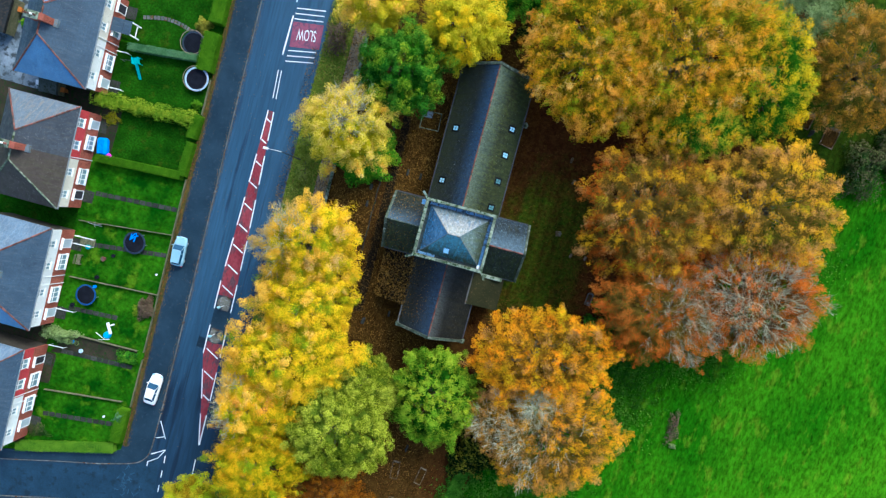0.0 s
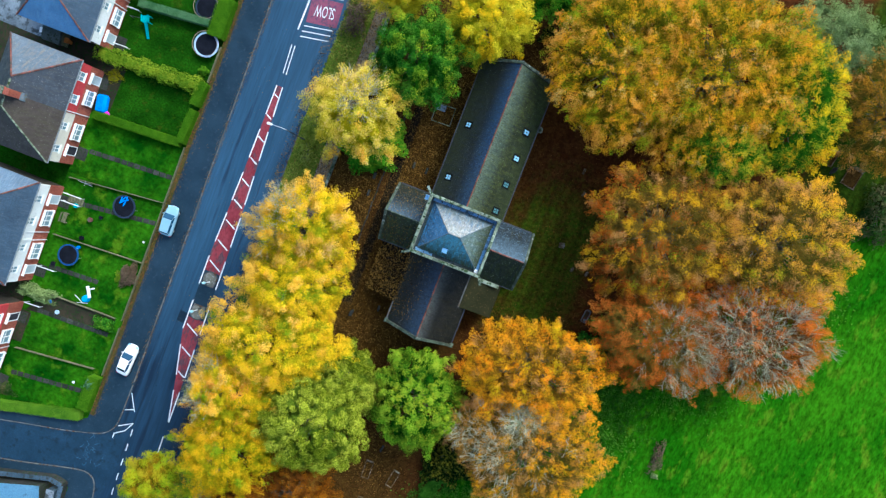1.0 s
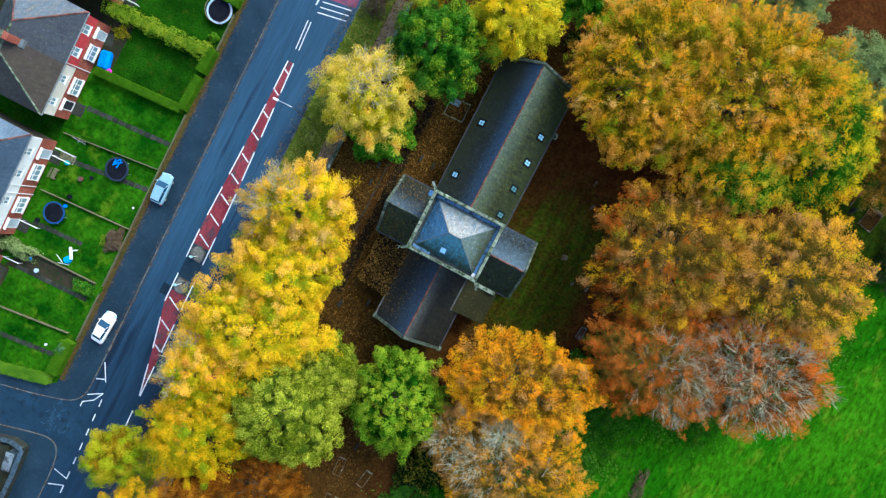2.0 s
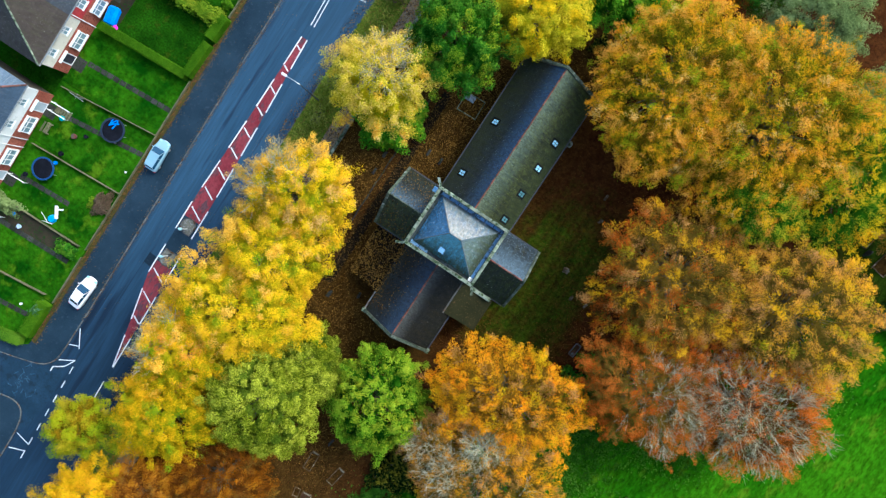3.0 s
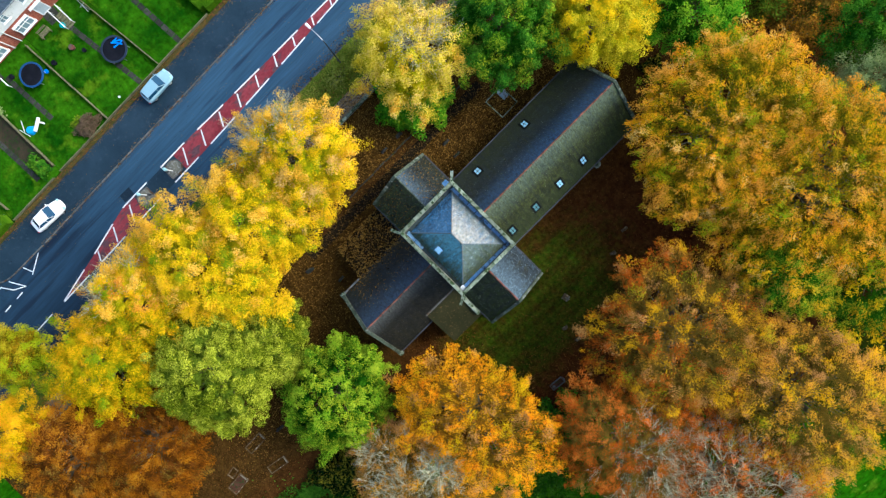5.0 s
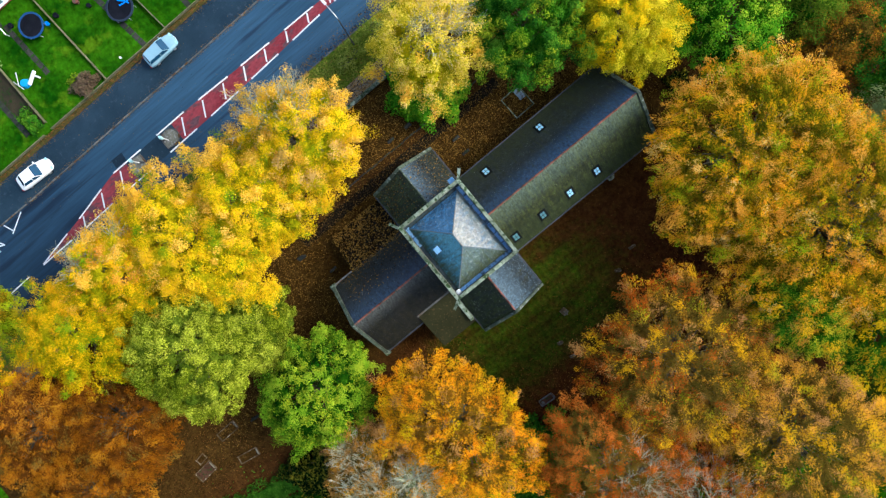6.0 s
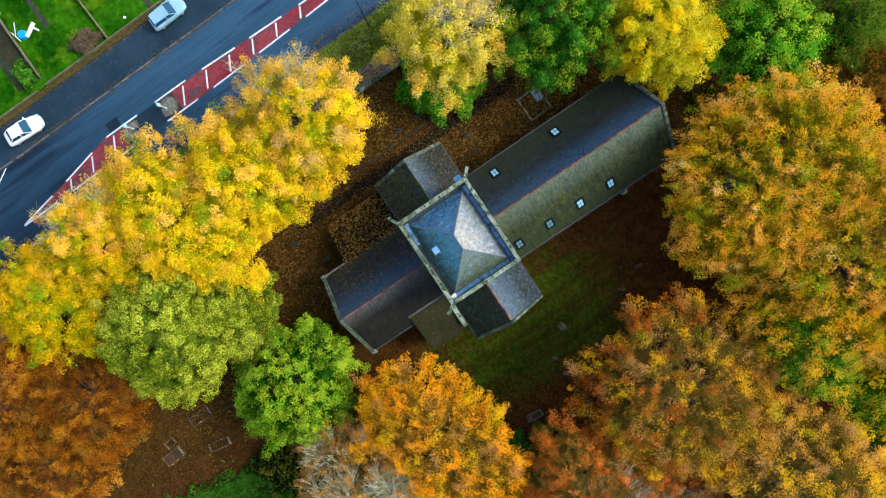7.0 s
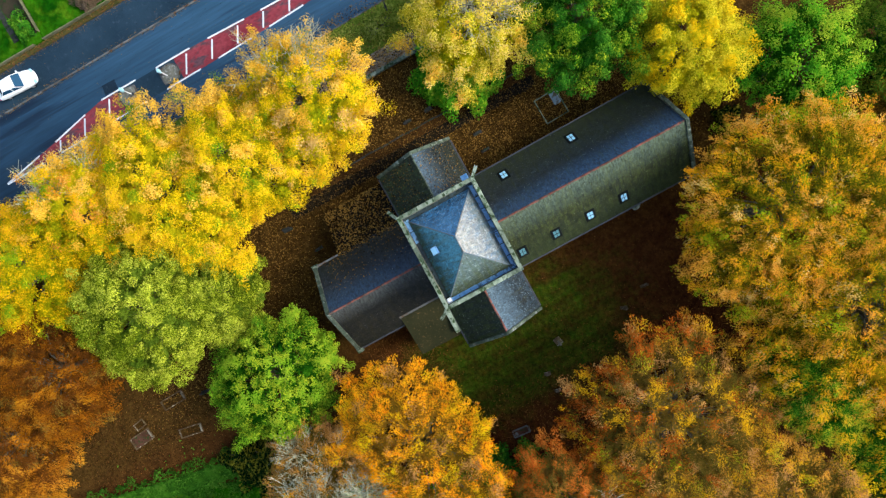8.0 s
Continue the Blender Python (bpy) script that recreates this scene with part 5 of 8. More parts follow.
part("gutter", boxes((-4.62, -4.44, -13.3, -10.95, 3.74, 3.9), bevel=0.02), MAT["kerb"], church, "pale stone gutter")
rng = np.random.default_rng(5)
n = 3600
x = -9.0 + 4.7 * rng.random(n) ** 1.35
c = np.stack([x, -4.0 - 6.9 * rng.random(n) ** 0.8, 1.03 + (x + 9.0) * 3.0 / 4.75 + 0.03 * rng.random(n)], 1)
n2 = 420
x = -4.3 + 3.0 * rng.random(n2) ** 2.2
c2 = np.stack([x, rng.uniform(-12.5, -3.8, n2) , 7.57 + x * 3.6 / 4.35 + 0.015], 1)
n3 = 420
y = -0.3 - 3.5 * rng.random(n3) ** 0.7
c3 = np.stack([rng.uniform(-8.8, -4.5, n3), y, 7.13 + (y + 0.15) * 3.25 / 3.8], 1)
n4 = 420
y = -0.1 + 3.6 * rng.random(n4) ** 0.8
c4 = np.stack([rng.uniform(-8.8, -4.5, n4), y, 7.13 - (y + 0.15) * 3.25 / 3.75], 1)
ob = new("leaves_on_roof", leaf_mesh("leaves_on_roof", np.concatenate([c, c2, c3, c4]), unit(np.array([[-0.3, 0, 1.0]]) + 0.3 * rng.normal(size=(n + n2 + n3 + n4, 3))), 0.075, rng, MAT["leaflitter"]))
tagged(ob, "brown leaves lying on the slate roofs", "leaves", kind="stuff")

# trodden path along the church's west side, with a strip of cobbles and an edging
MAT["mulch"] = surface("trodden_leaf_mulch", (0.045, 0.02, 0.006), (0.075, 0.035, 0.01), (0.03, 0.018, 0.007), 0.5, 3.0, 0.95, 0.3, amount3=0.4, fine=0.35, spec=0.0)
MAT["drain_soil"] = surface("dark_drain_soil", (0.007, 0.006, 0.004), (0.014, 0.011, 0.007), (0.03, 0.018, 0.007), 0.8, 4.0, 0.95, 0.4)
sheet("church_path", [(-12.2, -30), (-11.3, -30), (-11.25, 14), (-12.1, 14)], -0.02, 0.02, MAT["mulch"], "trodden path of brown leaf mulch beside the church", "path")
sheet("drain_strip", [(-11.3, -14), (-10.05, -14), (-10.15, 14), (-11.25, 14)], -0.02, 0.012, MAT["drain_soil"], "dark earth strip set with cobbles", "path")
ed = thing("path_edging", pose(-12.28, 0, 0), "dark sunken stone edging among fallen leaves", "path edging", kind="structure")
me = finish("edging_stone", boxes((-0.08, 0.08, -0.42, 0.42, -0.05, 0.09), bevel=0.02), MAT["dark_path"])
pieced("edging_stone", me, [pose(0.04 * math.sin(i * 1.7) + 0.004 * i, -13.0 + 0.9 * i, 0, 0, 0, 2 * math.sin(i * 2.3)) for i in range(30)], ed)
m, nt, p = graph("drain_cobbles")
own = nt.nodes.new("ShaderNodeNewGeometry").outputs["Random Per Island"]
tone = nt.nodes.new("ShaderNodeValToRGB")
tone.color_ramp.elements.new(0.7)
for el, c in zip(tone.color_ramp.elements, ((0.007, 0.006, 0.004), (0.022, 0.014, 0.007), (0.075, 0.045, 0.016))):
    el.color = (*c, 1)
nt.links.new(own, tone.inputs[0])
nt.links.new(mix(nt, noise_fac(nt, coords(nt), 5.0), tone.outputs[0], mix(nt, 1.0, tone.outputs[0], (0.5, 0.5, 0.5), "MULTIPLY")), p.inputs["Base Color"])
p.inputs["Roughness"].default_value = 0.9
p.inputs["Specular IOR Level"].default_value = 0.1
rng = np.random.default_rng(44)
verts, faces = [], []
for k in range(1500):
    x, y, r = -10.7 + rng.normal(scale=0.3), rng.uniform(-14, 14), rng.uniform(0.04, 0.1)
    a0, squash, h = rng.uniform(0, 6.28), rng.uniform(0.6, 1.0), rng.uniform(0.03, 0.09)
    base = len(verts)
    for z, f in ((0.0, 1.0), (h, 0.62)):
        for q in range(5):
            a = a0 + q * 1.2566
            verts.append((x + f * r * math.cos(a), y + f * r * squash * math.sin(a), z))
    faces.append(tuple(base + 5 + q for q in range(5)))
    faces += [(base + q, base + (q + 1) % 5, base + 5 + (q + 1) % 5, base + 5 + q) for q in range(5)]
me = bpy.data.meshes.new("cobbles")
me.from_pydata(verts, [], faces)
me.materials.append(m)
tagged(new("cobbles", me), "dark cobbles and leaves in a drain strip", "cobbles", kind="stuff")


# ---- houses ----
def lattice(x0, x1, ys, zs, filled):
    """One connected plate across x0 to x1, made of the cells of a grid that are filled."""
    bm = bmesh.new()
    found = {}

    def vert(s, i, k):
        if (s, i, k) not in found:
            found[s, i, k] = bm.verts.new((x1 if s else x0, ys[i], zs[k]))
        return found[s, i, k]

    n, m = len(ys) - 1, len(zs) - 1
    cells = {(i, k) for i in range(n) for k in range(m) if filled(i, k)}
    for i, k in cells:
        for s in (0, 1):
            bm.faces.new([vert(s, i, k), vert(s, i + 1, k), vert(s, i + 1, k + 1), vert(s, i, k + 1)])
        for di, dk, a, b in ((-1, 0, (i, k), (i, k + 1)), (1, 0, (i + 1, k), (i + 1, k + 1)), (0, -1, (i, k), (i + 1, k)), (0, 1, (i, k + 1), (i + 1, k + 1))):
            if (i + di, k + dk) not in cells:
                bm.faces.new([vert(0, *a), vert(0, *b), vert(1, *b), vert(1, *a)])
    return bm


def windowed(parent, x, y0, y1, z0, z1, lights=3, bay=0.0, door=""):
    """A window (or door) in the garden front at x: frame, mullions, sill and panes."""
    f = 0.09
    xo = x + 0.04 + bay
    ys = [y0 - 0.02, y0 + f]
    for i in range(1, lights):
        yy = y0 + (y1 - y0) * i / lights
        ys += [yy - 0.05, yy + 0.05]
    ys += [y1 - f, y1 + 0.02]
    zz = z1 - 0.32 * (z1 - z0)
    zs = [z0, z0 + f] + ([] if door else [zz - 0.03, zz + 0.03]) + [z1 - f, z1 + 0.02]
    bm = lattice(x - 0.12, xo, ys, zs, lambda i, k: i % 2 == 0 or k % 2 == 0)
    w = part("front_door" if door else "window", bm, MAT["white"], parent)
    for i in range(lights):
        a, b = y0 + (y1 - y0) * i / lights + 0.05, y0 + (y1 - y0) * (i + 1) / lights - 0.05
        part("door_panel" if door else "pane", boxes((xo - 0.09, xo - 0.06, max(a, y0 + f), min(b, y1 - f), z0 + f, z1 - f)), MAT[door] if door else MAT["glass"], w)
    if not door:
        part("sill", boxes((x, xo + 0.12, y0 - 0.1, y1 + 0.1, z0 - 0.1, z0), bevel=0.02), MAT["white"], w)
    if bay:
        part("bay_roof", boxes((x, xo + 0.08, y0 - 0.08, y1 + 0.08, z1 + 0.02, z1 + 0.1), bevel=0.03), MAT["white"], w)
    return w


def front(root, x, y0, y1, z0, z1, openings, material, name):
    """A storey of the front wall, 0.28 m thick, with its openings cut through."""
    ys = sorted({y0, y1, *[v for o in openings for v in o[:2]]})
    zs = sorted({z0, z1, *[v for o in openings for v in o[2:4]]})

    def walled(i, k):
        yc, zc = (ys[i] + ys[i + 1]) / 2, (zs[k] + zs[k + 1]) / 2
        return not any(o[0] < yc < o[1] and o[2] < zc < o[3] for o in openings)

    return part(name, lattice(x - 0.28, x, ys, zs, walled), material, root)


MAT["gutter_grey"] = surface("weathered_gutter", (0.22, 0.24, 0.26), (0.32, 0.34, 0.35), (0.14, 0.15, 0.14), 1, 4, 0.6, 0)
MAT["dark_door"] = surface("dark_door", (0.03, 0.03, 0.04), (0.05, 0.05, 0.06), None, 1, 4, 0.4, 0)
MAT["pale_door"] = surface("pale_door", (0.42, 0.5, 0.54), (0.5, 0.58, 0.62), None, 1, 4, 0.4, 0)
MAT["side_wall"] = surface("dark_brown_wall", (0.05, 0.042, 0.034), (0.075, 0.062, 0.05), (0.04, 0.045, 0.025), 0.5, 4.0, 0.9, 0.3)


def house(yc, half, upper, lower, roofs, hips, label, plan, ridge_mat="clay"):
    """A pair of semi-detached houses; the garden front faces +x. upper, lower, roofs: materials of the two halves (south, north)."""
    root = thing("house", pose(-57.9, yc, 0), label, "house", "houses along the street")
    X, D, H, R = 4.88, 5.1, 5.0, 8.55
    # floors and other walls
    part("wall", boxes((-X, -X + 0.28, -half, half, 0, H), (-X + 0.28, X - 0.28, -half, -half + 0.28, 0, H), (-X + 0.28, X - 0.28, half - 0.28, half, 0, H), (-X + 0.28, X - 0.28, -0.14, 0.14, 0, H)), MAT["side_wall"], root)
    part("floor_slab", boxes((-X + 0.3, X - 0.3, -half + 0.3, half - 0.3, 2.55, 2.75)), MAT["wood"], root)
    for side in (0, 1):
        sgn = -1 if side == 0 else 1
        a, b = (-half, 0) if side == 0 else (0, half)
        ups, lows = plan[side]
        ups = [(a + u0, a + u1, z0, z1, n) for u0, u1, z0, z1, n in ups]
        lows = [(a + u0, a + u1, z0, z1, n, k) for u0, u1, z0, z1, n, k in lows]
        front(root, X, a, b, 0, 2.65, lows, MAT[lower[side]], "ground_floor_wall")
        front(root, X, a, b, 2.65, H, ups, MAT[upper[side]], "upper_floor_wall")
        for u in ups:
            windowed(root, X, *u)
        for u0, u1, z0, z1, n, k in lows:
            windowed(root, X, u0, u1, z0, z1, n, 0.22 if k == "bay" else 0.0, k if "door" in k else "")
            if "door" in k:
                part("door_canopy", boxes((X, X + 0.4, u0 - 0.2, u1 + 0.2, z1 + 0.12, z1 + 0.2), bevel=0.03), MAT["white"], root)
                part("doorstep", boxes((X, X + 1.1, u0 - 0.2, u1 + 0.2, -0.05, 0.16), (X + 1.1, X + 1.5, u0 - 0.2, u1 + 0.2, -0.05, 0.08)), MAT["dark_path"], root)
    # hipped roof with its two coverings
    E = half + 0.3
    ry = E - D
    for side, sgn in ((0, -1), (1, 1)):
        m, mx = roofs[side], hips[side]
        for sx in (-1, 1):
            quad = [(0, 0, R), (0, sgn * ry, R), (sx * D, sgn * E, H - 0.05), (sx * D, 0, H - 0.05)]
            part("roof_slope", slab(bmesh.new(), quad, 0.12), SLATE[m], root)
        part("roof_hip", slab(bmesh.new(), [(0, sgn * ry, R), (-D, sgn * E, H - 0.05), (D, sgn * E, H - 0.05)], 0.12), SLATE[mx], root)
        for sx in (-1, 1):
            p, q = Vector((0, sgn * ry, R)), Vector((sx * D, sgn * E, H - 0.03))
            n = 13
            me = finish("hip_tile", tube(bmesh.new(), (0, 0, -(q - p).length / n / 2 * 0.96), (0, 0, (q - p).length / n / 2 * 0.96), 0.11, 0.11, 6), MAT[ridge_mat[side] if isinstance(ridge_mat, tuple) else ridge_mat])
            rot = (q - p).to_track_quat("Z", "Y").to_matrix().to_4x4()
            pieced("hip_tile", me, [Matrix.Translation(p.lerp(q, (i + 0.5) / n)) @ rot for i in range(n)], root)
    me = finish("ridge_tile", tube(bmesh.new(), (0, -0.21, 0), (0, 0.21, 0), 0.12, 0.12, 6), MAT[ridge_mat[0] if isinstance(ridge_mat, tuple) else ridge_mat])
    n = int(2 * ry / 0.45)
    pieced("ridge_tile", me, [pose(0, -ry + 0.45 * (i + 0.5), R) for i in range(n)], root)
    # gutter, downpipes, party line
    part("gutter", boxes((D - 0.02, D + 0.1, -E, E, H - 0.2, H - 0.08), bevel=0.02), MAT["gutter_grey"], root)
    for yy in (0.25, -0.9) if plan[2] > 1 else (0.2,):
        part("downpipe", tube(bmesh.new(), (X + 0.08, yy, 0), (X + 0.08, yy, H - 0.1), 0.055), MAT["white"], root)
    # chimney on the party wall
    ch = part("chimney", boxes((-1.35, 1.2, -0.42, 0.42, R - 1.6, R + 0.95), bevel=0.02), MAT["brick"], root, "brick chimney stack")
    part("chimney_cap", boxes((-1.42, 0.5, -0.5, 0.5, R + 0.95, R + 1.08), bevel=0.03), MAT["stone"], ch)
    for i in range(4):
        part("chimney_pot", tube(bmesh.new(), (-1.1 + 0.42 * i, 0, R + 1.05), (-1.1 + 0.42 * i, 0, R + 1.45), 0.14, 0.11, 10), MAT["clay"] if i != 2 else MAT["white"], ch)
    part("flashing", boxes((1.2, 1.7, -0.5, 0.5, R - 1.25, R - 0.8)), MAT["hip_lead"], ch, "", pose(0, 0, 0))
    return root


W1 = [(1.3, 2.3, 3.4, 4.5, 2), (4.4, 5.4, 3.4, 4.5, 2)]
L_BAY = lambda d, b, k="pale_door": [(d, d + 1.3, 0.15, 2.2, 1, k), (b, b + 2.2, 0.8, 2.2, 3, "bay")]
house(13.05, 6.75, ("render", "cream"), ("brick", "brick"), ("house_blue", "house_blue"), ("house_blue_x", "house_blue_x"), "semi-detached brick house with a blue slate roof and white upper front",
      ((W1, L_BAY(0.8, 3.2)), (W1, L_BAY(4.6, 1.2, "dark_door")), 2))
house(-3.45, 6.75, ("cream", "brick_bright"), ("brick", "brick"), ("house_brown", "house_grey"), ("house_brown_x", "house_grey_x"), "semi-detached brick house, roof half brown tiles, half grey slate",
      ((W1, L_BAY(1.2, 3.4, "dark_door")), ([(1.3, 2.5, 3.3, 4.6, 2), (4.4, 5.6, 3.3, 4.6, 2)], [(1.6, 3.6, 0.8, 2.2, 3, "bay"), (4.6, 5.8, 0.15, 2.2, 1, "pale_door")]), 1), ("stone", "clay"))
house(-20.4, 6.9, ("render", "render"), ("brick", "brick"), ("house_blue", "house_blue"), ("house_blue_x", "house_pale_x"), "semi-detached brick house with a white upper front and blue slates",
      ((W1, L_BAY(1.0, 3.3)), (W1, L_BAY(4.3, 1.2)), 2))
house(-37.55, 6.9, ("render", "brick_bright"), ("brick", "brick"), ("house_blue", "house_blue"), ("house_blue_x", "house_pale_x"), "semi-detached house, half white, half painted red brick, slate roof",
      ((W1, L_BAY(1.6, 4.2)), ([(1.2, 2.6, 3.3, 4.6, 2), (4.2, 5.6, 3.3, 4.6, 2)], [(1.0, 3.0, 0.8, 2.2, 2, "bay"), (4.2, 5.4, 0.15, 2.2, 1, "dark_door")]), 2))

# ---- gardens ----
GARDENS = [(14.6, 30.0), (5.8, 14.2), (-2.3, 5.4), (-11.2, -2.6), (-19.6, -11.3), (-27.9, -19.7), (-36.3, -28.0), (-44.6, -36.4)]
for k, (a, b) in enumerate(GARDENS):
    sheet("lawn", [(-53.3, a), (-39.0, a), (-39.0, b), (-53.3, b)] if k < 7 else [(-53.3, -46.6), (-39.0, -43.1), (-39.0, b), (-53.3, b)], -0.3, 0.06 + 0.002 * k, MAT["lawn" if k > 2 else "mossy_lawn"], "front garden lawn of short green grass", "lawn")
sheet("yard", [(-90, -46), (-53.3, -46), (-53.3, 60), (-90, 60)], -0.3, 0.03, MAT["soil"], "dark earth and slabs round the houses", "yard")
sheet("side_lawn", [(-70, -16.5), (-53.3, -16.5), (-53.3, -8.5), (-70, -8.5)], -0.02, 0.045, MAT["mossy_lawn"], "shaded mossy grass between two houses", "lawn")
sheet("driveway", [(-72, 4.8), (-61.5, 4.6), (-62.4, 9.0), (-72, 10.0)], -0.02, 0.06, MAT["paving"], "pale concrete yard beside the house", "yard")
sheet("driveway", [(-72, 9.9), (-63.2, 9.1), (-63.2, 24.0), (-72, 24.0)], -0.02, 0.055, MAT["paving"], "pale concrete yard behind the house", "yard")
sheet("bare_bed", [(-52.5, -31.6), (-40.2, -29.9), (-40.0, -28.2), (-50.5, -28.4)], 0.0, 0.09, MAT["soil"], "dug dark earth bed without grass", "flower bed")
sheet("bare_bed", [(-53.2, -36.2), (-51.6, -36.2), (-51.6, -31.7), (-53.2, -31.7)], 0.0, 0.092, MAT["soil"], "dug dark earth bed below the house", "flower bed")
sheet("bare_bed", [(-53.2, -2.2), (-50.6, -2.2), (-50.3, 4.9), (-53.2, 4.9)], 0.0, 0.092, MAT["soil"], "paved dark earth strip below the house", "flower bed")
for pts in ([(-51.4, -7.6), (-39.2, -6.9)], [(-51.2, -15.0), (-39.2, -13.6)], [(-51.4, -24.6), (-44.0, -24.2)], [(-51.5, -40.6), (-40.2, -39.3)], [(-50.9, -31.0), (-40.2, -30.6)]):
    (xa, ya), (xb, yb) = pts
    gp = thing("garden_path", pose(0, 0, 0), "dark slab path across a lawn", "path", "garden paths", "structure")
    d = math.dist(*pts)
    me = finish("paving_slab", boxes((-0.42, 0.42, -0.32, 0.32, 0, 0.06), bevel=0.02), MAT["dark_path"])
    n = int(d / 0.88)
    pieced("paving_slab", me, [pose(xa + (xb - xa) * (i + 0.5) / n, ya + (yb - ya) * (i + 0.5) / n, 0.05, 0, 0, math.degrees(math.atan2(yb - ya, xb - xa))) for i in range(n)], gp)


def fence(p, q, h, label, name="fence", board=0.0):
    p, q = Vector((*p, 0)), Vector((*q, 0))
    L = (q - p).length
    r = thing(name, pose(p.x, p.y, 0, 0, 0, math.degrees(math.atan2(q.y - p.y, q.x - p.x))), label, "fence", "garden fences")
    n = max(2, int(L / 1.85) + 1)
    for i in range(n):
        part("post", boxes((L * i / (n - 1) - 0.05, L * i / (n - 1) + 0.05, -0.05, 0.05, 0, h + 0.08), bevel=0.01), MAT["wood"], r)
    for i in range(n - 1):
        x0, x1 = L * i / (n - 1) + 0.05, L * (i + 1) / (n - 1) - 0.05
        part("panel", boxes((x0, x1, -0.02, 0.02, 0.08, h), (x0, x1, -0.05, 0.05, h, h + 0.04)), MAT["wood"], r)
    return r


fence((-52.5, -11.9), (-38.95, -10.5), 0.5, "weathered timber garden fence")
fence((-52.0, -20.1), (-39.0, -19.35), 0.5, "weathered timber garden fence")
fence((-50.5, -28.15), (-40.0, -27.95), 0.5, "weathered timber garden fence")
fence((-51.8, -37.0), (-40.4, -35.7), 0.5, "weathered timber garden fence")
for a, b in ((-10.4, -2.4), (-19.3, -10.6), (-27.8, -19.4), (-36.0, -29.0), (7.0, 12.0)):
    fence((-38.9, a), (-38.85, b), 0.5, "low timber fence along the pavement")
MAT["leafy_strip"] = surface("leaf_covered_strip", (0.04, 0.042, 0.01), (0.068, 0.062, 0.016), (0.12, 0.055, 0.018), 0.6, 3.0, 0.95, 0.4, amount3=0.6, fine=0.4)
part_wall = thing("boundary_wall", pose(0, 0, 0), "low boundary strip of stone and leaves behind the pavement", "wall", kind="structure")
part("wall_body", boxes((-38.8, -38.25, -42, 26, 0, 0.2), bevel=0.04), MAT["leafy_strip"], part_wall)

HG = LEAF["hedge"]
hedge("trimmed green garden hedge", (-52.0, -2.6), (-39.4, -2.0), 1.15, 1.2, HG, 1)
hedge("trimmed green hedge beside the pavement", (-39.4, -2.0), (-39.1, 2.9), 1.1, 1.3, HG, 2)
hedge("tall bushy yellow-green garden hedge", (-54.0, 5.5), (-39.2, 6.0), 1.7, 2.0, LEAF["yellow_hedge"], 3, False, 0.1)
hedge("trimmed green hedge beside the pavement", (-39.2, 3.4), (-39.0, 6.8), 1.3, 1.5, HG, 4)
hedge("trimmed blue-green garden hedge", (-51.0, 13.6), (-41.0, 14.4), 1.0, 1.3, LEAF["grey_hedge"], 5)
hedge("broad trimmed hedge beside the pavement", (-39.7, 12.9), (-39.7, 18.3), 2.3, 1.5, HG, 6)
hedge("trimmed green hedge beside the pavement", (-39.6, 19.6), (-39.5, 40.0), 2.0, 1.5, HG, 7)
hedge("trimmed green hedge at the street corner", (-53.8, -46.0), (-39.6, -42.4), 1.3, 1.1, LEAF["bright_hedge"], 8)
hedge("trimmed green hedge beside the pavement", (-39.6, -41.4), (-39.5, -36.4), 1.6, 1.3, HG, 9)
shrub("shrub", "brown bare twiggy shrub in a lawn corner", -40.1, -21.6, 1.25, 1.75, 1.2, LEAF["brown_shrub"], 3, 5200, 0.07)
shrub("shrub", "fresh green shoots beside a brown shrub", -41.5, -22.3, 0.5, 1.0, 0.6, LEAF["yellow_hedge"], 4, 500, 0.08)
shrub("shrub", "dark green straggling shrub by a fence", -41.0, -29.2, 1.6, 1.0, 1.3, LEAF["green"], 4)
shrub("shrub", "grey-green straggling shrub between houses", -51.5, -28.6, 3.0, 1.1, 1.8, LEAF["grey_green"], 5, 2600)
shrub("shrub", "golden-green rounded shrub on a lawn", -41.6, 19.0, 1.1, 1.1, 1.3, LEAF["gold_shrub"], 6)
shrub("shrub", "small green shrub beside the fence", -40.0, 8.2, 0.7, 0.7, 0.8, LEAF["hedge"], 7, 500)
shrub("shrub", "low olive shrub below the house", -51.5, 3.3, 1.3, 1.0, 0.6, LEAF["olive_gold"], 8, 700, 0.08)
shrub("shrub", "dark green shrub below a bay window", -51.6, -43.2, 1.8, 1.0, 0.7, LEAF["dark_hedge"], 9, 1100, 0.09)
shrub("shrub", "pale green shrub growing in a hedge", -39.8, -37.6, 0.9, 1.0, 1.7, LEAF["grey_hedge"], 12, 600)


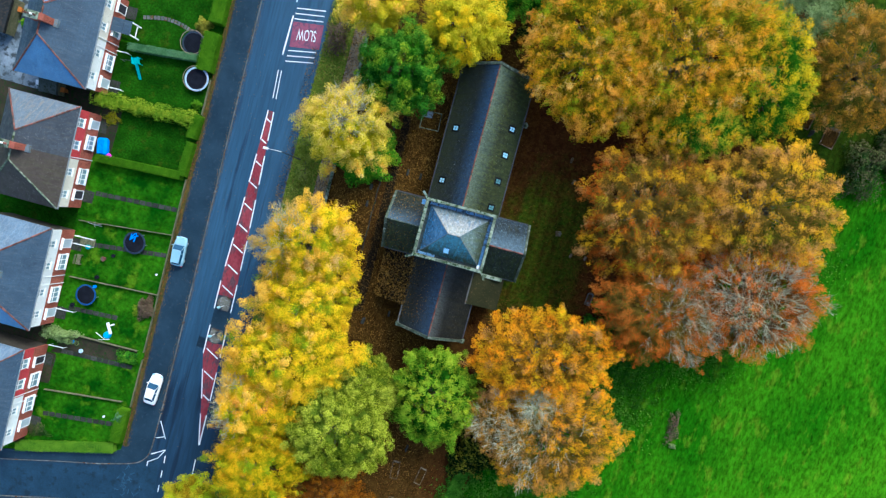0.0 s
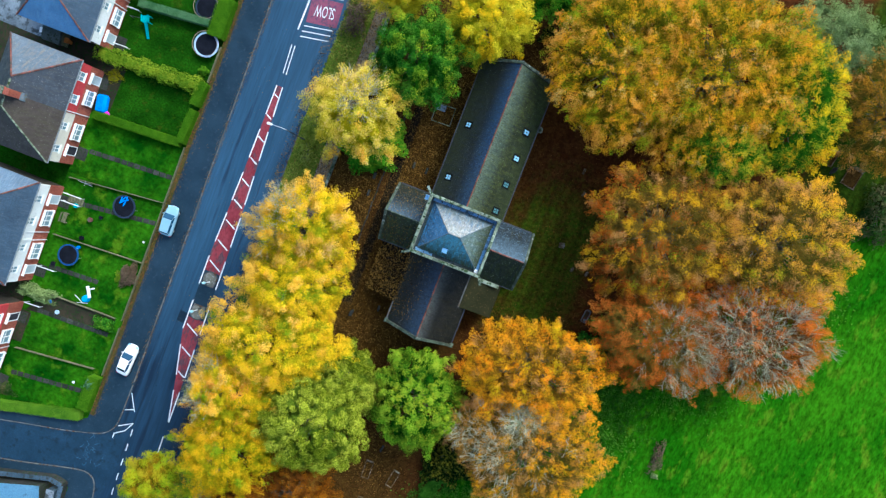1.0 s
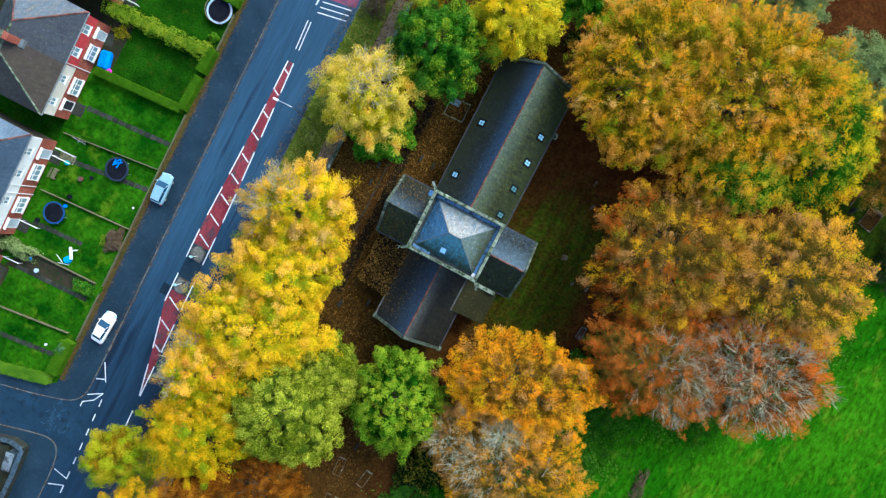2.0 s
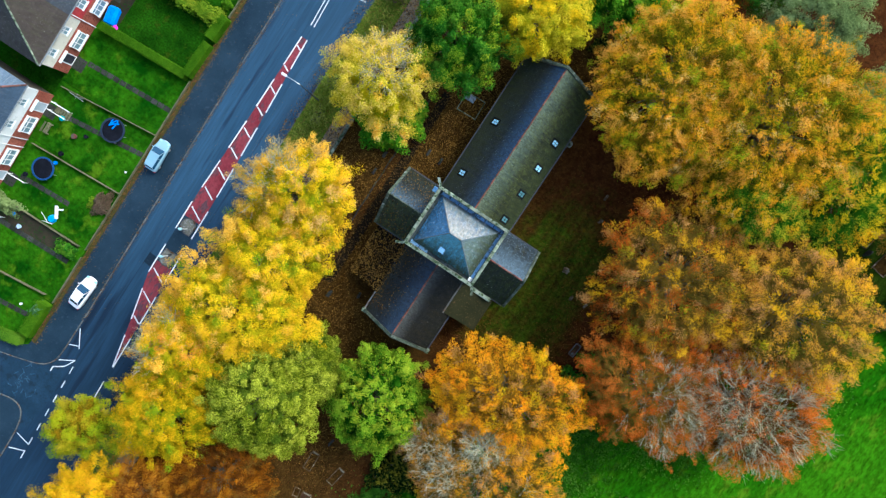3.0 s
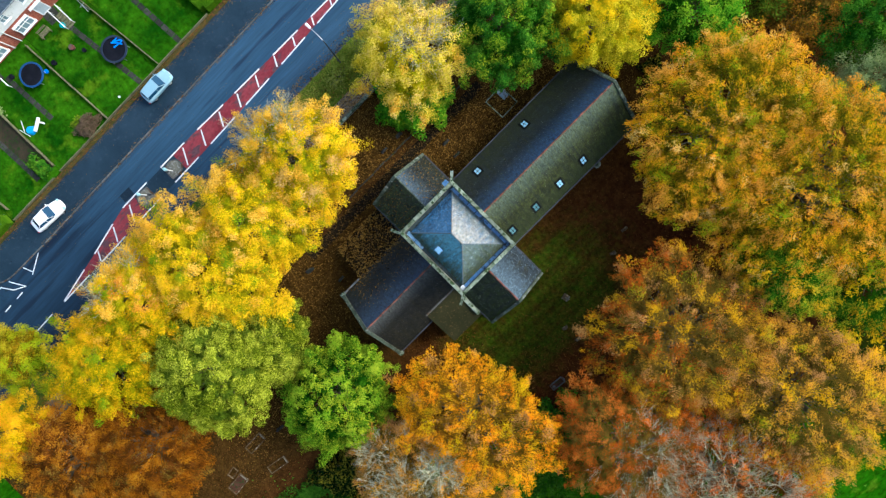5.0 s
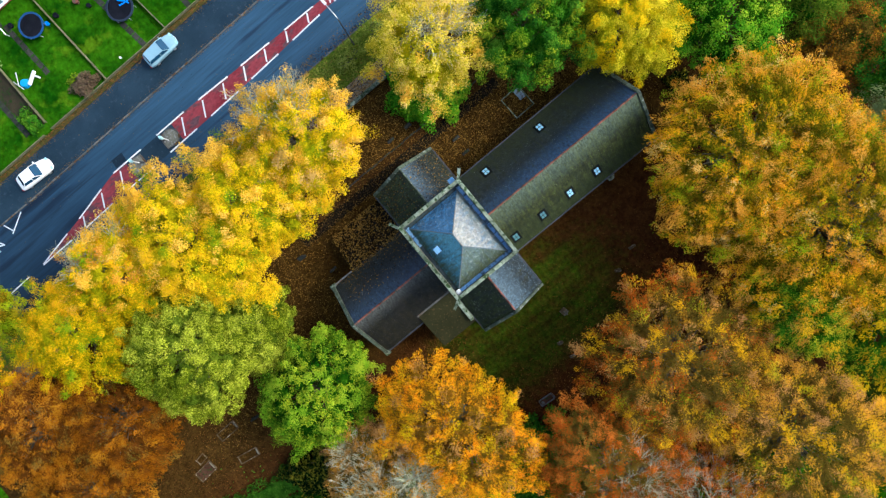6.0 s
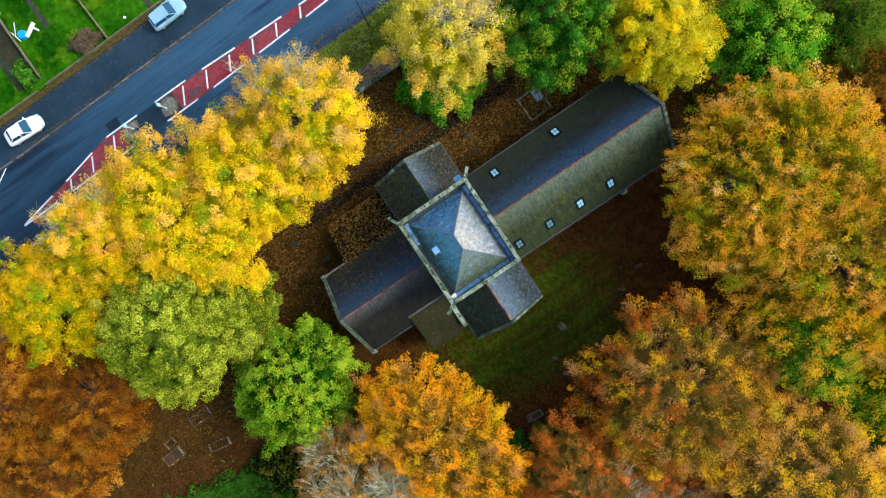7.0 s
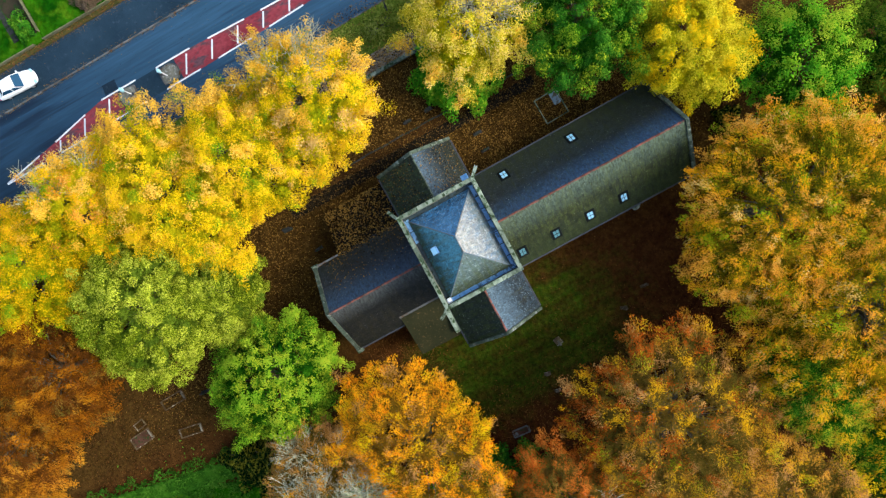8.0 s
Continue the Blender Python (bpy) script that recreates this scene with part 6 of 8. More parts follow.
def trampoline(x, y, r, ring, label, net=False, mat_colour=None):
    t = thing("trampoline", pose(x, y, 0.06), label, "trampoline", "garden trampolines")
    bm = bmesh.new()
    n = 28
    rings = [[bm.verts.new((rr * math.cos(2 * math.pi * i / n), rr * math.sin(2 * math.pi * i / n), z)) for i in range(n)] for rr, z in ((r, 0.7), (r, 0.78), (r * 0.86, 0.79), (r * 0.86, 0.72))]
    for a, b in zip(rings, rings[1:]):
        for i in range(n):
            bm.faces.new((a[i], a[(i + 1) % n], b[(i + 1) % n], b[i]))
    part("spring_cover", bm, ring, t)
    part("jumping_mat", prism(bmesh.new(), [(r * 0.87 * math.cos(2 * math.pi * i / n), r * 0.87 * math.sin(2 * math.pi * i / n)) for i in range(n)], 0.7, 0.725), mat_colour or MAT["black"], t)
    for i in range(6):
        a = i * math.pi / 3
        part("leg", tube(bmesh.new(), (0.95 * r * math.cos(a), 0.95 * r * math.sin(a), 0), (0.95 * r * math.cos(a), 0.95 * r * math.sin(a), 0.72), 0.03), MAT["metal"], t)
        if net:
            part("net_pole", tube(bmesh.new(), (r * math.cos(a), r * math.sin(a), 0.7), (r * math.cos(a), r * math.sin(a), 1.25), 0.025), MAT["dark_metal"], t)
    if net:
        bm = bmesh.new()
        for zz in (1.23,):
            for i in range(n):
                a, b = 2 * math.pi * i / n, 2 * math.pi * (i + 1) / n
                sticks(bm, (r * math.cos(a), r * math.sin(a), zz), (r * math.cos(b), r * math.sin(b), zz), 0.035, 0.035, 5)
        part("net_hoop", bm, MAT["net_rim"], t)
    return t


MAT["net_rim"] = surface("faded_tube", (0.3, 0.2, 0.14), (0.36, 0.26, 0.18), None, 1, 4, 0.6, 0)
MAT["pad_blue"] = surface("blue_pad", (0.012, 0.05, 0.15), (0.018, 0.075, 0.2), None, 1, 4, 0.5, 0.1)
MAT["pad_pale"] = surface("pale_blue_pad", (0.4, 0.55, 0.75), (0.5, 0.62, 0.8), None, 1, 4, 0.5, 0.1)
MAT["pad_dark"] = surface("dark_blue_pad", (0.02, 0.03, 0.05), (0.03, 0.045, 0.07), None, 1, 4, 0.5, 0.1)
MAT["bright_blue"] = surface("bright_blue_sheet", (0.01, 0.2, 0.75), (0.015, 0.26, 0.85), (0.01, 0.12, 0.5), 1.0, 3, 0.4, 0.2, amount3=0.3)
MAT["pink"] = surface("pink_plastic", (0.75, 0.02, 0.5), (0.8, 0.03, 0.55), None, 1, 4, 0.4, 0)
MAT["teal"] = surface("teal_plastic", (0.01, 0.3, 0.32), (0.015, 0.36, 0.38), None, 1, 4, 0.4, 0)
trampoline(-42.2, 16.3, 1.65, MAT["pad_dark"], "round black trampoline with a blue-grey rim", True)
t2 = trampoline(-40.6, 11.6, 1.7, MAT["pad_pale"], "round trampoline with a pale blue pad and a net hoop", True)
trampoline(-43.75, -12.9, 1.6, MAT["pad_dark"], "black trampoline with a blue cloth thrown on it")
trampoline(-48.85, -21.95, 1.5, MAT["pad_blue"], "small blue-padded garden trampoline")
bm = bmesh.new()
for k, (x, y, ang, l) in enumerate(((-0.35, 0.3, 70, 0.9), (0.0, 0.35, 40, 0.8), (0.2, 0.1, 10, 1.0), (-0.2, -0.05, 25, 0.9), (0.1, -0.3, 60, 0.7), (0.45, 0.35, 85, 0.5))):
    r = bmesh.ops.create_cube(bm, size=1.0, matrix=pose(x, y, 0.03 + 0.012 * k, 4, 3, ang) @ Matrix.Diagonal((l, 0.16, 0.04, 1)))
    bmesh.ops.bevel(bm, geom=list({e for v in r["verts"] for e in v.link_edges}), offset=0.015, segments=1, affect="EDGES")
solid("cloth", bm, MAT["bright_blue"], "crumpled bright blue cloth on the trampoline", "cloth", at=pose(-44.0, -12.2, 0.79, 0, 0, 20))

sl = thing("garden_slide", pose(-49.5, 11.9, 0.06, 0, 0, 17) @ Matrix.Diagonal((0.82, 0.92, 0.9, 1)), "teal plastic childrens slide on a lawn", "slide")
part("platform", boxes((-0.55, 0.55, -0.5, 0.5, 0.85, 1.0), (-0.55, -0.47, -0.5, 0.5, 1.0, 1.5), (0.47, 0.55, -0.5, 0.5, 1.0, 1.5), bevel=0.02), MAT["teal"], sl)
part("chute", slab(bmesh.new(), [(-0.25, -0.5, 1.0), (-0.22, -2.6, 0.15), (0.22, -2.6, 0.15), (0.25, -0.5, 1.0)], 0.08), MAT["teal"], sl)
for x in (-0.5, 0.5):
    for y in (-0.45, 0.45):
        part("leg", boxes((x - 0.04, x + 0.04, y - 0.04, y + 0.04, 0, 0.86)), MAT["teal"], sl)
part("swing_beam", tube(bmesh.new(), (-2.6, 0.3, 1.2), (-0.5, 0.0, 1.2), 0.04), MAT["dark_metal"], sl)
part("swing_post", tube(bmesh.new(), (-2.6, 0.3, 0), (-2.6, 0.3, 1.2), 0.04), MAT["dark_metal"], sl)
bt = thing("toy_cover", pose(-51.5, -0.9, 0.06, 0, 0, 10), "bright blue tarpaulin over garden things", "tarpaulin")
part("tarpaulin", boxes((-0.75, 0.75, -1.25, 1.25, 0, 1.1), bevel=0.3), MAT["bright_blue"], bt)
ball = bmesh.new()
bmesh.ops.create_uvsphere(ball, u_segments=14, v_segments=8, radius=0.5, matrix=Matrix.Translation((0, 0, 0.35)) @ Matrix.Diagonal((1.1, 0.9, 0.75, 1)))
solid("toy_car", ball, MAT["pink"], "pink plastic garden toy beside a tarpaulin", "toy", at=pose(-50.7, -2.0, 0.06))
sw = thing("garden_seesaw", pose(-44.3, -26.4, 0.06, 0, 0, 30), "white and blue plastic garden toy set", "toy")
part("seat_rail", boxes((-0.2, 0.2, -0.2, 1.5, 0.3, 0.5), (0.2, 0.9, 0.9, 1.1, 0.3, 0.45), bevel=0.05), MAT["white"], sw)
part("base", tube(bmesh.new(), (-0.7, -0.2, 0), (-0.7, -0.2, 0.45), 0.55, 0.42, 14), MAT["blue_plastic"], sw)
part("frame", tube(tube(bmesh.new(), (-2.0, 0.6, 0.4), (-1.2, -0.6, 0.4), 0.035), (-1.9, -0.5, 0.4), (-0.4, -0.9, 0.4), 0.035), MAT["white"], sw)


def bench(x, y, ang, label):
    b = thing("garden_bench", pose(x, y, 0.06, 0, 0, ang), label, "bench")
    for i in range(4):
        part("slat", boxes((-0.7, 0.7, -0.3 + 0.16 * i, -0.18 + 0.16 * i, 0.42, 0.46)), MAT["wood"], b)
    for i in range(2):
        part("back_slat", boxes((-0.7, 0.7, 0.36, 0.4, 0.6 + 0.18 * i, 0.72 + 0.18 * i)), MAT["wood"], b)
    for xx in (-0.65, 0.65):
        part("leg", boxes((xx - 0.04, xx + 0.04, -0.3, 0.4, 0, 0.42)), MAT["wood"], b)


bench(-51.3, -17.4, 90, "brown timber garden bench by a house")
for x, y, r, h, mt, lab in ((-47.9, -16.4, 0.35, 0.35, "clay", "terracotta planter on a lawn"), (-46.6, -15.6, 0.25, 0.3, "black", "small dark pot on a lawn"), (-48.2, -19.2, 0.3, 0.35, "black", "black plastic tub by a fence"), (-50.4, -15.3, 0.35, 0.4, "teal", "turquoise bucket beside a doorstep"), (-48.2, -20.6, 0.25, 0.3, "bright_blue", "blue bucket beside a trampoline"), (-50.8, -24.0, 0.3, 0.3, "black", "dark pot beside a doorstep"), (-49.5, -29.2, 0.3, 0.3, "bright_blue", "blue toy on bare earth"), (-48.0, -30.2, 0.3, 0.25, "pad_pale", "pale blue bowl on bare earth"), (-42.5, -38.6, 0.18, 0.2, "white", "small white ball on a lawn"), (-39.9, -16.6, 0.14, 0.12, "white", "small white ball on a lawn")):
    bm = bmesh.new()
    tube(bm, (0, 0, 0), (0, 0, h), r * 0.8, r, 14)
    solid("plant_pot", bm, MAT[mt], lab, "pot", at=pose(x, y, 0.07))
# handrails and steps at the doors
for x, y, L in ((-52.3, -15.2, 2.6), (-52.3, -14.1, 2.6), (-52.4, -24.9, 2.4), (-52.6, 7.4, 1.9), (-52.4, -30.3, 2.2), (-52.5, 12.6, 1.6)):
    hr = thing("handrail", pose(x, y, 0.06), "white painted handrail at a doorstep", "handrail", "doorstep handrails")
    part("rail", tube(bmesh.new(), (0, 0, 0.95), (L, 0.06, 0.75), 0.06), MAT["white"], hr)
    for xx in (0.1, L - 0.1):
        part("post", tube(bmesh.new(), (xx, 0, 0), (xx, 0.0, 0.9), 0.03), MAT["white"], hr)
st = thing("garden_steps", pose(-51.6, -14.65, 0.06), "timber steps between white handrails", "steps")
for i in range(6):
    part("tread", boxes((0.32 * i, 0.32 * i + 0.26, -0.45, 0.45, 0, 0.5 - 0.08 * i)), MAT["wood"], st)
gs = thing("porch_shed", pose(-50.9, 15.8, 0.06), "small blue slate-roofed porch with white posts", "porch")
part("roof", slab(bmesh.new(), [(-2.1, -0.95, 2.5), (0.5, -0.95, 2.2), (0.5, 0.95, 2.2), (-2.1, 0.95, 2.5)], 0.1), SLATE["house_blue"], gs)
for y in (-0.85, 0.85):
    part("post", boxes((0.4, 0.55, y - 0.08, y + 0.08, 0, 2.15)), MAT["white"], gs)
part("rail", boxes((0.42, 0.52, -0.77, 0.77, 0.8, 0.9)), MAT["white"], gs)
stp = thing("stepping_path", pose(0, 0, 0), "pale curved stepping-stone path over a lawn", "path", kind="structure")
me = finish("stepping_stone", boxes((-0.2, 0.2, -0.28, 0.28, 0, 0.05), bevel=0.03), MAT["kerb"])
pieced("stepping_stone", me, [pose(-50.3 + 0.5 * i, 18.2 + 0.9 * math.sin(i / 14 * 2.6) - 0.05 * i, 0.07, 0, 0, 20 * math.cos(i / 14 * 2.6)) for i in range(15)], stp)

# clutter in the yards behind and between the houses
def lean_to(x, y, w, d, h, ang, roof, label):
    g = thing("garden_shed", pose(x, y, 0.05, 0, 0, ang), label, "shed", "garden sheds")
    part("wall", boxes((-w / 2, w / 2, -d / 2, d / 2, 0, h), bevel=0.02), MAT["wood"], g)
    part("roof", slab(bmesh.new(), [(-w / 2 - 0.1, -d / 2 - 0.1, h + 0.05), (w / 2 + 0.1, -d / 2 - 0.1, h + 0.05), (w / 2 + 0.1, d / 2 + 0.1, h + 0.4), (-w / 2 - 0.1, d / 2 + 0.1, h + 0.4)], 0.4), roof, g)
    part("door", boxes((-0.4, 0.4, -d / 2 - 0.04, -d / 2 - 0.005, 0.05, min(h - 0.1, 1.9))), MAT["dark_door"], g)
    return g


MAT["felt"] = surface("grey_green_roof_felt", (0.06, 0.075, 0.07), (0.1, 0.12, 0.11), (0.04, 0.05, 0.03), 0.6, 3.0, 0.85, 0.2)
MAT["dark_felt"] = surface("dark_roof_felt", (0.015, 0.017, 0.018), (0.03, 0.032, 0.033), (0.05, 0.04, 0.03), 0.6, 3.0, 0.85, 0.2)
lean_to(-60.3, 5.3, 2.4, 1.6, 1.7, 2, MAT["felt"], "small timber shed with a grey-green felt roof")
lean_to(-69.6, 13.6, 3.4, 5.0, 2.0, -6, MAT["dark_felt"], "old timber shed with a dark felt roof")
def wheelie(x, y, ang, paint, label):
    b = thing("wheelie_bin", pose(x, y, 0.05, 0, 0, ang), label, "bin", "bins between the houses")
    bm = bmesh.new()
    low = [bm.verts.new(p) for p in ((-0.2, -0.22, 0.06), (0.2, -0.22, 0.06), (0.2, 0.22, 0.06), (-0.2, 0.22, 0.06))]
    top = [bm.verts.new(p) for p in ((-0.27, -0.3, 0.95), (0.27, -0.3, 0.95), (0.27, 0.32, 0.95), (-0.27, 0.32, 0.95))]
    bm.faces.new(top), bm.faces.new(low[::-1])
    for i in range(4):
        bm.faces.new((low[i], low[(i + 1) % 4], top[(i + 1) % 4], top[i]))
    part("body", bm, paint, b)
    part("lid", boxes((-0.3, 0.3, -0.33, 0.38, 0.95, 1.04), bevel=0.03), paint, b)
    for sx in (-0.2, 0.2):
        part("wheel", tube(bmesh.new(), (sx - 0.03, 0.26, 0.1), (sx + 0.03, 0.26, 0.1), 0.1, 0.1, 12), MAT["black"], b)
    return b


MAT["orange_plastic"] = surface("orange_brown_plastic", (0.42, 0.13, 0.025), (0.5, 0.17, 0.035), None, 1, 4, 0.5, 0)
wheelie(-58.8, 5.35, 4, MAT["orange_plastic"], "orange-brown wheelie bin between two houses")
wheelie(-62.5, 5.5, 10, MAT["white"], "white storage bin between two houses")
wheelie(-61.8, 5.0, -8, MAT["pad_dark"], "dark wheelie bin between two houses")
wheelie(-67.4, 14.7, 0, MAT["orange_plastic"], "orange-brown bin beside an old shed")
shrub("shrub", "small light green plant beside a shed", -66.9, 13.2, 0.7, 0.7, 0.8, LEAF["bright_green"], 14, 350, 0.1)
# low washing-line frame on a lawn
wl = thing("washing_line", pose(-49.5, -11.75, 0.06, 0, 0, 4), "grey metal washing-line prop on a lawn", "washing line")
part("pole", tube(bmesh.new(), (0, 0, 0), (0, 0, 1.5), 0.035), MAT["metal"], wl)
part("bar", tube(bmesh.new(), (-1.0, 0.1, 1.45), (1.1, -0.1, 1.45), 0.03), MAT["metal"], wl)
part("cross_bar", tube(bmesh.new(), (0.0, -0.35, 1.4), (0.0, 0.35, 1.4), 0.025), MAT["metal"], wl)

# outbuilding across the side street
MAT["slab_grey"] = surface("dark_coping_slab", (0.04, 0.068, 0.095), (0.07, 0.105, 0.14), (0.035, 0.045, 0.045), 0.6, 2.0, 0.8, 0.2, vary=0.2)
MAT["roof_sheet"] = surface("pale_blue_roof_felt", (0.09, 0.2, 0.3), (0.12, 0.25, 0.36), (0.07, 0.14, 0.2), 0.3, 1.5, 0.6, 0.15, amount3=0.25)
sheet("yard", [(-70, -60.2), (-44.6, -53.3), (-40.5, -52.1), (-38.6, -52.4), (-38.3, -56), (-38.2, -75), (-70, -75)], -0.02, 0.07, MAT["soil"], "dark earth inside the corner wall", "yard")
ob_ = thing("garden_building", pose(-41.0, -52.95, 0, 0, 0, 18), "pale blue flat-roofed outbuilding behind a garden wall", "outbuilding")
# wall coloured dark for the shade it stands in
part("wall", boxes((-9, -0.2, -9, -0.2, 0, 2.1)), MAT["dark_path"], ob_)
part("roof", boxes((-9.2, 0, -9.2, 0, 2.1, 2.25), bevel=0.04), MAT["roof_sheet"], ob_)
st_box = thing("storage_box", pose(-39.55, -54.7, 0.07, 0, 0, 8), "pale grey storage box beside an outbuilding", "box")
part("body", boxes((-0.55, 0.55, -1.25, 1.25, 0, 1.3), bevel=0.03), MAT["slab_grey"], st_box)
part("lid", boxes((-0.6, 0.6, -1.3, 1.3, 1.3, 1.4), bevel=0.03), MAT["paving"], st_box)
gw = thing("garden_wall", pose(0, 0, 0), "grey coped garden wall round a street corner", "wall", kind="structure")
run = [(-70, -60.3), (-44.6, -53.3), (-40.5, -52.1), (-38.6, -52.4), (-38.35, -56), (-38.2, -75)]
for a, b in zip(run, run[1:]):
    d = math.dist(a, b)
    ang = math.degrees(math.atan2(b[1] - a[1], b[0] - a[0]))
    part("wall_body", boxes((0, d, -0.2, 0.2, 0, 1.2)), MAT["dark_path"], gw, "", pose(*a, 0, 0, 0, ang))
    n = max(1, int(d / 1.0))
    me = finish("coping", boxes((-d / n / 2 + 0.01, d / n / 2 - 0.01, -0.33, 0.33, 1.2, 1.3), bevel=0.02), MAT["slab_grey"])
    pieced("coping", me, [pose(a[0] + (b[0] - a[0]) * (i + 0.5) / n, a[1] + (b[1] - a[1]) * (i + 0.5) / n, 0, 0, 0, ang) for i in range(n)], gw)


# ---- parked cars ----
def car(x, y, ang, paint, label, length=4.4, hatch=True):
    c = thing("car", pose(x, y, 0.1, 0, 0, ang), label, "car", "parked cars")
    L, W = length, 0.9
    bm = bmesh.new()
    prof = [(-L / 2, 0.3, 0.6, 0.62), (-L / 2 + 0.1, 0.25, 0.8, 0.78), (-L / 2 + 0.5, 0.22, 0.9, 0.95), (-0.4, 0.2, 0.91, 0.95), (0.7, 0.2, 0.9, 0.93), (L / 2 - 0.9, 0.22, 0.88, 0.84), (L / 2 - 0.3, 0.25, 0.76, 0.72), (L / 2 - 0.06, 0.3, 0.58, 0.6), (L / 2, 0.32, 0.4, 0.55)]
    rings = []
    for yy, z0, w, z1 in prof:
        w *= 1.06
        zm = z0 + (z1 - z0) * 0.62
        rings.append([bm.verts.new(p) for p in ((-w * 0.94, yy, z0), (-w, yy, zm), (-w * 0.93, yy, z1), (-w * 0.5, yy, z1 + 0.04), (w * 0.5, yy, z1 + 0.04), (w * 0.93, yy, z1), (w, yy, zm), (w * 0.94, yy, z0))])
    for a, b in zip(rings, rings[1:]):
        for i in range(8):
            bm.faces.new((a[i], a[(i + 1) % 8], b[(i + 1) % 8], b[i]))
    bm.faces.new(rings[0])
    bm.faces.new(list(reversed(rings[-1])))
    for f in bm.faces:
        f.smooth = True
    body = part("body", bm, paint, c)
    body.modifiers.new("rounded", "SUBSURF").render_levels = 2
    # cabin: glass all round under a painted roof
    back = -L / 2 + (0.22 if hatch else 0.5)
    lo = [(-0.72, back), (0.72, back), (0.84, 1.0), (-0.84, 1.0)]
    top = back + (0.32 if hatch else 0.62)
    hi = [(-0.56, top), (0.56, top), (0.63, 0.22), (-0.63, 0.22)]
    bm = bmesh.new()
    a = [bm.verts.new((px, py, 0.93)) for px, py in lo]
    b = [bm.verts.new((px, py, 1.4)) for px, py in hi]
    for i in range(4):
        bm.faces.new((a[i], a[(i + 1) % 4], b[(i + 1) % 4], b[i]))
    bm.faces.new(b)
    bm.faces.new(list(reversed(a)))
    bmesh.ops.bevel(bm, geom=bm.edges[:], offset=0.09, segments=3, affect="EDGES")
    part("cabin_glass", bm, MAT["car_glass"], c, "dark blue windows, reflected sky in their colour")
    bm = bmesh.new()
    prism(bm, [(px * 1.06, py + (0.05 if py > 0 else -0.06)) for px, py in hi], 1.385, 1.45)
    bmesh.ops.bevel(bm, geom=bm.edges[:], offset=0.03, segments=2, affect="EDGES")
    part("roof_panel", bm, paint, c)
    bm = bmesh.new()
    ends = [((lo[i][0] * 0.99, lo[i][1]), (hi[i][0] * 1.02, hi[i][1])) for i in range(4)] + [((s * 0.845, -0.25), (s * 0.62, -0.25)) for s in (-1, 1)]
    for foot, head in ends:
        bm = bmesh.new()
        sticks(bm, (*foot, 0.92), (*head, 1.42), 0.04, 0.035, 5)
        part("pillar", bm, paint, c)
    for s in (-1, 1):
        part("mirror", boxes((s * 0.98 - 0.1, s * 0.98 + 0.1, 0.72, 0.84, 0.9, 1.04), bevel=0.03), paint, c)
        part("headlight", boxes((s * 0.58 - 0.18, s * 0.58 + 0.18, L / 2 - 0.34, L / 2 - 0.08, 0.6, 0.72), bevel=0.03), MAT["roof_glass"], c)
        part("tail_light", boxes((s * 0.66 - 0.12, s * 0.66 + 0.12, -L / 2 - 0.01, -L / 2 + 0.07, 0.5, 0.66), bevel=0.02), MAT["tail"], c)
        for yy in (-L / 2 + 0.85, L / 2 - 0.85):
            w = part("wheel", tube(bmesh.new(), (s * 0.62, yy, 0.31), (s * 0.83, yy, 0.31), 0.31, 0.31, 18), MAT["black"], c)
            part("rim", tube(bmesh.new(), (s * 0.82, yy, 0.31), (s * 0.845, yy, 0.31), 0.2, 0.19, 12), MAT["metal"], w)
    part("number_plate", boxes((-0.26, 0.26, L / 2 - 0.03, L / 2 + 0.01, 0.38, 0.49)), MAT["white"], c)
    return c


MAT["tail"] = surface("red_lamp", (0.4, 0.01, 0.01), (0.5, 0.015, 0.015), None, 1, 4, 0.2, 0)
MAT["car_white"] = surface("white_car_paint", (0.82, 0.83, 0.84), (0.86, 0.87, 0.88), None, 0.5, 3, 0.18, 0, spec=0.7, fine=0.02)
MAT["car_silver"] = surface("silver_car_paint", (0.27, 0.46, 0.56), (0.32, 0.52, 0.62), None, 0.5, 3, 0.2, 0, metal=0.15, spec=0.7, fine=0.02)
car(-36.1, -32.5, -4, MAT["car_white"], "white coupe parked on the footway edge", 4.5, False)
car(-37.2, -12.4, 2, MAT["car_silver"], "silver hatchback parked beside garden hedges", 4.2, True)


# ---- churchyard things ----
def headstone(x, y, ang, w, h, lean, label, mt="wall_stone"):
    r = thing("gravestone", pose(x, y, 0, lean, 0, ang), label, "gravestone", "gravestones")
    prof = [(-w / 2, 0)] + [(-w / 2 * math.cos(a), h * 0.75 + h * 0.25 * math.sin(a)) for a in [i * math.pi / 8 for i in range(9)]] + [(w / 2, 0)]
    bm = bmesh.new()
    a = [bm.verts.new((px, -0.06, pz)) for px, pz in prof]
    b = [bm.verts.new((px, 0.06, pz)) for px, pz in prof]
    bm.faces.new(a)
    bm.faces.new(list(reversed(b)))
    for i in range(len(prof)):
        bm.faces.new((a[i], a[(i + 1) % len(prof)], b[(i + 1) % len(prof)], b[i]))
    part("slab", bm, MAT[mt], r)
    part("plinth", boxes((-w / 2 - 0.1, w / 2 + 0.1, -0.16, 0.16, -0.05, 0.12), bevel=0.02), MAT[mt], r)


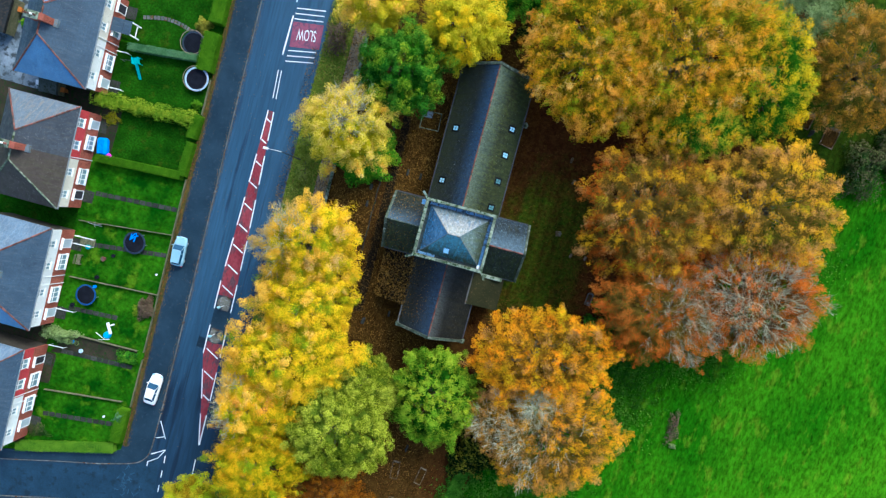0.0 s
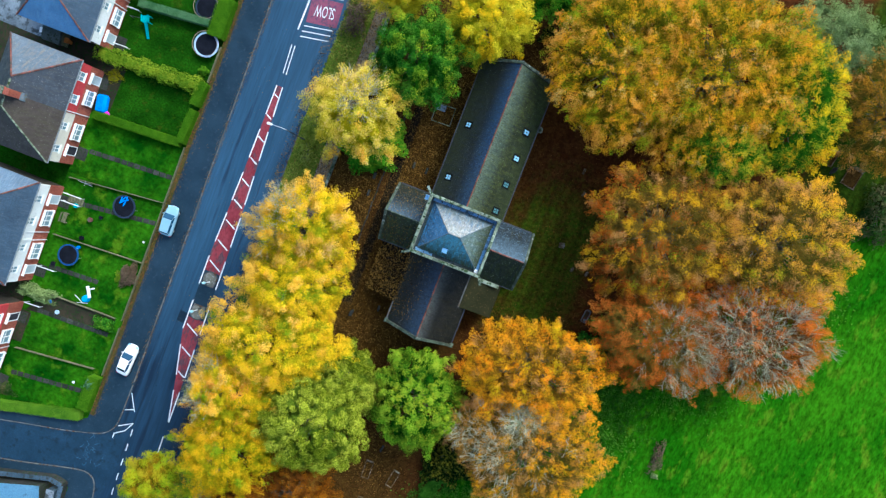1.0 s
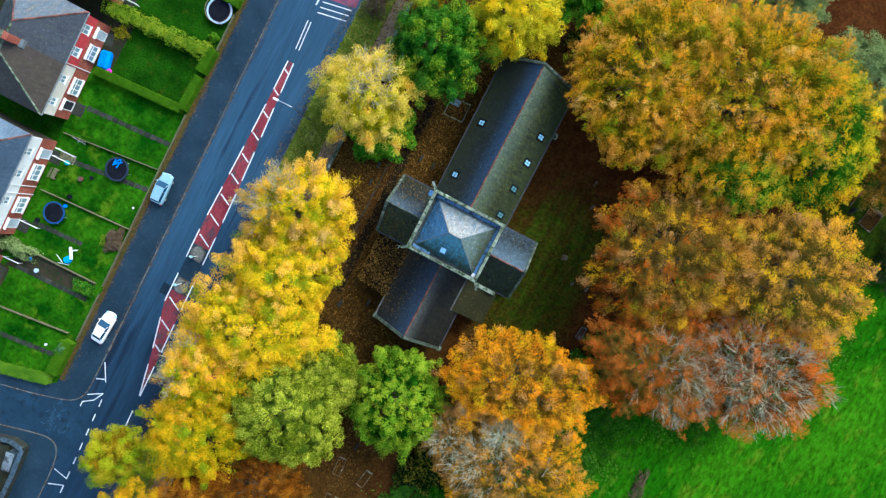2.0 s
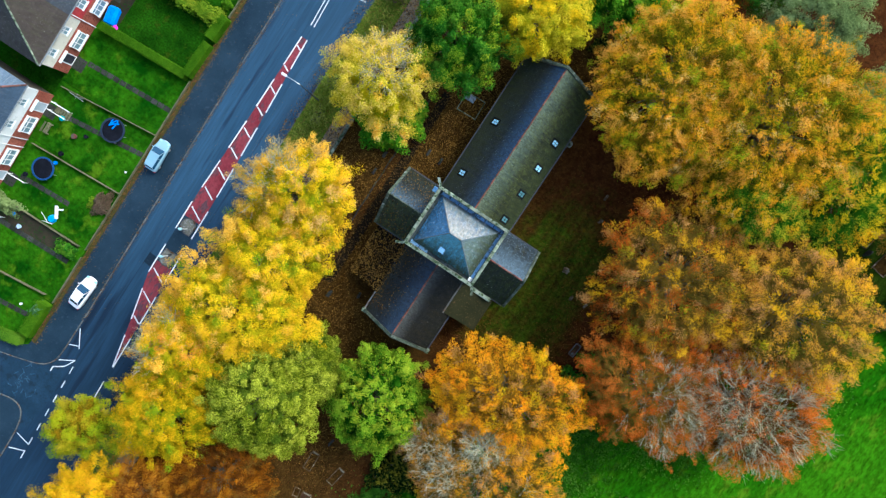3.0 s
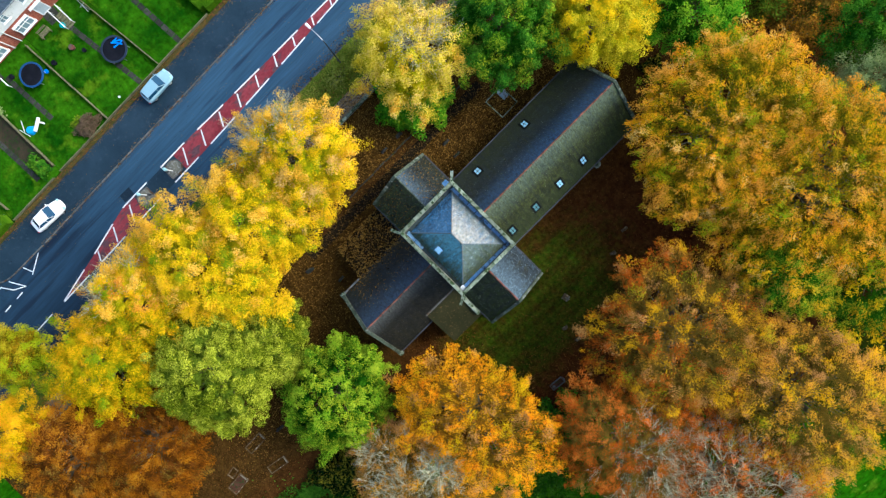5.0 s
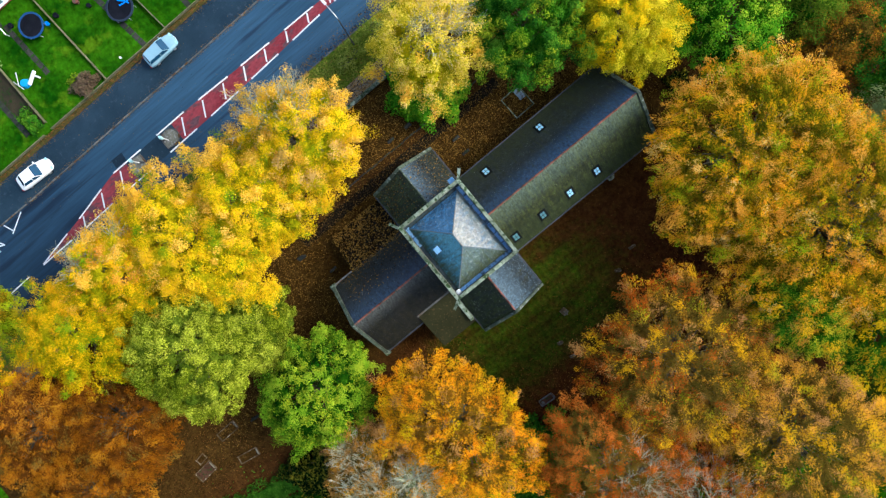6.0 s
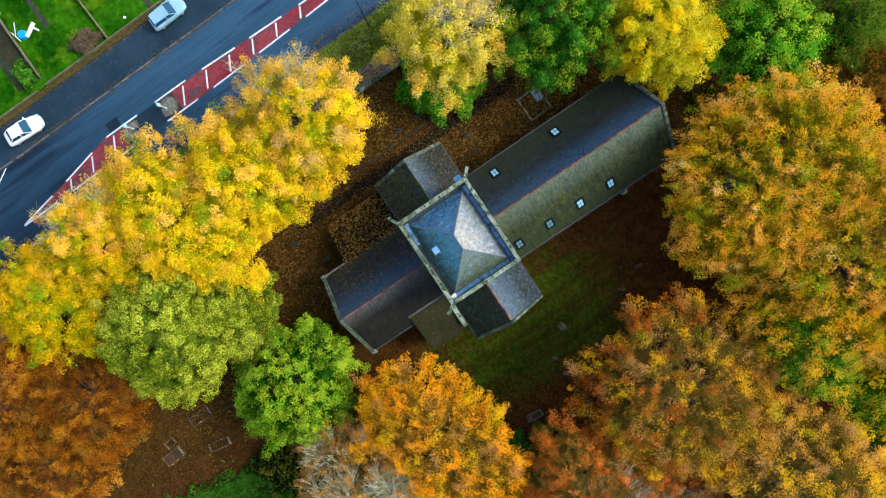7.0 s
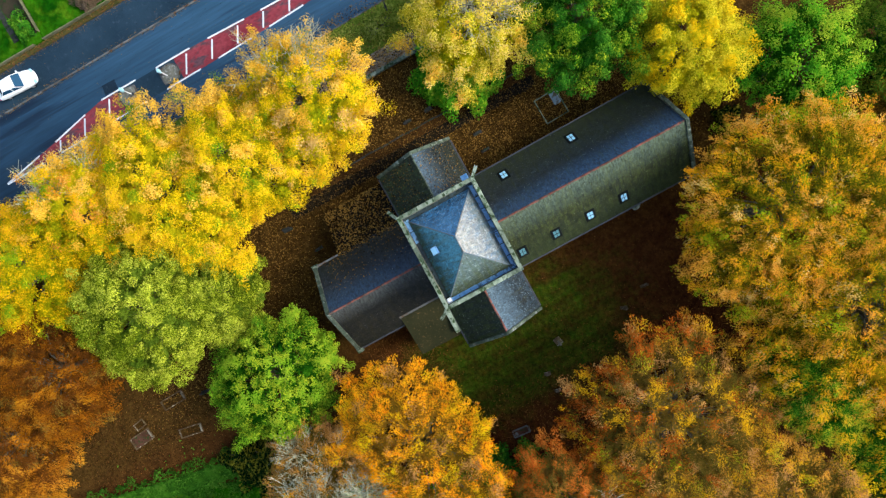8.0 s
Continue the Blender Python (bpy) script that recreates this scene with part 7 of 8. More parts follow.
MAT["ledger"] = surface("blue_grey_slab", (0.2, 0.26, 0.33), (0.3, 0.36, 0.42), (0.1, 0.08, 0.05), 0.8, 3.0, 0.7, 0.2, amount3=0.5)
MAT["grave_kerb"] = surface("weathered_grave_kerb", (0.07, 0.042, 0.018), (0.13, 0.095, 0.055), (0.36, 0.3, 0.22), 0.9, 2.6, 0.9, 0.3, amount3=0.35)
MAT["grave_bed"] = surface("reddish_grave_chippings", (0.06, 0.026, 0.014), (0.1, 0.045, 0.028), (0.035, 0.05, 0.012), 0.9, 3.0, 0.9, 0.3)


def grave(x, y, ang, w, l, label, stone_h=0.8, bed=None, kerb=None):
    r = thing("kerbed_grave", pose(x, y, 0, 0, 0, ang), label, "grave", "kerbed graves")
    for s in ((-w / 2, w / 2, -l / 2, -l / 2 + 0.1), (-w / 2, w / 2, l / 2 - 0.1, l / 2), (-w / 2, -w / 2 + 0.1, -l / 2 + 0.1, l / 2 - 0.1), (w / 2 - 0.1, w / 2, -l / 2 + 0.1, l / 2 - 0.1)):
        part("kerb", boxes((*s, -0.05, 0.14), bevel=0.02), kerb or MAT["grave_kerb"], r)
    part("bed", boxes((-w / 2 + 0.1, w / 2 - 0.1, -l / 2 + 0.1, l / 2 - 0.1, -0.02, 0.005)), bed or MAT["churchyard"], r)
    if stone_h:
        part("headstone", boxes((-w * 0.35, w * 0.35, l / 2 - 0.14, l / 2 + 0.02, 0.2, stone_h), bevel=0.04), MAT["wall_stone"], r)


for k, (x, y, ang, w, h, lean) in enumerate(((16.0, 1.2, 80, 0.5, 0.8, 0), (12.7, 13.9, 85, 0.6, 0.9, -8), (13.7, 11.1, 75, 0.5, 0.9, 5), (18.0, 1.3, 80, 0.45, 0.8, -6),
                                             (-8.75, 6.6, 90, 0.7, 0.8, 0), (-6.9, 6.5, 90, 0.7, 0.7, 4), (-13.2, 3.4, 90, 0.7, 0.8, -5), (-13.2, 0.95, 90, 0.7, 0.8, 3), (-9.5, -15.1, 85, 0.8, 1.0, -10), (-6.3, -13.2, 95, 0.6, 1.2, 8), (-15.6, 5.0, 90, 0.6, 0.8, 4),
                                             (42.5, 25.4, 75, 0.8, 0.9, 0), (1.0, -31.0, 80, 0.7, 0.9, 5))):
    headstone(x, y, ang, w, h, lean, "weathered grey gravestone standing in grass and leaves" if k < 4 else "dark leaning gravestone among fallen leaves", "grave_kerb" if k < 4 else "dark_path")
grave(-7.5, 14.3, 2, 2.7, 2.5, "stone-kerbed grave plot beside the nave", 0, None, MAT["stone"])
part("ledger", boxes((-1.15, 0.1, 0.35, 1.1, 0.02, 0.12), bevel=0.03), MAT["ledger"], bpy.data.objects["kerbed_grave"], "flat blue-grey memorial slab")
grave(3.9, -34.4, -10, 1.0, 2.5, "stone-kerbed grave in leafy grass", 0.3)
grave(0.2, -34.5, 2, 1.1, 2.6, "stone-kerbed grave in leafy grass", 0.3)
grave(2.2, -39.5, 6, 1.3, 2.4, "sunken kerbed grave of dark stone", 0.3, MAT["grave_bed"])
grave(0.8, -39.0, 10, 0.8, 1.2, "small kerbed grave in leafy grass", 0)
grave(45.1, 25.4, -10, 1.9, 2.5, "kerbed grave of reddish stone on grass")
grave(41.6, 26.8, -10, 1.4, 2.0, "dark kerbed grave under a tree")
gb = thing("grave_ornament", pose(20.0, -4.0, 0, 0, 0, -5), "narrow kerbed grave with a pale stone vase", "grave")
for k in (-1, 1):
    part("kerb", boxes((k * 0.34 - 0.06, k * 0.34 + 0.06, -0.85, 0.85, -0.05, 0.16), bevel=0.02), MAT["kerb"], gb)
    part("kerb", boxes((-0.28, 0.28, k * 0.8 - 0.05, k * 0.8 + 0.05, -0.05, 0.16), bevel=0.02), MAT["kerb"], gb)
part("bed", boxes((-0.28, 0.28, -0.75, 0.75, -0.03, 0.05)), MAT["grave_bed"], gb)
part("vase", tube(tube(bmesh.new(), (0.0, -0.5, 0.05), (0.0, -0.5, 0.3), 0.13, 0.17, 12), (0.0, -0.5, 0.29), (0.0, -0.5, 0.33), 0.19, 0.19, 12), MAT["kerb"], gb)
part("headstone", boxes((-0.26, 0.26, 0.86, 0.98, 0.0, 0.45), bevel=0.05), MAT["kerb"], gb)


def stone_cross(x, y, ang, h, lean, label):
    """A thin leaning cross on a stepped foot."""
    r = thing("stone_cross", pose(x, y, 0, lean, 0, ang), label, "gravestone", "gravestones")
    part("shaft", boxes((-0.09, 0.09, -0.06, 0.06, 0.2, h), bevel=0.02), MAT["wall_stone"], r)
    part("arm", boxes((-0.36, 0.36, -0.055, 0.055, h * 0.68, h * 0.68 + 0.15), bevel=0.02), MAT["wall_stone"], r)
    part("foot", boxes((-0.36, 0.36, -0.3, 0.3, -0.05, 0.12), (-0.24, 0.24, -0.2, 0.2, 0.12, 0.24), bevel=0.02), MAT["grave_kerb"], r)


stone_cross(13.5, 3.7, 100, 1.6, 7, "thin pale stone cross standing in the grass")
boulder = bmesh.new()
bmesh.ops.create_icosphere(boulder, subdivisions=2, radius=0.3)
rng = np.random.default_rng(12)
for vert in boulder.verts:
    vert.co = Vector((vert.co.x * 1.1, vert.co.y * 1.5, max(vert.co.z, -0.12) * 0.6)) * float(rng.uniform(0.86, 1.1))
solid("stone", boulder, MAT["stone"], "pale loose stone lying beside the nave wall", "stone", at=pose(5.3, 16.9, 0.06))

# ---- trees ----
YEL = "tall roadside tree in full golden autumn leaf"
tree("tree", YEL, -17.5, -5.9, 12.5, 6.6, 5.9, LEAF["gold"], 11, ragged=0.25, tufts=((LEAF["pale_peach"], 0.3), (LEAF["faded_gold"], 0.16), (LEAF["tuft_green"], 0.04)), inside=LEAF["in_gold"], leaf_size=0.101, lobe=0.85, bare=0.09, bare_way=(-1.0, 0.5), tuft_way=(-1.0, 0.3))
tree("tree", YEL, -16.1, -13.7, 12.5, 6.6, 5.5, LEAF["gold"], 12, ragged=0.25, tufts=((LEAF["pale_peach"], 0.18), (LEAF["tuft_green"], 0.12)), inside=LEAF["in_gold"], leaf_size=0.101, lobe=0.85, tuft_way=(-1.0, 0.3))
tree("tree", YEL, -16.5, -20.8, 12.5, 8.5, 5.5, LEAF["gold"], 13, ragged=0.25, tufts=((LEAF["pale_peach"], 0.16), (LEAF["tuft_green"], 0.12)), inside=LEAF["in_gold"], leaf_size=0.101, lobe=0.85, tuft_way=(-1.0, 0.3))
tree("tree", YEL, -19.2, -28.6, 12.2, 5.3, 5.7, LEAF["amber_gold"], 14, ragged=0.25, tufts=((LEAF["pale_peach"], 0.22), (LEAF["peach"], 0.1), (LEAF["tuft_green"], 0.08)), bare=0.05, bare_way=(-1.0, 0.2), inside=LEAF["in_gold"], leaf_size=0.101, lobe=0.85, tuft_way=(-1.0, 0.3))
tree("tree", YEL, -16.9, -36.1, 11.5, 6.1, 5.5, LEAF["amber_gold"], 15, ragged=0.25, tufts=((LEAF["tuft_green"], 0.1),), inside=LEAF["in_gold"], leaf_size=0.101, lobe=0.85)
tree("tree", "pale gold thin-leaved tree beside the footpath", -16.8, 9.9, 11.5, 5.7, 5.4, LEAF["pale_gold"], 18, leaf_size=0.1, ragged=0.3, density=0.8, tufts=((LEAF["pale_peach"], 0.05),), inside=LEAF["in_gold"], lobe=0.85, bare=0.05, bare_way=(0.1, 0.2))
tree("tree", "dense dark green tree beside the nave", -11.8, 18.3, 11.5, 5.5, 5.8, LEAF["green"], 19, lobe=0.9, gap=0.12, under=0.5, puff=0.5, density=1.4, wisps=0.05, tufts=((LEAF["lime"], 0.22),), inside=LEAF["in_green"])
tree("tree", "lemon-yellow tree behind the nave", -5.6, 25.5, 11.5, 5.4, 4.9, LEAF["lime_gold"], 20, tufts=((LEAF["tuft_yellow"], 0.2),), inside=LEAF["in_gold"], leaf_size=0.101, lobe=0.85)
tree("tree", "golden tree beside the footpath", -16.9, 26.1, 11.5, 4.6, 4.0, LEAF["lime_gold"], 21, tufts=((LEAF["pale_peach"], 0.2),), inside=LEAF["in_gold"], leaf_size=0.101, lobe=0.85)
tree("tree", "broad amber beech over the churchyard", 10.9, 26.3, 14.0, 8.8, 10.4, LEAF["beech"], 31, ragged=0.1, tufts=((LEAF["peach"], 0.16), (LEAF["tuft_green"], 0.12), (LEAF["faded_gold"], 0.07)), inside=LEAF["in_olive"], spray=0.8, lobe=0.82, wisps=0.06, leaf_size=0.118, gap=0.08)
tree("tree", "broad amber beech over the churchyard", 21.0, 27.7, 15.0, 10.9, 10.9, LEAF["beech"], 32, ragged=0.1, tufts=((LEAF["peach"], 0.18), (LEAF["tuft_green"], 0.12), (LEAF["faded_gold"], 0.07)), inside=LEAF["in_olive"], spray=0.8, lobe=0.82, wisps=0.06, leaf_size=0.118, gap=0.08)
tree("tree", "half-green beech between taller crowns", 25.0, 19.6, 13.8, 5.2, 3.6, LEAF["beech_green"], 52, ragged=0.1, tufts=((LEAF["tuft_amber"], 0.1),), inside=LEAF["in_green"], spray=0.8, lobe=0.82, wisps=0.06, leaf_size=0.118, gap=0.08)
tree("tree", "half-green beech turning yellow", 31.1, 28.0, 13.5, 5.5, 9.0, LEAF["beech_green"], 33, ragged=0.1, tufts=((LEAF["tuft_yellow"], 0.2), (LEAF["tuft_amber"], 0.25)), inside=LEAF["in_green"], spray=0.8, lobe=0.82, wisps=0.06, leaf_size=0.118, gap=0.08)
# red_dark on the west side: its shade put into the leaf colour
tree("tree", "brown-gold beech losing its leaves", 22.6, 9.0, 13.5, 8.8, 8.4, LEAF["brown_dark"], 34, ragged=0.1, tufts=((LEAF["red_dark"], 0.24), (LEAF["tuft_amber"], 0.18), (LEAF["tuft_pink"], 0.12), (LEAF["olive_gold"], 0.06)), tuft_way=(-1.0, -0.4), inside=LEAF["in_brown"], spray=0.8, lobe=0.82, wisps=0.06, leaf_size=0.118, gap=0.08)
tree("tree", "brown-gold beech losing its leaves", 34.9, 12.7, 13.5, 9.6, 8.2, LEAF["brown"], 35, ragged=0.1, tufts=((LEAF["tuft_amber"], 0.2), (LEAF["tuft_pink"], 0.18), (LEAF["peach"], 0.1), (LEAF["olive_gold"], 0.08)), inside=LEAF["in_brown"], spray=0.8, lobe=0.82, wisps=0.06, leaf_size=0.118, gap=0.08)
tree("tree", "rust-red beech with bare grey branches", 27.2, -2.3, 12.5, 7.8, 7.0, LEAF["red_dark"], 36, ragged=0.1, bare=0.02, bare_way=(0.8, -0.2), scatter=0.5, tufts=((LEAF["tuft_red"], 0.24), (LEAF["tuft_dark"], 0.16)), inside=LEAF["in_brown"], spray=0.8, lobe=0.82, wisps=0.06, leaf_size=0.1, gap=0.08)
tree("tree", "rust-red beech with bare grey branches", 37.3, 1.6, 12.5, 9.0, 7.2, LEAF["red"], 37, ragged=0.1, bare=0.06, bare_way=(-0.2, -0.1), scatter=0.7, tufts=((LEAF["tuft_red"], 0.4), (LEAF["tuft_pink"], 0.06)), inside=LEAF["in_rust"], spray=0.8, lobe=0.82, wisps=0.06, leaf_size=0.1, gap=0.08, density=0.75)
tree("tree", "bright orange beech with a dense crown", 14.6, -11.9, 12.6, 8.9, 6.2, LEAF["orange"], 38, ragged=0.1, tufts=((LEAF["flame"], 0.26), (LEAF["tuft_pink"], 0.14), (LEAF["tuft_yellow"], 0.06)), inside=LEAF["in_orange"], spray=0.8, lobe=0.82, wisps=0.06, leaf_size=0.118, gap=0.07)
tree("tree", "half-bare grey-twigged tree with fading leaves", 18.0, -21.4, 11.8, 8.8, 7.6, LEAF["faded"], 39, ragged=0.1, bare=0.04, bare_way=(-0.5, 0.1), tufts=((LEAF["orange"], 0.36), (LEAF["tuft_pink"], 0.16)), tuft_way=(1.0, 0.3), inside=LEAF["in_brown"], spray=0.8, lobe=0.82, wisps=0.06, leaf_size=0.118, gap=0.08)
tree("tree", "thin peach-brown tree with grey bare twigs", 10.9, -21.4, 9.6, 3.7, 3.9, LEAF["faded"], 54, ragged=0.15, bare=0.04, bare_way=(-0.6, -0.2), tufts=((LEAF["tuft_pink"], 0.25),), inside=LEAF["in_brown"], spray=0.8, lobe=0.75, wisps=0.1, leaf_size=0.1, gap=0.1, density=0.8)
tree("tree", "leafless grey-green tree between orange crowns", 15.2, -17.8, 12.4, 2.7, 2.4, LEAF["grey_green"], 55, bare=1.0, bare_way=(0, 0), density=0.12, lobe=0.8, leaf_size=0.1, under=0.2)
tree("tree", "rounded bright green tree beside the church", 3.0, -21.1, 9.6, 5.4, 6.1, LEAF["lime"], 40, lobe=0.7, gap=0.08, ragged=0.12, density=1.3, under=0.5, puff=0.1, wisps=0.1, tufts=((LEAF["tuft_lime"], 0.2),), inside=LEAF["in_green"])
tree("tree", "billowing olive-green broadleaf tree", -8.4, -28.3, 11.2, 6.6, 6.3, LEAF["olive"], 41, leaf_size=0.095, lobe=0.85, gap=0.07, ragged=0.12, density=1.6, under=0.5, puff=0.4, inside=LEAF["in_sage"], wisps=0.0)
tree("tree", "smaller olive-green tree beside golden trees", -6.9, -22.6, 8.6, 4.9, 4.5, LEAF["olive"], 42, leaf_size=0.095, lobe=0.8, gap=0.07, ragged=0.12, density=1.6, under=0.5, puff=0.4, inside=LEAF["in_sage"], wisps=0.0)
tree("tree", "amber-brown tree at the field's corner", 43.0, 32.2, 11.5, 7.2, 7.5, LEAF["brown_dark"], 45, tufts=((LEAF["tuft_pink"], 0.14),), inside=LEAF["in_brown"], spray=0.8, lobe=0.82, wisps=0.06, leaf_size=0.118, gap=0.08, density=0.75)
tree("tree", "yellow-green tree overhanging the pavement", -25.0, -43.6, 10.0, 3.4, 3.6, LEAF["olive_gold"], 16, ragged=0.3, leaf_size=0.101, density=1.4, tufts=((LEAF["tuft_green"], 0.3),), inside=LEAF["in_olive"])
tree("tree", "yellow-green tree beside the street", -20.0, -50.4, 10.5, 4.2, 4.8, LEAF["amber_gold"], 17, ragged=0.3, leaf_size=0.101, lobe=0.85)
shrub("shrub", "green ivy shrub round a tree foot", -15.0, 5.6, 3.4, 2.4, 3.6, LEAF["bright_green"], 21, 4200, 0.16)
shrub("shrub", "green ivy shrub round a tree foot", -12.6, 8.6, 2.2, 2.6, 4.2, LEAF["bright_green"], 22, 3200, 0.16)
tree("tree", "dark russet tree beside the graves", -3.6, -47.2, 9.4, 6.6, 6.2, LEAF["russet_sunlit"], 51, ragged=0.1, tufts=((LEAF["tuft_rust"], 0.12), (LEAF["tuft_dark"], 0.16)), inside=LEAF["in_rust"], spray=0.8, lobe=0.82, wisps=0.06, leaf_size=0.118, gap=0.08)
tree("tree", "dark russet tree beside the graves", -7.6, -40.0, 10.0, 6.8, 7.2, LEAF["russet"], 43, ragged=0.1, tufts=((LEAF["tuft_rust"], 0.12), (LEAF["tuft_dark"], 0.16)), inside=LEAF["in_rust"], spray=0.8, lobe=0.82, wisps=0.06, leaf_size=0.118, gap=0.08)
tree("tree", "dark russet tree beside the street", -12.6, -47.0, 9.6, 7.0, 6.6, LEAF["russet_sunlit"], 44, ragged=0.1, tufts=((LEAF["tuft_rust"], 0.1), (LEAF["tuft_dark"], 0.16)), inside=LEAF["in_rust"], spray=0.8, lobe=0.82, wisps=0.06, leaf_size=0.118, gap=0.08)
tree("tree", "grey-green leafy tree behind the beeches", 33.6, 37.6, 9.5, 5.6, 5.0, LEAF["grey_green"], 46, density=0.75)
tree("tree", "light green tree behind the church", 0.0, 33.2, 10.8, 5.1, 5.1, LEAF["bright_green"], 47, tufts=((LEAF["tuft_lime"], 0.16),), inside=LEAF["in_green"], density=0.75)
tree("tree", "dull green tree behind the church", 2.6, 41.6, 9.0, 4.6, 4.4, LEAF["in_sage"], 48, inside=LEAF["in_green"], density=0.75)
tree("tree", "brown-leaved tree at the wood edge", 9.2, 41.0, 9.0, 4.0, 3.8, LEAF["brown_dark"], 53, inside=LEAF["in_brown"], density=0.75)
tree("tree", "grey-green tree beyond the beeches", 20.0, 40.5, 11.0, 5.6, 4.3, LEAF["grey_green"], 49, density=0.75)
tree("tree", "dark green tree in the wood edge", 12.5, 43.5, 10.0, 5.1, 4.7, LEAF["green"], 50, inside=LEAF["in_green"], density=0.75)

# ---- undergrowth, hedges of the churchyard, fallen leaves ----
shrub("shrub", "dark evergreen bush flecked with yellow leaves", 10.6, -27.4, 3.6, 3.4, 3.6, LEAF["dark"], 61, 5200, 0.17)
shrub("shrub", "dark evergreen bush flecked with yellow leaves", 14.0, -28.2, 3.0, 2.6, 3.0, LEAF["dark"], 62, 3600, 0.17)
shrub("shrub", "dark evergreen bush flecked with yellow leaves", 8.9, -30.2, 2.2, 2.4, 2.6, LEAF["dark"], 66, 2600, 0.17)
shrub("shrub", "dark green nettle patch at the hedge", 22.4, -8.2, 2.4, 2.8, 1.6, LEAF["green"], 67, 2600, 0.15)
shrub("shrub", "grey-green bramble below a bare tree", 15.6, -26.6, 2.4, 2.2, 2.2, LEAF["grey_green"], 63, 2200, 0.14)
hedge("strip of long rough grass along the field", (6.6, -48.0), (10.0, -29.5), 3.2, 0.5, LEAF["grass_tuft"], 69, False, 0.12)
for k, (p, q, w, h) in enumerate((((10.5, -31.5), (17.5, -19.5), 2.2, 1.2), ((18.5, -18.0), (25.5, -7.0), 2.6, 1.3), ((26.0, -6.5), (35.0, 4.5), 2.0, 1.2))):
    hedge("rough green hedge along the field's edge", p, q, w, h, LEAF["dark" if k == 0 else "green"], 70 + k, False, 0.13)
shrub("shrub", "dark green nettle patch at the hedge", 24.0, -4.6, 2.0, 2.6, 1.2, LEAF["green"], 64, 1500, 0.14)
shrub("shrub", "small green bush beside a grave", 21.8, -4.4, 1.2, 1.2, 1.2, LEAF["green"], 65, 700, 0.13)
for k, (x, y, rx, ry) in enumerate(((50.0, 22.0, 3.0, 4.5), (53.5, 25.5, 3.4, 4.0), (56.5, 30.0, 3.4, 4.0), (52.5, 31.5, 3.2, 3.2), (57.0, 23.5, 3.0, 3.0))):
    shrub("shrub", "dark tangled hedge bush at the field", x, y, rx, ry, 2.6, LEAF["dark_hedge"], 80 + k, 2600, 0.16)
shrub("shrub", "thin straggling bush on the verge", -23.2, 6.6, 1.6, 3.0, 2.0, LEAF["thin_green"], 90, 1100, 0.11)
shrub("shrub", "thin straggling bush on the verge", -22.8, 3.0, 1.4, 2.4, 1.4, LEAF["thin_green"], 91, 900, 0.11)
shrub("shrub", "thin brown bush on the verge", -22.9, 21.8, 1.7, 2.6, 2.2, LEAF["brown_shrub"], 92, 1500, 0.11)
shrub("shrub", "thin brown bush on the verge", -22.8, 26.0, 1.7, 2.6, 2.4, LEAF["pale_gold"], 93, 1300, 0.11)
for k, (x, y, rx, ry, h) in enumerate(((2.2, 28.6, 1.6, 1.4, 1.0), (5.4, 35.6, 2.6, 2.2, 2.6), (14.0, 37.5, 3.0, 2.6, 2.6), (6.0, 44.5, 3.0, 3.0, 2.5))):
    shrub("shrub", "dark green undergrowth below the trees", x, y, rx, ry, h, LEAF["dark"], 100 + k, 2200, 0.16)
shrub("shrub", "low brown nettle patch in the meadow", 35.8, -18.0, 0.9, 2.6, 0.4, LEAF["brown_shrub"], 110, 700, 0.1)
shrub("shrub", "pale thistle tuft in the meadow", 36.4, -20.6, 0.5, 0.4, 0.4, LEAF["grey_green"], 111, 200, 0.1)

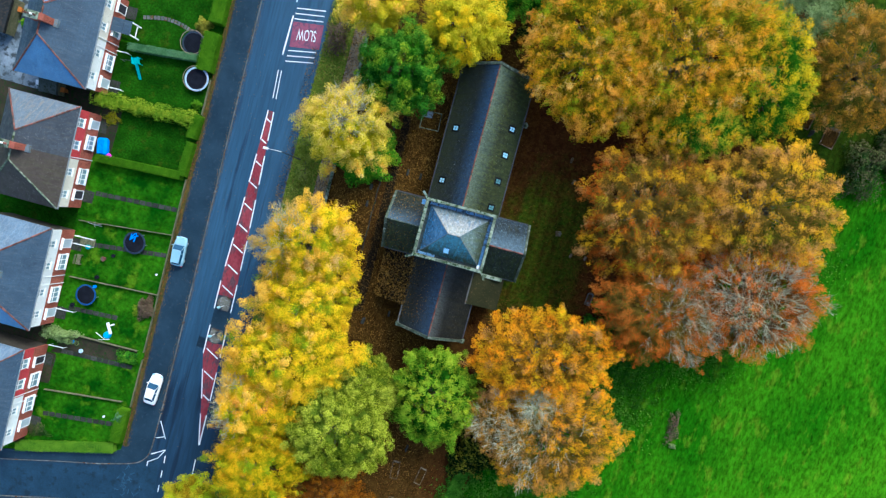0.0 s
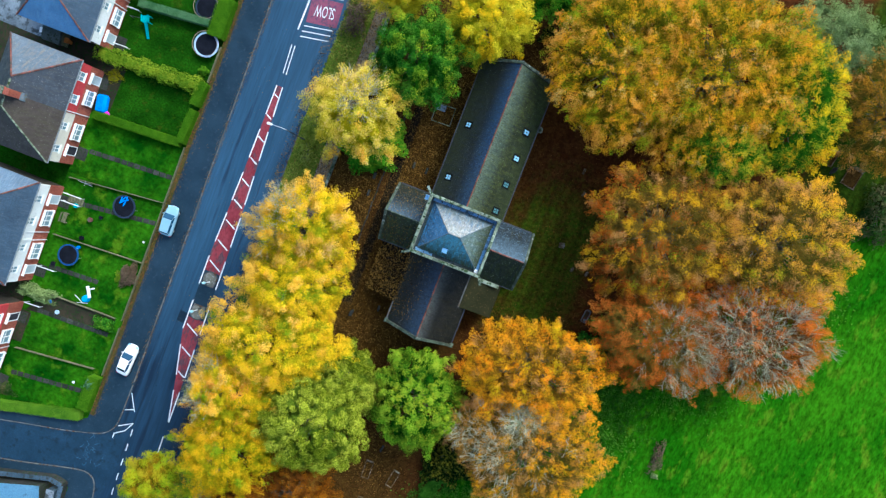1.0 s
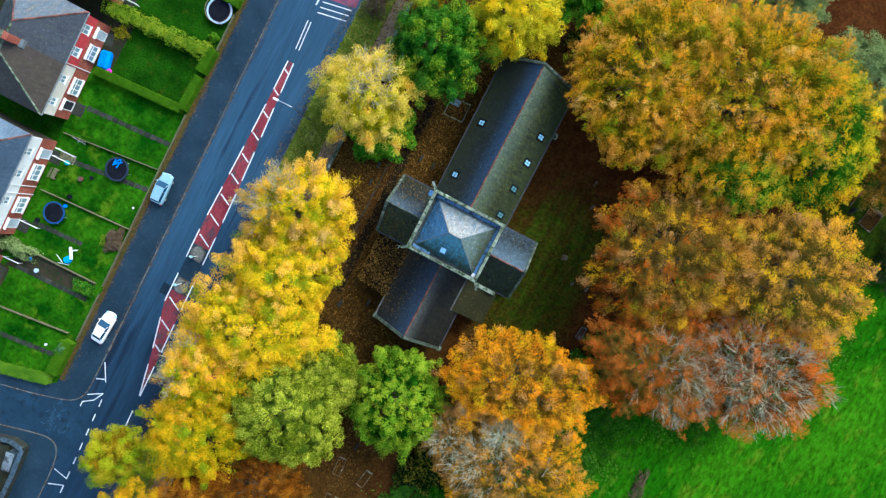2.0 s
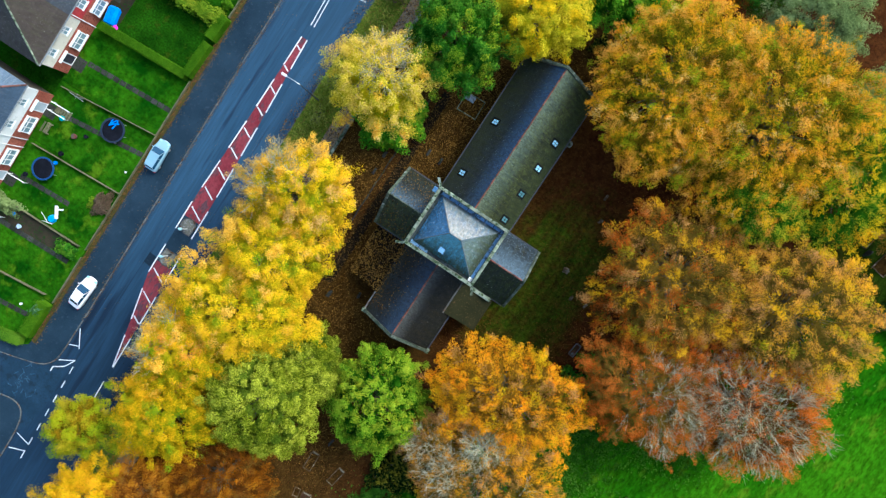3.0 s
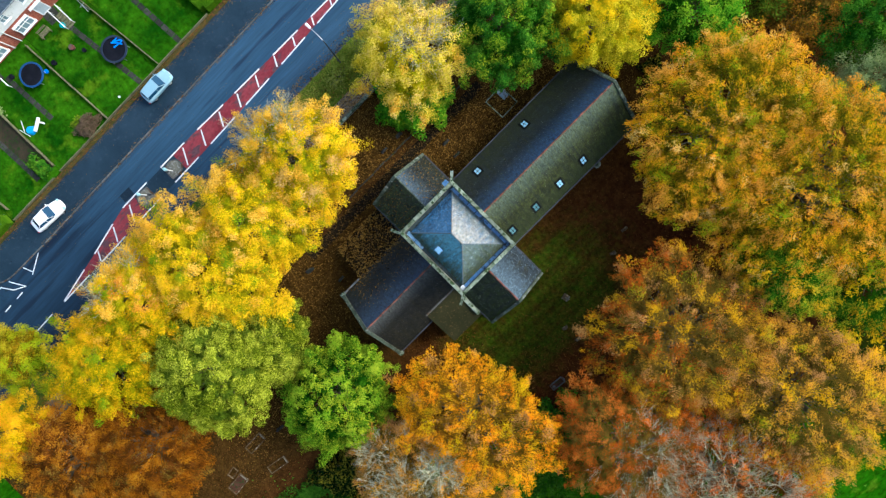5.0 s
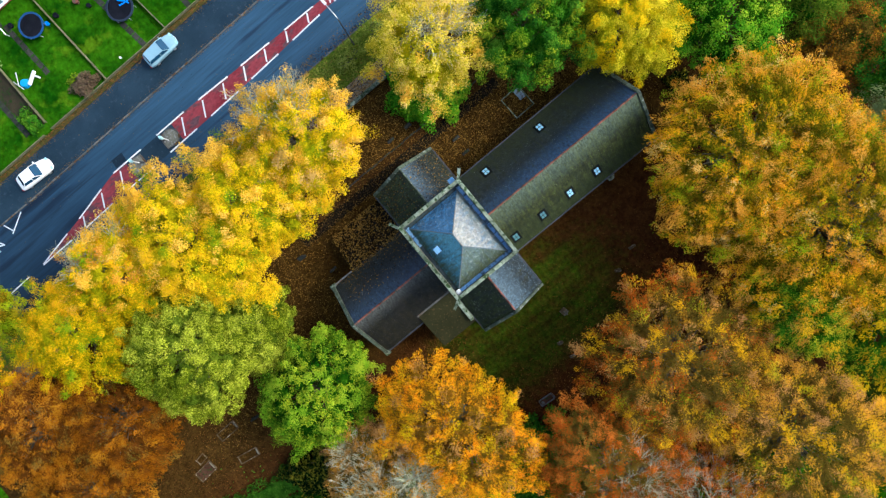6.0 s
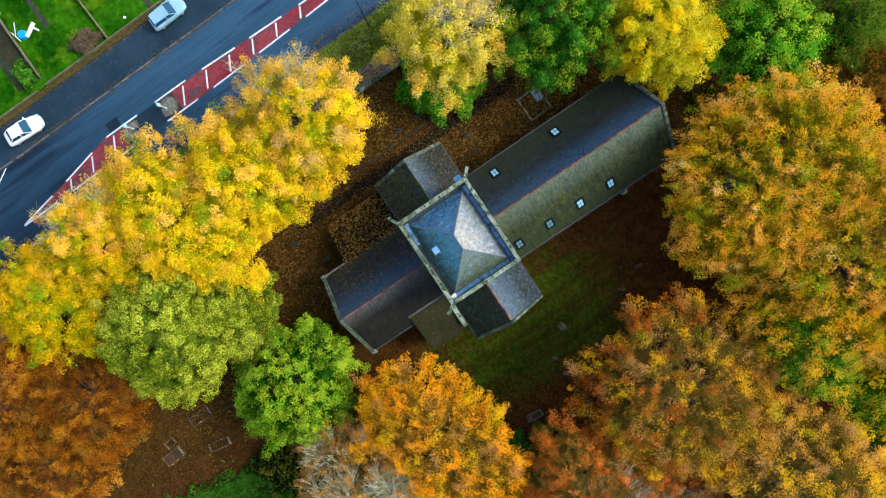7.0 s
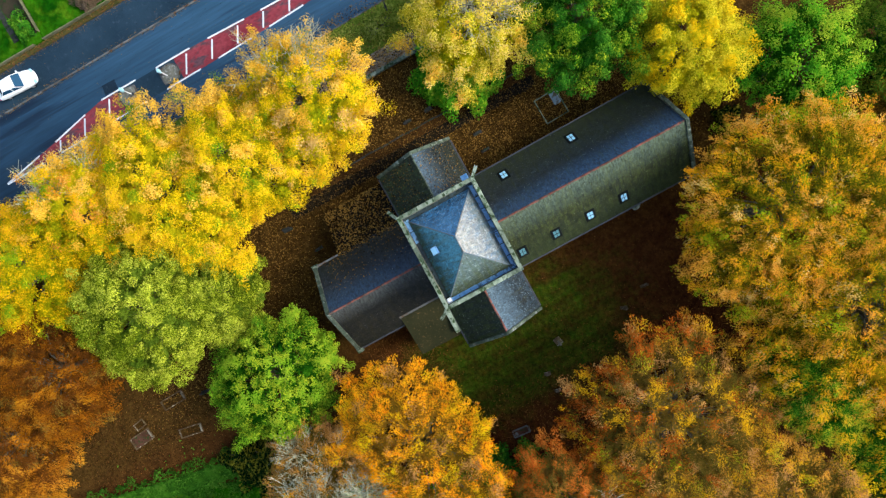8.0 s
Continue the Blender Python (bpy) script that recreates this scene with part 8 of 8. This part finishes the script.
litter("fallen_leaves", "brown autumn leaves covering the churchyard", [(-18.6, -9.2, -16, 12, 4.0), (-9.2, -4.8, 3.8, 22, 1.6), (-18.6, -2, 12, 30, 1.6), (-18, 0, -34, -14, 2.6), (-14, 2, -36, -27, 0.9), (-4, 14, 22, 42, 1.6)], 64000, 1, 0.06, spread=1.3)
litter("fallen_leaves", "golden and brown leaves on the path and verge", [(-21.0, -19.2, -45, 30, 4.5), (-25.0, -21.1, -45, 30, 1.0), (-26.2, -25.1, -45, 20, 1.0)], 15000, 2, 0.065, 0.055)
litter("fallen_leaves", "damp brown leaves along the footway", [(-38.9, -38.0, -42, 27, 5.0), (-38.2, -37.6, -42, 27, 0.8), (-38.0, -35.3, -42, 27, 0.14), (-35.0, -34.6, -36, 27, 0.9)], 9000, 3, 0.04, 0.105)
litter("fallen_leaves", "damp brown leaves in the gutter", [(-34.5, -34.25, -36, 27, 2.2), (-34.3, -31.0, -40, 20, 0.3), (-28.0, -25.2, -38, 10, 0.6)], 3000, 4, 0.038, 0.004)

MAT["damp_leaves"] = foliage("damp_red_brown_leaves", [(0.016, 0.005, 0.002), (0.05, 0.016, 0.005), (0.1, 0.036, 0.011), (0.19, 0.08, 0.022)], 0.3, 1.0, glow=0.05)
litter("fallen_leaves", "damp red-brown leaves on the churchyard lawn", [(16.0, 24, -7, 22, 1.6), (5, 17, -6, 22, 0.22), (4, 12, -14, -7, 0.8), (-2, 8, -46, -30, 0.7)], 14000, 10, 0.055, material=MAT["damp_leaves"], spread=0.8)

# long rough grass in the shade of the beeches, at the field's edge
litter("rough_grass", "long rough grass along the churchyard's edge", [(9, 17, -45, -32, 1.0), (16, 24, -33, -20, 1.0), (23, 31, -20, -8, 1.2), (31, 40, -10, 2, 1.2), (39, 49, 2, 14, 0.8)], 26000, 7, 0.13, 0.0, LEAF["grass_tuft"], 1.8, "grass", 0.7, 0.15)
litter("verge_grass_tufts", "shaggy yellow-green grass on the verge", [(-24.8, -21.3, -6, 30, 1.0)], 9000, 8, 0.1, 0.05, LEAF["thin_green"], 0.1, "grass", 0.7, 0.15)
litter("fallen_leaves", "brown leaves lying along the garden boundary", [(-38.82, -38.45, -42, 26, 1.0)], 1600, 9, 0.05, 0.2)
